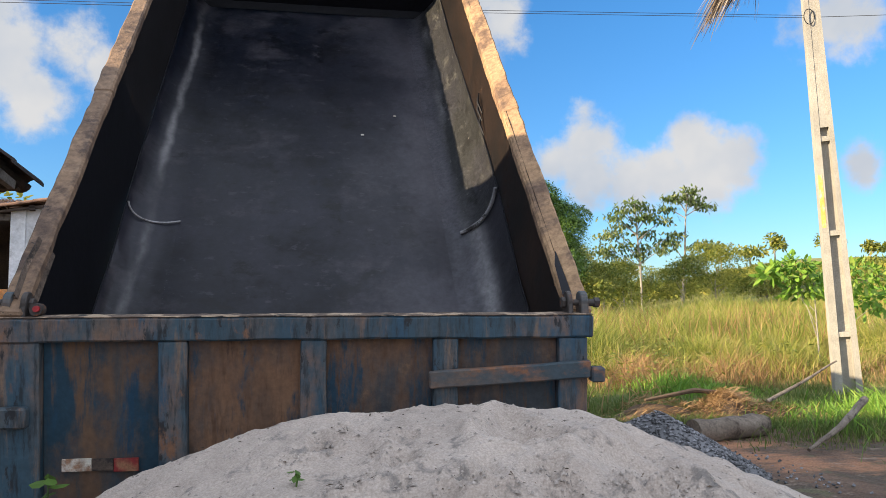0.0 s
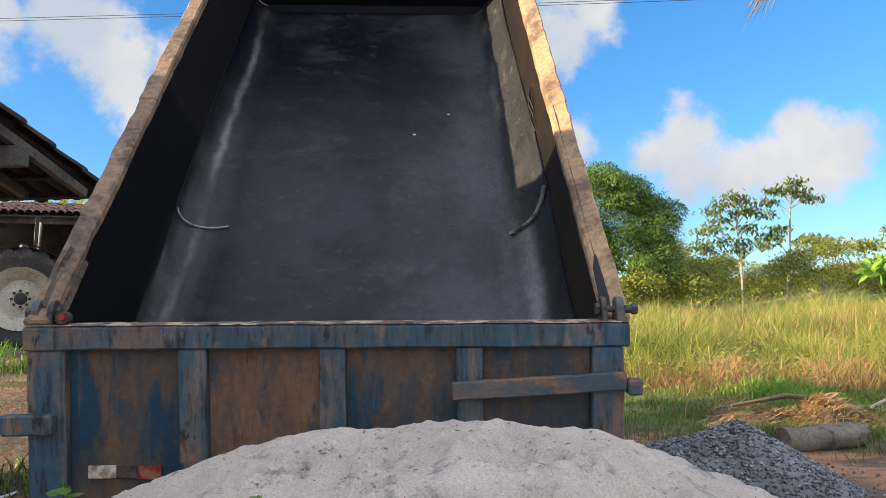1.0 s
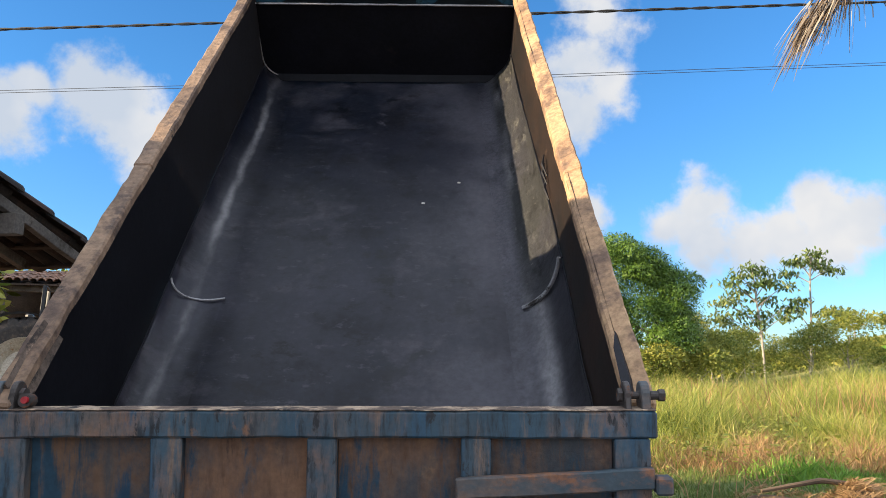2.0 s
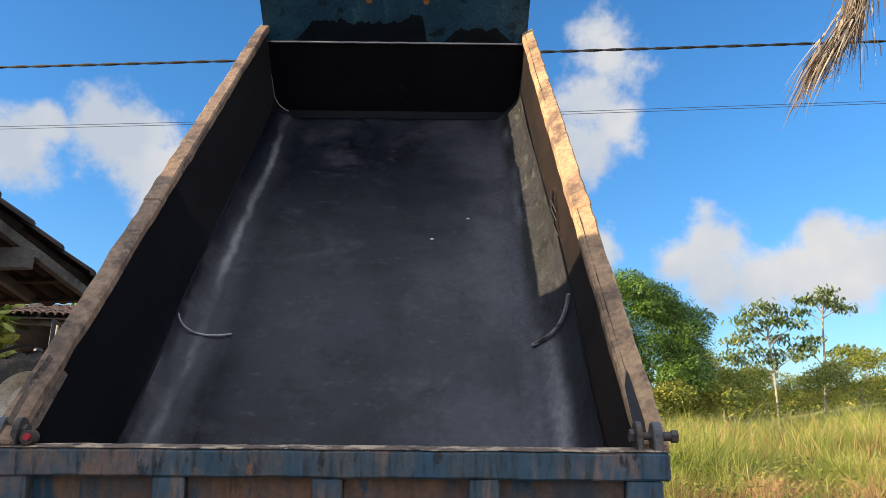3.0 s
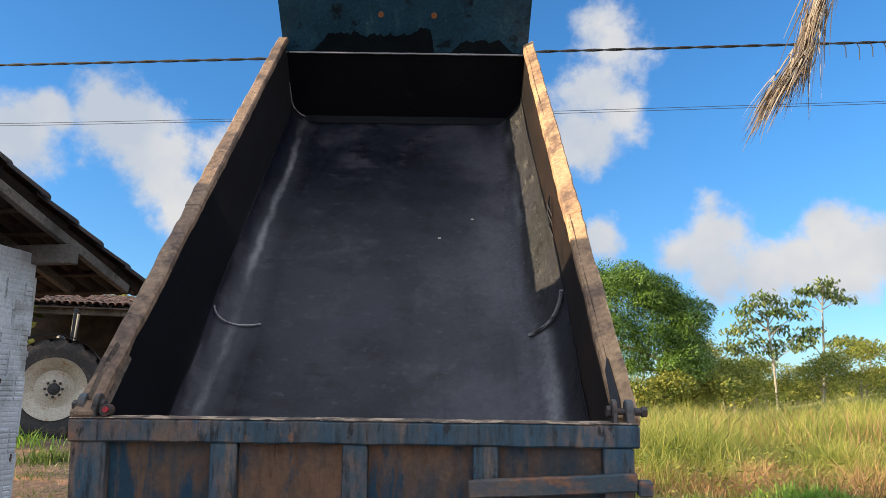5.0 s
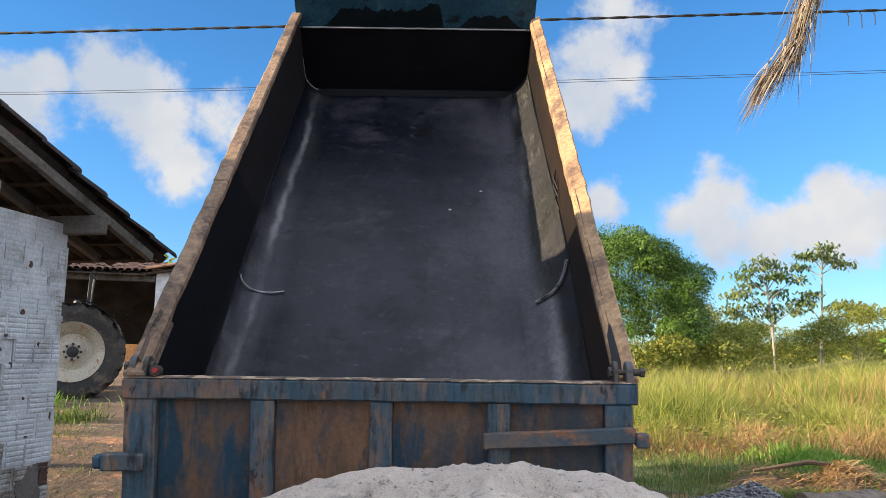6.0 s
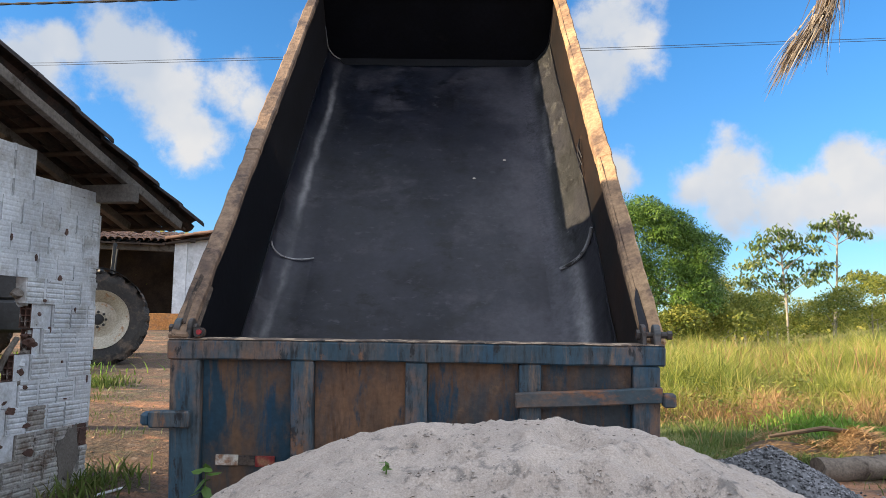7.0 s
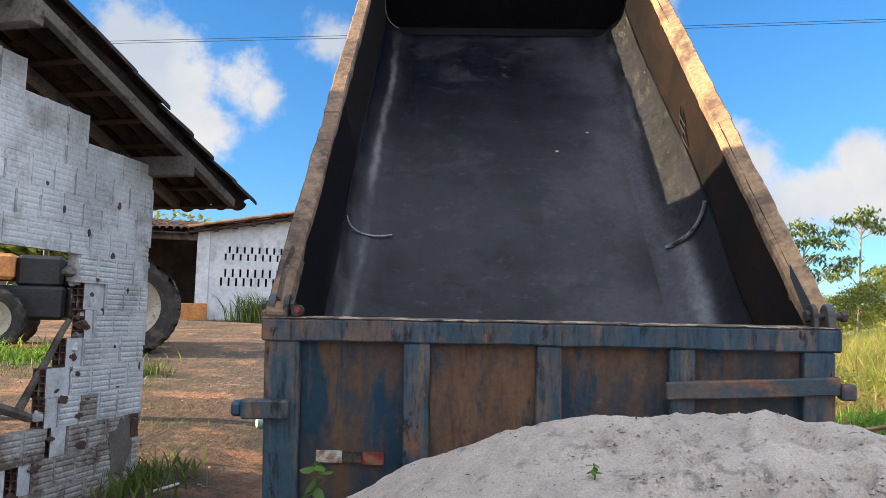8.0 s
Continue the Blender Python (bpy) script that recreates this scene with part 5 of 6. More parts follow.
# ---- white farm building across the yard ----
def build_far_building():
    ob = thing("farm_building", "whitewashed farm building with vent slots and clay roof", "building")
    Kx, Ky = -8.95, 22.0
    g0 = 1.2
    bm = bmesh.new()
    def strip(x0, x1, z0, z1):
        add_box(bm, (Kx + x0, Ky, z0), (Kx + x1, Ky + 0.2, z1))
    rows = [(2.55, 2.80), (2.82, 3.07), (3.33, 3.53), (3.55, 3.75)]
    last = g0
    for i, (z0, z1) in enumerate(rows):
        strip(0.32, 6.5, last, z0)
        x = 0.32
        first = 0.65 + (0.11 if i % 2 else 0) + (0.1 if i > 1 else 0)
        strip(x, first, z0, z1)
        x = first
        while x < 3.1:
            strip(x + 0.06, min(x + 0.22, 3.2), z0, z1)
            x += 0.22
        strip(x, 6.5, z0, z1)
        last = z1
    strip(0.32, 6.5, last, 4.15)
    vs = [bm.verts.new((Kx + x, Ky + y, z)) for y in (0.0, 0.2) for x, z in ((0.0, 4.15), (6.5, 4.15), (6.5, 5.4))]
    bm.faces.new(vs[:3])
    bm.faces.new(vs[3:][::-1])
    for a, c in ((0, 1), (1, 2), (2, 0)):
        bm.faces.new((vs[a], vs[a + 3], vs[c + 3], vs[c]))
    bmesh.ops.recalc_face_normals(bm, faces=bm.faces)
    part("gable_wall", bm, MAT_PLASTER, ob, "white plaster wall with narrow vent slots")
    ob.matrix_world = Matrix.Translation((Kx, Ky, 0)) @ pose(0, 0, 0, 0, 0, 18) @ Matrix.Translation((-Kx, -Ky, 0))
    boxed("inner_wall", (Kx + 0.3, Ky + 1.2, g0), (Kx + 6.5, Ky + 1.3, 4.2), MAT_DARKWOOD, ob, None, 0.0)
    boxed("column", (Kx - 0.05, Ky - 0.10, g0), (Kx + 0.315, Ky + 0.24, 4.2), MAT_PLASTER, ob, None, 0.01, "white square corner column")
    boxed("plinth", (Kx - 2.2, Ky - 0.22, g0), (Kx + 0.32, Ky - 0.11, 2.0), MAT_ORANGE, ob, None, 0.02, "low orange-washed plinth", 0.01, 6)
    boxed("back_wall", (Kx - 5.0, Ky + 4.0, g0), (Kx + 0.3, Ky + 4.2, 4.6), MAT_DARKWOOD, ob, None, 0.0)
    for x in (-0.4, -1.1, -1.8, -2.6):
        boxed("porch_rafter", (Kx + x, Ky - 0.3, 0), (Kx + x + 0.09, Ky + 4.2, 0.13), MAT_DARKWOOD, ob, Matrix.Translation((0, 0, 4.05)) @ Matrix.Translation((0, Ky, 0)) @ pose(0, 0, 0, 9, 0, 0) @ Matrix.Translation((0, -Ky, 0)), 0.0)
    boxed("porch_beam", (Kx - 3.4, Ky - 0.1, 3.88), (Kx - 0.06, Ky + 0.1, 4.06), MAT_TIMBER, ob, None, 0.01, "", 0.01, 8)
    boxed("porch_post", (Kx - 3.3, Ky - 0.08, g0), (Kx - 3.14, Ky + 0.08, 3.88), MAT_TIMBER, ob, None, 0.01)
    # gable roof: purlin ends and rows of barrel tiles
    for k in range(9):
        x = 0.4 + 0.55 * k
        boxed("purlin_end", (Kx + x, Ky - 0.38, 4.10 + 0.19 * x), (Kx + x + 0.14, Ky + 0.1, 4.22 + 0.19 * x), MAT_DARKWOOD, ob, None, 0.0)
    me = tile_mesh(0.5, 0.10, 0.085)
    v, f = [], []
    rnd = random.Random(3)
    def lay(m):
        n0 = len(v)
        v.extend(tuple(m @ q.co) for q in me.vertices)
        f.extend(tuple(n0 + i for i in p.vertices) for p in me.polygons)
    for r in range(18):
        for c in range(24):
            lay(Matrix.Translation((Kx - 0.3 + 0.40 * r, Ky - 0.40 + 0.2 * c, 4.22 + 0.076 * r + rnd.uniform(-0.01, 0.015))) @ pose(0, 0, 0, 0, -10.7, rnd.uniform(-3, 3)))
    for r in range(12):
        for c in range(18):
            lay(Matrix.Translation((Kx - 3.6 + 0.2 * c, Ky - 0.45 + 0.42 * r, 4.15 + 0.068 * r + rnd.uniform(-0.01, 0.015))) @ pose(0, 0, 0, 0, 0, 90 + rnd.uniform(-3, 3)) @ pose(0, 0, 0, 0, -9, 0))
    tagged(mesh_of("roof", v, f, MAT_CLAY_RED, ob), "weathered clay barrel tiles", kind="stuff")
    bm = bmesh.new()
    add_box(bm, (Kx - 0.3, Ky - 0.38, 4.13), (Kx + 6.9, Ky + 4.4, 4.18), Matrix.Translation((Kx, 0, 4.15)) @ pose(0, 0, 0, 0, -10.7, 0) @ Matrix.Translation((-Kx, 0, -4.15)))
    add_box(bm, (Kx - 3.6, Ky - 0.4, 4.10), (Kx - 0.31, Ky + 4.5, 4.14), Matrix.Translation((0, Ky, 4.1)) @ pose(0, 0, 0, 9, 0, 0) @ Matrix.Translation((0, -Ky, -4.1)))
    part("roof_boarding", bm, MAT_DARKWOOD, ob)


build_far_building()


# ---- plants ----
def blades(name, pts, height, width, mat, label, category="grass", bend=0.45, seed=1, kind="stuff", parent=None):
    """Tapered bent blades rising from points; one mesh."""
    r = np.random.RandomState(seed)
    p = np.asarray(pts, float)
    n = len(p)
    h = r.uniform(height[0], height[1], n)
    if n > 3000:
        h = h * np.array([0.50 + 1.1 * max(0.0, noise.noise((a * 0.3, c * 0.3, seed)) + 0.28) + 1.3 * max(0.0, noise.noise((a * 1.1, c * 1.1, seed + 5))) for a, c, _ in p])
    w = r.uniform(width[0], width[1], n)
    th = r.uniform(0, math.tau, n)
    b = r.uniform(0.05, bend, n) * h
    d = np.stack([np.cos(th), np.sin(th), np.zeros(n)], 1)
    tw = r.uniform(0, math.tau, n)
    s = np.stack([np.cos(tw), np.sin(tw), np.zeros(n)], 1)
    up = np.array([0, 0, 1.0])
    v = np.empty((n, 7, 3))
    for k, (t, wf) in enumerate(((0.0, 0.8), (0.4, 1.0), (0.75, 0.7))):
        c = p + d * (b * t * t)[:, None] + up * (h * (t - 0.12 * t * t))[:, None]
        v[:, 2 * k] = c - s * (w * wf / 2)[:, None]
        v[:, 2 * k + 1] = c + s * (w * wf / 2)[:, None]
    v[:, 6] = p + d * b[:, None] + up * (h * 0.88)[:, None]
    base = np.arange(n) * 7
    q1 = np.stack([base, base + 1, base + 3, base + 2], 1)
    q2 = np.stack([base + 2, base + 3, base + 5, base + 4], 1)
    t1 = np.stack([base + 4, base + 5, base + 6], 1)
    faces = q1.tolist() + q2.tolist() + t1.tolist()
    ob = mesh_of(name, v.reshape(-1, 3).tolist(), faces, mat, parent)
    return tagged(ob, label, category, kind=kind) if label else ob


def leaf_cloud(name, centres, dirs, normals, length, width, mat, parent, label="", seed=1):
    r = np.random.RandomState(seed)
    c, d, nn = (np.asarray(a, float) for a in (centres, dirs, normals))
    d = d / np.linalg.norm(d, axis=1)[:, None]
    s = np.cross(d, nn)
    s = s / (np.linalg.norm(s, axis=1)[:, None] + 1e-9)
    n = len(c)
    ln = r.uniform(length[0], length[1], n)[:, None]
    wd = r.uniform(width[0], width[1], n)[:, None]
    up = np.cross(s, d)
    v = np.empty((n, 6, 3))
    v[:, 0] = c
    v[:, 1] = c + d * ln * 0.30 + s * wd * 0.46 - up * wd * 0.12
    v[:, 2] = c + d * ln * 0.70 + s * wd * 0.40 - up * (wd * 0.12 + ln * 0.06)
    v[:, 3] = c + d * ln - up * ln * 0.14
    v[:, 4] = c + d * ln * 0.70 - s * wd * 0.40 - up * (wd * 0.12 + ln * 0.06)
    v[:, 5] = c + d * ln * 0.30 - s * wd * 0.46 - up * wd * 0.12
    base = np.arange(n) * 6
    faces = np.stack([base, base + 1, base + 2, base + 3], 1).tolist() + np.stack([base, base + 3, base + 4, base + 5], 1).tolist()
    return mesh_of(name, v.reshape(-1, 3).tolist(), faces, mat, parent, label)


def crown(name, lumps, count, length, width, mat, parent, seed, droop=0.5, shell=(0.72, 1.04), label=""):
    """Leaves over a crown of uneven lumps."""
    r = np.random.RandomState(seed)
    vol = np.array([l[1][0] * l[1][1] + l[1][1] * l[1][2] for l in lumps])
    pick = r.choice(len(lumps), count, p=vol / vol.sum())
    cen = np.array([l[0] for l in lumps])[pick]
    rad = np.array([l[1] for l in lumps])[pick]
    u = r.normal(size=(count, 3))
    u[:, 2] = np.where(u[:, 2] < -0.35, -u[:, 2], u[:, 2])
    u /= np.linalg.norm(u, axis=1)[:, None]
    wob = np.array([0.16 * noise.noise((a * 3.1, b * 3.1, c * 3.1 + seed)) for a, b, c in u])
    rr = r.uniform(shell[0], shell[1], count) + wob
    pos = cen + u * rad * rr[:, None]
    d = u * 0.8 + r.normal(size=(count, 3)) * 0.55
    d[:, 2] -= droop
    nn = u + r.normal(size=(count, 3)) * 0.35 + np.array([0, 0, 0.3])
    return leaf_cloud(name, pos, d, nn, length, width, mat, parent, label, seed)


def meadow_points(n, y0, y1, s0, s1, seed, power=1.0, clump=0.0):
    r = np.random.RandomState(seed)
    y = y0 + (y1 - y0) * r.rand(n) ** power
    x = y * (s0 + (s1 - s0) * r.rand(n))
    if clump:
        k = r.randint(0, n, n)
        k = (k // 70) * 70
        x, y = x[k] + r.normal(size=n) * clump, y[k] + r.normal(size=n) * clump
    return [(a, b, ground_z(a, b) - 0.02) for a, b in zip(x, y)]


def build_meadow():
    blades("tall_grass", meadow_points(80000, 16.8, 30, 0.20, 1.0, 1, 1.0, 0.5), (0.35, 1.15), (0.007, 0.019), MAT_TALL, "tall sunlit yellow-green meadow grass", bend=1.0, seed=1)
    blades("tall_grass", meadow_points(34000, 28, 48, 0.2, 0.95, 2, 1.0, 0.8), (0.4, 1.35), (0.012, 0.030), MAT_TALL, "tall sunlit yellow-green meadow grass", bend=1.0, seed=2)
    blades("tall_grass", meadow_points(2600, 19, 27, 0.2, 0.36, 51, 1.0, 0.35), (0.9, 1.75), (0.009, 0.022), MAT_TALL, "high clump of grass behind the truck", bend=0.7, seed=52)
    blades("grass_plumes", meadow_points(1500, 18, 34, 0.2, 0.95, 28, 1.0), (1.2, 1.9), (0.010, 0.024), MAT_STRAW, "tall pale flowering grass stalks over the meadow", bend=0.5, seed=29)
    blades("short_grass", meadow_points(34000, 10.4, 17.5, 0.20, 0.95, 3, 1.0, 0.3), (0.05, 0.22), (0.006, 0.015), MAT_SHORT, "green grass and weeds at the edge of the yard", bend=0.9, seed=3)
    blades("tall_grass", meadow_points(20000, 14.4, 19, 0.20, 0.95, 8, 0.8, 0.3), (0.25, 0.75), (0.006, 0.017), MAT_TALL, "knee-high yellow-green grass", bend=0.9, seed=8)
    blades("dry_grass", meadow_points(17000, 13.6, 19.5, 0.20, 0.9, 5, 1.0, 0.4), (0.12, 0.5), (0.006, 0.015), MAT_STRAW, "tan dry grass at the foot of the meadow", bend=1.3, seed=6)
    r = np.random.RandomState(33)
    pts = [(a, b, ground_z(a, b) - 0.02) for a, b in zip(6.6 + r.normal(size=1500) * 0.7, 13.2 + r.normal(size=1500) * 0.5)]
    pts += [(a, b, ground_z(a, b) - 0.02) for a, b in zip(8.3 + r.normal(size=2600) * 1.0, 9.6 + r.normal(size=2600) * 0.8)]
    pts += [(a, b, ground_z(a, b) - 0.02) for a, b in zip(-7.3 + r.normal(size=1500) * 0.7, 11.3 + r.normal(size=1500) * 0.45)]
    blades("lush_grass", pts, (0.12, 0.34), (0.012, 0.028), MAT_LUSH, "clumps of lush bright green broad-bladed grass", bend=1.1, seed=14)
    pts = [(a, b, ground_z(a, b) - 0.02) for a, b in zip(7.0 + r.normal(size=3000) * 0.9, 8.9 + r.normal(size=3000) * 0.55)]
    pts += [(a, b, ground_z(a, b) - 0.02) for a, b in zip(4.9 + r.normal(size=2200) * 0.9, 9.55 + r.normal(size=2200) * 0.22)]
    blades("short_grass", pts, (0.05, 0.22), (0.006, 0.014), MAT_SHORT, "low green weeds round the cut logs", bend=1.0, seed=16)
    pts = [(a, b, ground_z(a, b) - 0.02) for a, b in zip(-6.85 + r.normal(size=420) * 0.35, 21.3 + r.normal(size=420) * 0.25)]
    blades("tall_weeds", pts, (0.35, 1.1), (0.015, 0.035), MAT_SHORT, "tuft of tall green weeds against the white wall", bend=0.7, seed=41)
    pts = [(a, b, ground_z(a, b) - 0.02) for a, b in zip(-5.02 + r.normal(size=260) * 0.2, 10.1 + r.normal(size=260) * 0.2)]
    pts += [(a, b, ground_z(a, b) - 0.02) for a, b in zip(-2.72 + r.normal(size=240) * 0.13, 5.55 + r.normal(size=240) * 0.3)]
    blades("weed_tuft", pts, (0.06, 0.26), (0.010, 0.024), MAT_SHORT, "low leafy green weeds in the yard and at the wall foot", bend=0.8, seed=42)
    # low broad-leaved weeds among the grass
    wp = np.array(meadow_points(7000, 13.5, 28, 0.2, 0.95, 17, 0.9, 0.35))
    wp[:, 2] += r.rand(7000) * 0.75
    th = r.rand(7000) * math.tau
    dr = np.stack([np.cos(th), np.sin(th), r.uniform(-0.5, 0.6, 7000)], 1)
    nn = np.stack([r.normal(size=7000) * 0.5, r.normal(size=7000) * 0.5, np.ones(7000)], 1)
    tagged(leaf_cloud("meadow_weeds", wp, dr, nn, (0.06, 0.16), (0.03, 0.06), MAT_SHRUB, None, "", 18), "low broad-leaved weeds tangled in the meadow grass", "weeds", kind="stuff")
    r = np.random.RandomState(9)
    pts = []
    for cx, cy, sx, n in ((-3.5, 7.3, 0.2, 90), (-4.6, 9.0, 0.3, 380), (-6.0, 9.8, 1.0, 900), (-7.6, 10.4, 0.8, 900), (-7.0, 21.5, 0.9, 1100), (-5.6, 21.4, 0.6, 900), (-2.75, 5.75, 0.16, 110), (2.6, 9.3, 0.8, 1500), (6.6, 8.8, 0.5, 900), (5.6, 8.3, 0.4, 300), (4.0, 9.4, 0.5, 500), (-3.8, 8.2, 0.4, 260), (-5.0, 13, 0.8, 500)):
        x, y = cx + r.normal(size=n) * sx, cy + r.normal(size=n) * sx * 0.5
        pts += [(a, b, ground_z(a, b) - 0.02) for a, b in zip(x, y)]
    blades("weed_patch", pts, (0.02, 0.10), (0.004, 0.010), MAT_WEED, "scattered green weeds in the dirt yard", bend=0.9, seed=4)


def tree_of(name, label, base, top, r0, lumps, leaves, length, width, mat, seed, limbs=6, category="tree", droop=0.5, shell=(0.72, 1.04)):
    t = thing(name, label, category)
    b, e = Vector(base), Vector(top)
    bm = bmesh.new()
    add_tube(bm, [b - Vector((0, 0, 0.3)), b.lerp(e, 0.35) + Vector((0.05 * r0, 0, 0)), b.lerp(e, 0.7), e], [r0 * 1.15, r0 * 0.85, r0 * 0.6, r0 * 0.3], 9)
    rnd = random.Random(seed)
    for k in range(limbs):
        c, rd = lumps[k % len(lumps)]
        s = b.lerp(e, 0.35 + 0.55 * k / max(limbs, 1))
        q = Vector(c) + Vector((rnd.uniform(-0.3, 0.3) * rd[0], rnd.uniform(-0.3, 0.3) * rd[1], 0))
        add_tube(bm, [s, s.lerp(q, 0.5) + Vector((0, 0, 0.06 * (q - s).length)), q], [r0 * 0.45, r0 * 0.3, r0 * 0.12], 6)
    bmesh.ops.recalc_face_normals(bm, faces=bm.faces)
    part("trunk", bm, MAT_BARK, t, "", True)
    crown("crown", lumps, leaves, length, width, mat, t, seed, droop, shell)
    return t


def build_trees():
    # dense mango behind the truck
    z0 = ground_z(9.0, 46)
    lumps = [((9.6, 46, 5.2), (4.4, 3.8, 4.6)), ((12.3, 45.6, 4.6), (2.8, 3.0, 4.0)), ((13.6, 45.6, 3.0), (1.6, 2.2, 2.8)), ((9.9, 44.2, 7.0), (2.3, 2.2, 2.5)), ((8.2, 43.6, 3.8), (2.8, 2.0, 3.0)),
             ((11.6, 43.3, 3.4), (2.0, 1.6, 2.3)), ((7.4, 45.5, 7.2), (2.4, 2.4, 2.4)), ((13.0, 44.6, 6.0), (1.4, 1.6, 1.6))]
    rm = random.Random(12)
    for k in range(46):
        c, rd = lumps[k % 8]
        a, e = rm.uniform(3.4, 6.1), rm.uniform(-0.35, 1.25)
        u = Vector((math.cos(a) * math.cos(e), math.sin(a) * math.cos(e), math.sin(e)))
        q = rm.uniform(0.6, 1.15)
        lumps.append(((c[0] + u.x * rd[0] * 0.88, c[1] + u.y * rd[1] * 0.88, c[2] + u.z * rd[2] * 0.88), (q, q, q * 0.8)))
    tree_of("mango_tree", "dense dark green mango tree beyond the meadow", (9.0, 46, z0), (9.2, 46, 6), 0.4, lumps, 90000, (0.10, 0.20), (0.038, 0.075), MAT_MANGO, 5, droop=0.7, shell=(0.80, 1.03))
    # slender cecropias with tiers of broad leaves
    def cecropia(base, top, tiers, seed, label):
        t = thing("cecropia_tree", label, "tree", "slender trees")
        b, e = Vector(base), Vector(top)
        bm = bmesh.new()
        add_tube(bm, [b - Vector((0, 0, 0.4)), b.lerp(e, 0.4) + Vector((0.08, 0, 0)), b.lerp(e, 0.75), e], [0.10, 0.085, 0.065, 0.035], 8)
        cen, dr, nn = [], [], []
        rn = random.Random(seed)
        for dx, dz, fr in tiers:
            s = b.lerp(e, fr)
            q = s + Vector((dx, rn.uniform(-0.9, 0.9), dz))
            s = b.lerp(e, max(0.3, fr - 0.10 - 0.03 * abs(dx)))
            add_tube(bm, [s, s.lerp(q, 0.55) + Vector((0, 0, 0.1)), q], [0.045, 0.03, 0.015], 6)
            for k in range(92):
                a = rn.uniform(0, math.tau)
                el = rn.uniform(-0.7, 0.5)
                off = Vector((rn.gauss(0, 0.46), rn.gauss(0, 0.40), rn.gauss(0, 0.17)))
                cen.append(q + off)
                dr.append((math.cos(a), math.sin(a), el - 0.75))
                nn.append((rn.gauss(0, 0.4), rn.gauss(0, 0.4), 1.0))
        bmesh.ops.recalc_face_normals(bm, faces=bm.faces)
        part("trunk", bm, MAT_BARK, t, "", True)
        leaf_cloud("crown", [tuple(c) for c in cen], dr, nn, (0.26, 0.46), (0.11, 0.19), MAT_CECROPIA, t, "", seed)
    z1 = ground_z(26, 55)
    cecropia((25.75, 55, 0.8), (26.4, 55, 9.9), [(0.0, 0.2, 1.0), (-0.9, -0.1, 0.97), (0.9, -0.2, 0.96), (1.6, -0.5, 0.95), (-0.6, 0.25, 0.95), (0.5, 0.3, 0.94), (-1.5, -0.5, 0.93), (1.1, 0.2, 0.53), (2.0, 0.25, 0.54), (2.6, 0.0, 0.55), (-1.0, 0.3, 0.55)], 3, "slender pale-trunked cecropia with tiers of broad leaves")
    cecropia((22.6, 55, 0.8), (22.2, 55, 8.6), [(-0.3, 0.5, 1.0), (0.7, 0.4, 0.98), (-1.2, 0.3, 0.95), (1.3, 0.2, 0.92), (-2.0, 0.1, 0.9), (0.2, 0.1, 0.9), (-0.9, -0.1, 0.86), (2.1, 0.3, 0.85), (-2.6, 0.1, 0.72), (-1.7, 0.2, 0.74), (1.0, 0.2, 0.75), (2.5, 0.2, 0.66), (-2.8, -0.1, 0.62), (-1.3, 0.2, 0.62), (0.6, 0.1, 0.62), (1.7, 0.0, 0.6), (-2.1, 0.2, 0.54), (0.0, 0.2, 0.52), (3.2, 0.3, 0.72)], 4, "spreading cecropia with broad leaves turning yellow")
    # shrub belt behind the grass
    rn = random.Random(21)
    spots = [(8.6, 41.5, 2.0, 2.2), (11.0, 42, 1.9, 2.4), (13.6, 42.5, 2.0, 2.4), (15.5, 47, 2.2, 3.4), (17.8, 50, 2.3, 3.6), (20.0, 52, 2.4, 3.4), (23.6, 50, 2.4, 3.3), (27.5, 53, 2.8, 4.0), (31.0, 52, 2.8, 1.7), (34.5, 50, 2.6, 1.0), (38.0, 50, 2.6, 0.8), (29.0, 62, 3.0, 3.2), (33.5, 64, 3.4, 1.5), (24.5, 62, 3.0, 4.2),
             (41.5, 52, 3.0, 1.0), (45.5, 54, 3.0, 0.9), (20.5, 60, 2.6, 4.6), (37.5, 62, 3.2, 1.3), (43, 66, 3.4, 1.0), (49, 64, 3.2, 0.9), (17.2, 56, 2.2, 5.4)]
    for i, (x, y, w, h) in enumerate(spots):
        z = ground_z(x, y)
        lumps = [((x + rn.uniform(-0.6, 0.6) * w, y + rn.uniform(-0.3, 0.3) * w, z + h * rn.uniform(0.3, 0.95)), (w * rn.uniform(0.35, 0.7), w * 0.6, h * rn.uniform(0.2, 0.45))) for _ in range(7)]
        tree_of("shrub", "yellow-green shrub at the far edge of the meadow", (x, y, z), (x, y, z + h * 0.6), 0.08, lumps, 3800, (0.11, 0.25), (0.05, 0.11), MAT_SHRUB, 40 + i, 4, "shrub", 0.2)
    # far thicket closing the meadow
    far_lumps = []
    for k in range(70):
        x = 4 + k * 0.95
        y = 74 + rn.uniform(-6, 6)
        low = 1.0 if x < 33 else 0.5
        far_lumps.append(((x, y, ground_z(x, y) + rn.uniform(0.2, 1.6) * low), (rn.uniform(1.2, 2.6), 1.5, rn.uniform(0.8, 1.7) * low)))
    tagged(crown("thicket", far_lumps, 16000, (0.3, 0.6), (0.15, 0.3), MAT_SHRUB, None, 77, 0.2), "far thicket of mixed green scrub", "scrub", kind="stuff")
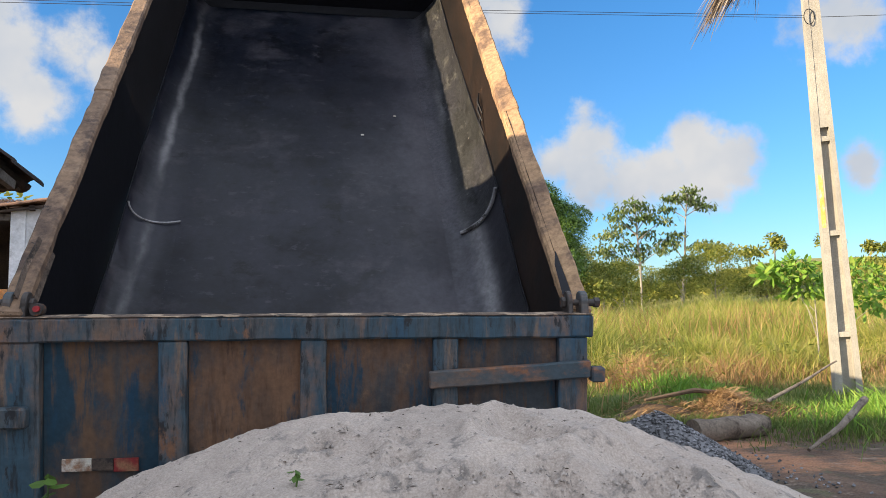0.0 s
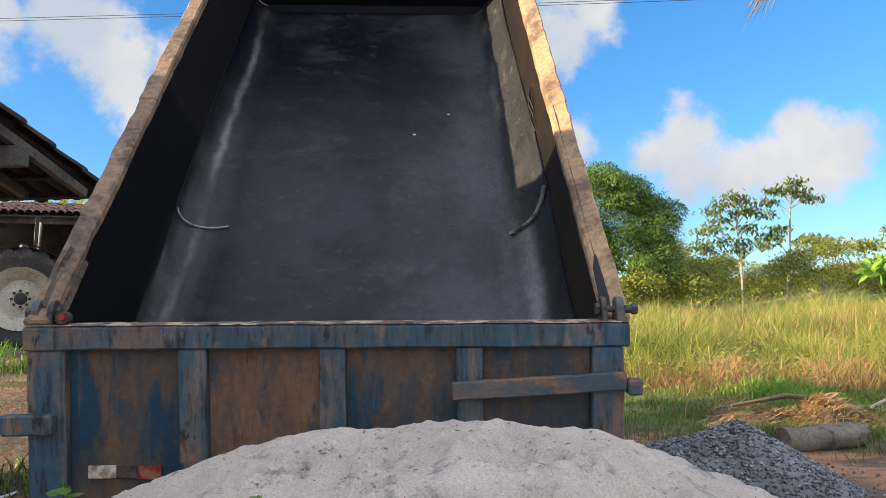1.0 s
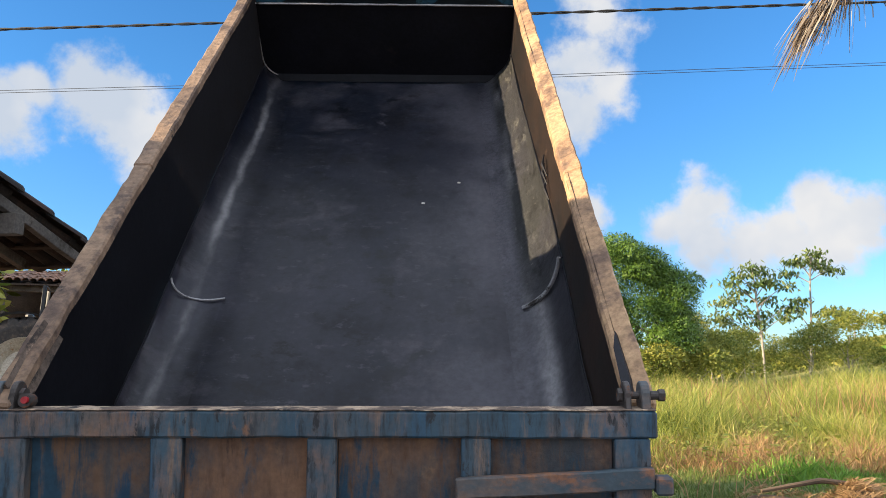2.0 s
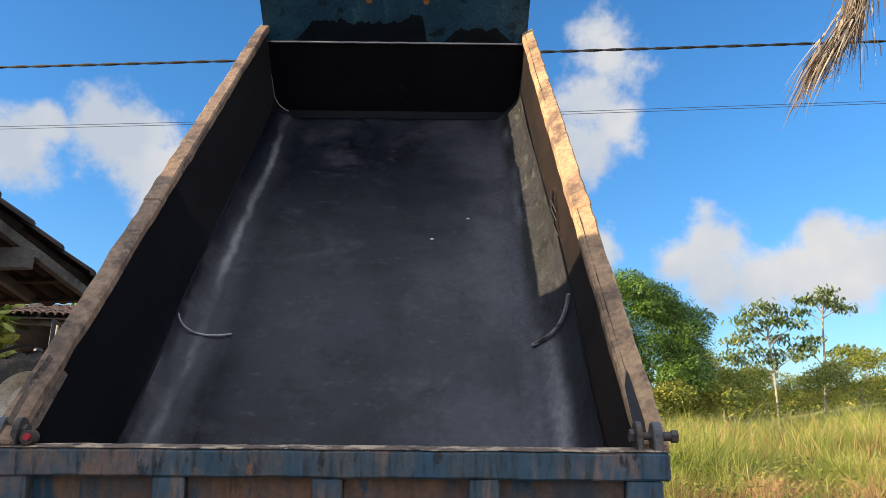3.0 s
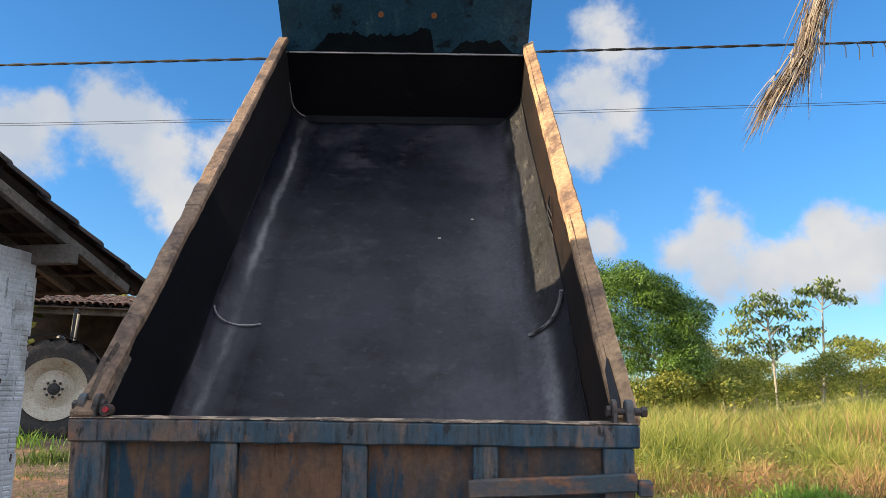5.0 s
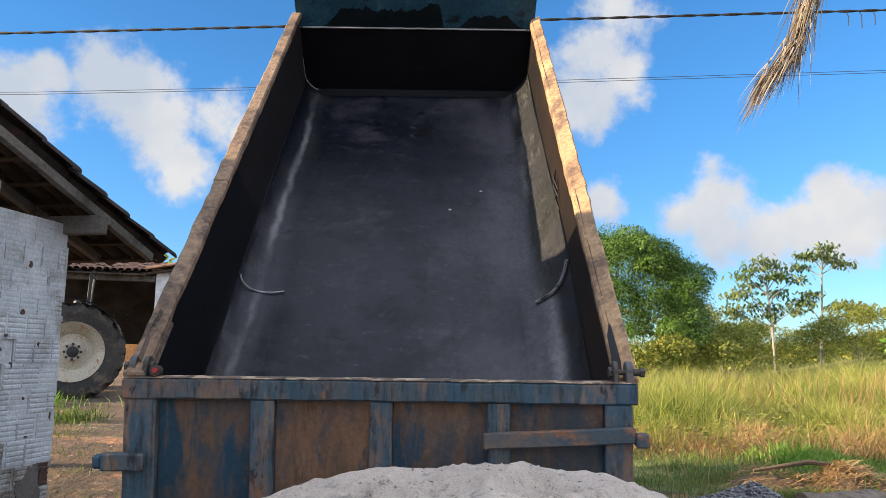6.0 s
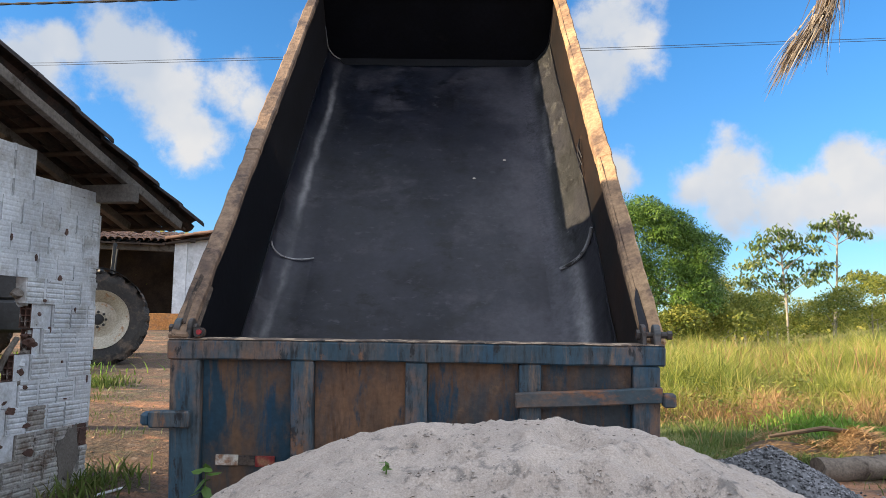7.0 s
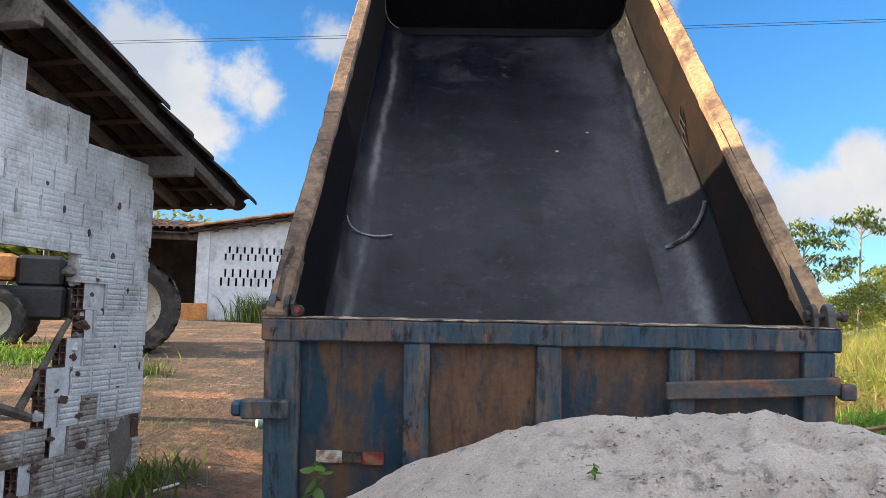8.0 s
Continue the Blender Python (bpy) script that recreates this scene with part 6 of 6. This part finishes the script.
    # leafier young tree beside the pole
    for x, y, z, lumps, sd in ((10.5, 15.5, 0.0, [((10.0, 15.5, 2.25), (0.5, 0.4, 0.35)), ((10.3, 15.6, 1.8), (0.5, 0.4, 0.4)), ((9.5, 15.5, 2.15), (0.4, 0.3, 0.22))], 71),
                               ((12.4), 17.0, 0.0, [((12.4, 17, 2.0), (0.8, 0.7, 0.6)), ((12.9, 17, 1.5), (0.7, 0.6, 0.5))], 72)):
        tree_of("young_tree", "young bright green broad-leaved tree in the grass", (x, y, z), (x - 0.1, y, 2.2), 0.022, lumps, 420, (0.16, 0.28), (0.07, 0.12), MAT_LUSH, sd, 4)
    # far trees on the hill and behind the yard
    for i, (x, y, w, h) in enumerate(((66, 125, 3.5, 4), (72, 126, 3.0, 3.4), (78, 128, 2.0, 5), (90, 130, 3.0, 5.5), (97, 128, 2.6, 3), (104, 130, 3.0, 3.4))):
        z = ground_z(x, y)
        lumps = [((x + rn.uniform(-0.5, 0.5) * w, y, z + h * rn.uniform(0.5, 0.8)), (w * 0.6, w * 0.6, h * 0.32)) for _ in range(3)]
        tree_of("hill_tree", "small tree on the far grassy hill", (x, y, z), (x, y, z + h * 0.6), 0.15, lumps, 380, (0.5, 0.9), (0.25, 0.45), MAT_SHRUB, 90 + i, 3)
    for i, (x, y, w, h) in enumerate(((-17, 36, 4.5, 5.5), (-24, 38, 5, 6), (-12, 40, 4, 5.0), (-30, 34, 5, 6), (-9.5, 31, 2.2, 3.5), (-13, 27, 2.5, 3.0), (-20, 28, 4, 4.0), (-15.5, 21, 3.0, 4.2), (-19, 23, 3.5, 4.6), (-13.0, 19, 2.0, 3.0))):
        z = ground_z(x, y)
        lumps = [((x + rn.uniform(-0.6, 0.6) * w, y + rn.uniform(-0.3, 0.3) * w, z + h * rn.uniform(0.35, 0.75)), (w * rn.uniform(0.45, 0.7), w * 0.5, h * rn.uniform(0.26, 0.4))) for _ in range(5)]
        tree_of("yard_tree", "leafy green tree behind the farm yard", (x, y, z), (x, y, z + h * 0.6), 0.2, lumps, 1600, (0.25, 0.5), (0.12, 0.24), MAT_SHRUB, 120 + i, 4)


build_meadow()
build_trees()


# ---- concrete pole and wires ----
def build_pole():
    pole = thing("utility_pole", "leaning pale concrete utility pole with recessed web", "pole")
    m = Matrix.Translation((9.0, 12.5, -0.2)) @ pose(0, 0, 0, 0, -3.6, 0) @ pose(0, 0, 0, 0, 0, -24)
    H = 9.2
    def hw(z):
        return 0.225 - 0.0135 * z
    def prism(name, f, mat, label="", z0=0.0, z1=H, steps=14):
        bm = bmesh.new()
        rings = []
        for z in np.linspace(z0, z1, steps):
            x0, x1, y0, y1 = f(z)
            rings.append([bm.verts.new((x, y, z)) for x, y in ((x0, y0), (x1, y0), (x1, y1), (x0, y1))])
        for a, c in zip(rings, rings[1:]):
            for k in range(4):
                bm.faces.new((a[k], a[(k + 1) % 4], c[(k + 1) % 4], c[k]))
        bm.faces.new(rings[0][::-1])
        bm.faces.new(rings[-1])
        bmesh.ops.recalc_face_normals(bm, faces=bm.faces)
        bmesh.ops.transform(bm, matrix=m, verts=bm.verts)
        return part(name, bm, mat, pole, label)
    prism("flange", lambda z: (-hw(z), -hw(z) * 0.42, -0.14, 0.14), MAT_CONCRETE)
    prism("flange", lambda z: (hw(z) * 0.52, hw(z), -0.14, 0.14), MAT_CONCRETE)
    prism("web", lambda z: (-hw(z) * 0.418, hw(z) * 0.518, -0.03, 0.03), MAT_CONCRETE)
    for z in (1.2, 3.0, 4.7):
        prism("stiffener", lambda q: (-hw(q) * 0.418, hw(q) * 0.518, -0.125, -0.032), MAT_CONCRETE, "", z, z + 0.09, 2)
    prism("solid_top", lambda z: (-hw(z) * 0.418, hw(z) * 0.518, -0.13, -0.032), MAT_CONCRETE, "", 4.95, H, 6)
    prism("paint_mark", lambda z: (-hw(z) - 0.003, -hw(z) * 0.6, -0.144, -0.141), MAT_YELLOW, "faded yellow painted mark", 3.15, 4.1, 5)
    tube("wire_coil", [(8.42 + 0.10 * math.cos(a), 12.36, 6.75 + 0.14 * math.sin(a)) for a in np.linspace(0, 11, 34)], 0.008, MAT_CABLE, pole, 5)
    def span(name, pts, r, label):
        ob = tube(name, pts, r, MAT_CABLE, None, 6)
        return tagged(ob, label, "cable")
    for dz, dy in ((0.0, 0.0), (-0.028, 0.04)):
        span("overhead_wire", [(-60, 12.5 + dy, 6.5 + dz), (-30, 12.5 + dy, 6.28 + dz), (-7.5, 12.5 + dy, 6.40 + dz), (0, 12.5 + dy, 6.56 + dz), (8.55, 12.5 + dy, 6.83 + dz)], 0.0045, "thin grey overhead wire tied to the pole")
    span("overhead_wire", [(8.6, 12.5, 6.8), (16, 9, 6.1), (24, 5, 5.6)], 0.005, "thin grey overhead wire tied to the pole")
    ob = thing("overhead_cable", "thick black twisted overhead cable", "cable")
    pts = [Vector((-60, 14, 8.3)), Vector((-30, 14, 7.95)), Vector((-8.7, 14, 8.22)), Vector((0, 14, 8.42)), Vector((8.6, 14, 8.65)), Vector((30, 14, 9.4)), Vector((60, 14, 10.6))]
    for ph in (0.0, math.pi):
        path = []
        for a, c in zip(pts, pts[1:]):
            n = int((c - a).length / 0.11)
            for k in range(n):
                p = a.lerp(c, k / n)
                t = p.x * 7 + ph
                path.append(p + Vector((0, 0.016 * math.cos(t), 0.016 * math.sin(t))))
        tube("strand", path, 0.016, MAT_CABLE, ob, 5)
    for k in range(9):
        x = 7.9 + 0.26 * k
        z = 8.65 + 0.033 * (x - 8.6)
        tube("cable_tie", [(x, 14, z), (x + 0.04, 14, z - 0.10), (x + 0.03, 14, z - 0.30 - 0.06 * (k % 2))], 0.010, MAT_CABLE, ob, 5)


build_pole()


# ---- coconut palm outside the yard, one dead frond hanging into view ----
def build_palm():
    palm = thing("coconut_palm", "coconut palm with a dead straw-coloured hanging frond", "palm")
    tube("trunk", [(5.9, 1.2, -0.2), (5.8, 1.25, 2.2), (5.6, 1.4, 4.6), (5.5, 1.5, 6.4)], [0.2, 0.15, 0.13, 0.12], MAT_BARK, palm, 10)
    pts = [Vector(p) for p in ((5.5, 1.5, 6.45), (4.3, 2.2, 6.1), (3.13, 2.86, 4.95), (2.46, 3.36, 4.23), (2.21, 3.42, 3.66), (2.10, 3.42, 3.34), (1.93, 3.42, 3.12))]
    tube("rachis", pts, [0.05, 0.04, 0.028, 0.02, 0.012, 0.007, 0.003], MAT_STRAW, palm, 6)
    r = random.Random(2)
    v, f = [], []
    def strip(path, w, side):
        n0 = len(v)
        for i, p in enumerate(path):
            k = w * (1 - 0.85 * i / (len(path) - 1))
            v.append(tuple(p - side * k))
            v.append(tuple(p + side * k))
        for i in range(len(path) - 1):
            a = n0 + 2 * i
            f.append((a, a + 1, a + 3, a + 2))
    for k in range(680):
        t = r.random() ** 0.75 * 4.0 + 1.9
        i = min(int(t), len(pts) - 2)
        s = pts[i].lerp(pts[i + 1], t - i)
        d = (pts[i + 1] - pts[i]).normalized()
        ln = r.uniform(0.22, 0.5) * (1.0 if t < 4.6 else 0.6)
        spread = Vector((r.gauss(0, 0.10), r.gauss(0, 0.14), r.gauss(0, 0.07)))
        q = s + Vector((r.gauss(0, 0.025), r.gauss(0, 0.03), r.gauss(0, 0.025)))
        path = [q]
        for j in range(1, 5):
            g = Vector((0, 0, -0.10 * j))
            q = q + (d + spread + g).normalized() * (ln / 4)
            path.append(q.copy())
        strip(path, r.uniform(0.0025, 0.0065), Vector((r.gauss(0, 1), r.gauss(0, 1), r.gauss(0, 1))).normalized())
    mesh_of("dead_frond", v, f, MAT_FROND, palm, "dry grey-tan drooping leaflets")
    v.clear()
    f.clear()
    for c in range(9):
        a = c * math.tau / 9 + 3.6
        if 1.5 < a % math.tau < 3.3:
            continue
        base = Vector((5.5, 1.5, 6.4))
        for k in range(60):
            t = k / 60
            p = base + Vector((math.cos(a) * 2.8 * t, math.sin(a) * 2.8 * t, 0.9 * t - 1.5 * t * t))
            for sg in (-1, 1):
                sd = Vector((-math.sin(a), math.cos(a), 0)) * sg
                q = p + (sd * 0.5 + Vector((math.cos(a), math.sin(a), -0.8)) * 0.3) * (1.1 - t * 0.7)
                strip([p, p.lerp(q, 0.5) + Vector((0, 0, 0.05)), q], 0.02, Vector((math.cos(a), math.sin(a), 0)))
    mesh_of("fronds", v, f, MAT_MANGO, palm, "green arching fronds")


build_palm()


# ---- gravel, logs, straw and litter ----
def build_clutter():
    rn = random.Random(6)
    def heap(x, y):
        r = math.hypot((x - 3.1) / (1.05 if x > 3.1 else 1.9), (y - 7.0) / 0.95)
        return 0.66 * (1 - r) - 0.02 + 0.035 * noise.noise((x * 2, y * 2, 9)) - 0.04 * max(0, 1 - r) ** 3
    n = 60
    xs, ys = np.linspace(1.4, 4.6, n), np.linspace(6.0, 8.1, n)
    verts = [(x, y, max(heap(x, y), ground_z(x, y) - 0.04)) for y in ys for x in xs]
    faces = [(j * n + i, j * n + i + 1, (j + 1) * n + i + 1, (j + 1) * n + i) for j in range(n - 1) for i in range(n - 1) if max(heap(xs[i], ys[j]), heap(xs[i + 1], ys[j + 1])) > -0.03]
    g = thing("gravel_mound", "small mound of grey crushed stone beside the sand", "gravel")
    mesh_of("mound", verts, faces, MAT_GRAVEL, g, smooth=True)
    v, f = [], []
    for _ in range(9000):
        x, y = rn.uniform(1.7, 4.6), rn.uniform(6.05, 8.1)
        z = heap(x, y)
        if z < ground_z(x, y) - 0.01 and rn.random() > 0.04:
            continue
        s = rn.uniform(0.008, 0.022)
        z = max(z, ground_z(x, y)) + 0.5 * s
        n0 = len(v)
        for dx, dy, dz in ((1, 0, 0), (-1, 0, 0), (0, 1, 0), (0, -1, 0), (0, 0, 1), (0, 0, -1)):
            v.append((x + (dx + rn.uniform(-0.4, 0.4)) * s, y + (dy + rn.uniform(-0.4, 0.4)) * s, z + (dz * 0.8 + rn.uniform(-0.3, 0.3)) * s))
        f += [(n0 + a, n0 + b, n0 + c) for a, b, c in ((0, 2, 4), (2, 1, 4), (1, 3, 4), (3, 0, 4), (2, 0, 5), (1, 2, 5), (3, 1, 5), (0, 3, 5))]
    tagged(mesh_of("stone_cover", v, f, MAT_GRAVEL, g), kind="stuff")

    def log(name, pts, radii, mat, label, cat="log", sides=14):
        bm = bmesh.new()
        P = [Vector(p) for p in pts]
        path, rr = [], []
        for i in range(len(P) - 1):
            for k in range(7):
                path.append(P[i].lerp(P[i + 1], k / 7))
                rr.append(radii[i] + (radii[i + 1] - radii[i]) * k / 7)
        path.append(P[-1])
        rr.append(radii[-1])
        add_tube(bm, path, rr, sides)
        for w in bm.verts:
            w.co += noise.noise_vector(w.co * 5) * rr[0] * 0.22
        bmesh.ops.recalc_face_normals(bm, faces=bm.faces)
        return tagged(part(name, bm, mat, None, "", True), label, cat)
    log("log", [(4.27, 8.7, 0.09), (4.8, 8.8, 0.11), (5.3, 8.9, 0.13)], [0.145, 0.14, 0.125], MAT_LOG, "bare grey cut log lying on the dirt")
    log("log", [(6.6, 8.1, 0.08), (7.4, 8.2, 0.12), (8.2, 8.0, 0.1)], [0.12, 0.14, 0.12], MAT_DEBRIS, "dark rotten log half hidden by weeds")
    log("branch", [(5.05, 7.65, 0.06), (5.7, 8.05, 0.22), (6.35, 8.5, 0.46)], [0.02, 0.035, 0.045], MAT_LOG, "pale barkless branch propped on the ground", "branch", 8)
    log("branch", [(4.2, 10.0, 0.30), (5.0, 10.15, 0.40), (5.75, 10.3, 0.30)], [0.02, 0.035, 0.03], MAT_DEBRIS, "dry branch lying over the straw", "branch", 8)
    log("branch", [(6.1, 10.2, 0.22), (6.8, 10.5, 0.42), (7.6, 10.8, 0.72)], [0.03, 0.025, 0.012], MAT_LOG, "thin dry branch leaning over the straw", "branch", 8)
    log("branch", [(-3.147, 4.603, 0.97), (-3.10, 4.79, 1.27), (-3.055, 4.967, 1.56)], [0.028, 0.024, 0.02], MAT_TIMBER, "weathered stick propped in the hole of the wall", "branch", 8)
    log("plank", [(-3.16, 4.2, 1.12), (-3.10, 4.66, 0.945)], [0.035, 0.032], MAT_TIMBER, "short weathered board lying in the hole", "plank", 6)
    # heap of uprooted stalks and straw
    st = thing("straw_pile", "pile of dry tan straw and roots in the grass", "straw")
    def pile(x, y):
        return 0.36 * math.exp(-((x - 5.42) / 0.36) ** 2 - ((y - 10.1) / 0.36) ** 2) + 0.27 * math.exp(-((x - 4.4) / 0.55) ** 4 - ((y - 10.15) / 0.22) ** 2) + 0.12 * math.exp(-((x - 6.2) / 0.6) ** 2 - ((y - 10.3) / 0.3) ** 2) + 0.05 * noise.noise((x * 3, y * 3, 2))
    n = 40
    xs, ys = np.linspace(3.7, 7.3, n), np.linspace(9.2, 11.1, n)
    verts = [(x, y, ground_z(x, y) - 0.04 + pile(x, y)) for y in ys for x in xs]
    faces = [(j * n + i, j * n + i + 1, (j + 1) * n + i + 1, (j + 1) * n + i) for j in range(n - 1) for i in range(n - 1)]
    mesh_of("root_mass", verts, faces, MAT_DEBRIS, st, "dark tangled roots", True)
    v, f = [], []
    for _ in range(1700):
        x, y = rn.gauss(*((5.42, 0.27) if rn.random() < 0.62 else (4.5, 0.42) if rn.random() < 0.6 else (6.2, 0.45))), rn.gauss(10.13, 0.2)
        z = ground_z(x, y) + pile(x, y) + rn.uniform(-0.02, 0.07)
        a, ln = rn.gauss(0.15, 0.5) + (math.pi if rn.random() < 0.5 else 0), rn.uniform(0.08, 0.30)
        d = Vector((math.cos(a), math.sin(a) * 0.7, rn.gauss(-0.05, 0.25)))
        s = Vector((-d.y, d.x, 0.5)).normalized() * rn.uniform(0.002, 0.006)
        p = Vector((x, y, z))
        q = p + d * ln * 0.5 + Vector((0, 0, 0.03))
        e = p + d * ln - Vector((0, 0, 0.05))
        n0 = len(v)
        v += [tuple(p - s), tuple(p + s), tuple(q + s), tuple(q - s), tuple(e)]
        f += [(n0, n0 + 1, n0 + 2, n0 + 3), (n0 + 3, n0 + 2, n0 + 4)]
    tagged(mesh_of("straw", v, f, MAT_STRAW, st), kind="stuff")
    # dry arching stalks by the tailgate corner
    for _ in range(13):
        x, y, dx, h = rn.uniform(3.3, 4.7), rn.uniform(10.3, 11.6), rn.choice((-1, 1)) * rn.uniform(0.25, 0.7), rn.uniform(0.35, 0.85)
        z = ground_z(x, y) - 0.01
        path = [(x + dx * t * t, y + 0.1 * t, z + h * (1.9 * t - 1.15 * t * t)) for t in np.linspace(0, 1, 9)]
        tagged(tube("dry_stalk", path, [0.008 - 0.0007 * k for k in range(9)], MAT_STRAW, None, 5), "dry arching straw-coloured stalk", "stalk", "dry stalks")

    # sprouts
    def sprout(x, y, z0, h, leaf, n, label, seed):
        t = thing("seedling", label, "plant")
        r = random.Random(seed)
        tube("stem", [(x, y, z0 - 0.02), (x + 0.005, y, z0 + h * 0.5), (x, y, z0 + h)], [0.003, 0.0025, 0.002], MAT_SPROUT, t, 5)
        cen, dr, nn = [], [], []
        for k in range(n):
            a = k * 2.4 + r.uniform(-0.3, 0.3)
            cen.append((x, y, z0 + h * (0.35 + 0.65 * (k + 1) / n)))
            dr.append((math.cos(a), math.sin(a), r.uniform(-0.8, 0.2)))
            nn.append((r.gauss(0, 0.3), r.gauss(0, 0.3), 1))
        leaf_cloud("leaves", cen, dr, nn, (leaf * 0.8, leaf), (leaf * 0.5, leaf * 0.6), MAT_SPROUT, t, "", seed)
    sprout(0.03, 2.05, mound(0.03, 2.05), 0.04, 0.028, 6, "tiny green seedling growing in the sand", 1)
    sprout(-0.90, 3.0, mound(-0.90, 3.0), 0.30, 0.085, 12, "broad-leaved green weed beside the tailgate", 2)
    sprout(-0.98, 3.04, mound(-0.98, 3.04), 0.22, 0.08, 8, "broad-leaved green weed beside the tailgate", 3)
    # twigs and leaf bits on the sand, thickest round the pits
    def on_sand(n, gather, spread, y0, y1):
        spots = []
        for _ in range(n):
            x, y = rn.gauss(0.5, 0.72), rn.uniform(y0, y1)
            if rn.random() < gather:
                hx, hy, hr, _ = PITS[rn.randrange(len(PITS))]
                x, y = hx + rn.gauss(0, hr * spread), hy + rn.gauss(0, hr * spread)
            spots.append((x, y))
        dz = pitted([p[0] for p in spots], [p[1] for p in spots])
        return [Vector((x, y, mound(x, y) + d)) for (x, y), d in zip(spots, dz)]
    v, f = [], []
    for p in on_sand(420, 0.6, 1.0, 1.2, 2.9):
        a, ln, w = rn.uniform(0, math.tau), 0.004 + 0.03 * rn.random() ** 3, rn.uniform(0.0008, 0.0022)
        p = p + Vector((0, 0, 0.003))
        d, s = Vector((math.cos(a), math.sin(a), rn.uniform(-0.1, 0.3))) * ln, Vector((-math.sin(a), math.cos(a), 0)) * w
        n0 = len(v)
        v += [tuple(p - s), tuple(p + s), tuple(p + d + s), tuple(p + d - s), tuple(p + d * 0.5 + Vector((0, 0, w * 1.5)))]
        f += [(n0, n0 + 1, n0 + 4), (n0 + 1, n0 + 2, n0 + 4), (n0 + 2, n0 + 3, n0 + 4), (n0 + 3, n0, n0 + 4)]
    tagged(mesh_of("twig_litter", v, f, MAT_DEBRIS), "dark twig and leaf bits on the sand", "litter", kind="stuff")
    # crumbs of damp sand
    v, f = [], []
    for p in on_sand(6500, 0.75, 0.8, 1.3, 2.6):
        s = 0.0016 + 0.007 * rn.random() ** 4
        n0 = len(v)
        for dx, dy, dz in ((1, 0, 0), (-1, 0, 0), (0, 1, 0), (0, -1, 0), (0, 0, 1)):
            v.append((p.x + (dx + rn.uniform(-0.4, 0.4)) * s, p.y + (dy + rn.uniform(-0.4, 0.4)) * s, p.z + dz * 0.9 * s))
        f += [(n0 + a, n0 + b, n0 + c) for a, b, c in ((0, 2, 4), (2, 1, 4), (1, 3, 4), (3, 0, 4))]
    tagged(mesh_of("sand_crumbs", v, f, MAT_CRUMB), "small crumbs of damp sand on the mound", "sand", kind="stuff")
    # litter in the yard
    x, y = -2.58, 7.7
    bm = bmesh.new()
    lathe(bm, [(0.0, 0.0), (0.045, 0.0), (0.05, 0.02), (0.05, 0.14), (0.03, 0.19), (0.016, 0.21), (0.016, 0.24), (0.0, 0.24)], 14)
    bmesh.ops.transform(bm, matrix=Matrix.Translation((x, y, ground_z(x, y) + 0.05)) @ pose(0, 0, 0, 0, 90, 35), verts=bm.verts)
    tagged(part("plastic_bottle", bm, MAT_BOTTLE, None, "", True), "crushed pale green plastic bottle on the dirt", "bottle")
    log("stick", [(-2.62, 5.35, ground_z(-2.62, 5.35) + 0.015), (-2.50, 5.6, ground_z(-2.5, 5.6) + 0.02)], [0.012, 0.010], MAT_PLASTER, "short pale stick on the dirt", "stick", 6)
    v, f = [], []
    for _ in range(1100):
        x, y = rn.uniform(-9, -1.3), 5.0 + 15 * rn.random() ** 1.6
        s = 0.005 + 0.02 * rn.random() ** 3
        z = ground_z(x, y)
        n0 = len(v)
        for dx, dy, dz in ((1, 0, 0), (-1, 0, 0), (0, 1, 0), (0, -1, 0), (0, 0, 1)):
            v.append((x + (dx + rn.uniform(-0.4, 0.4)) * s, y + (dy + rn.uniform(-0.4, 0.4)) * s, z + dz * 0.6 * s))
        f += [(n0 + a, n0 + b, n0 + c) for a, b, c in ((0, 2, 4), (2, 1, 4), (1, 3, 4), (3, 0, 4))]
    tagged(mesh_of("yard_stones", v, f, MAT_SOIL), "small stones and chips scattered over the dirt", "stones", kind="stuff")


build_clutter()
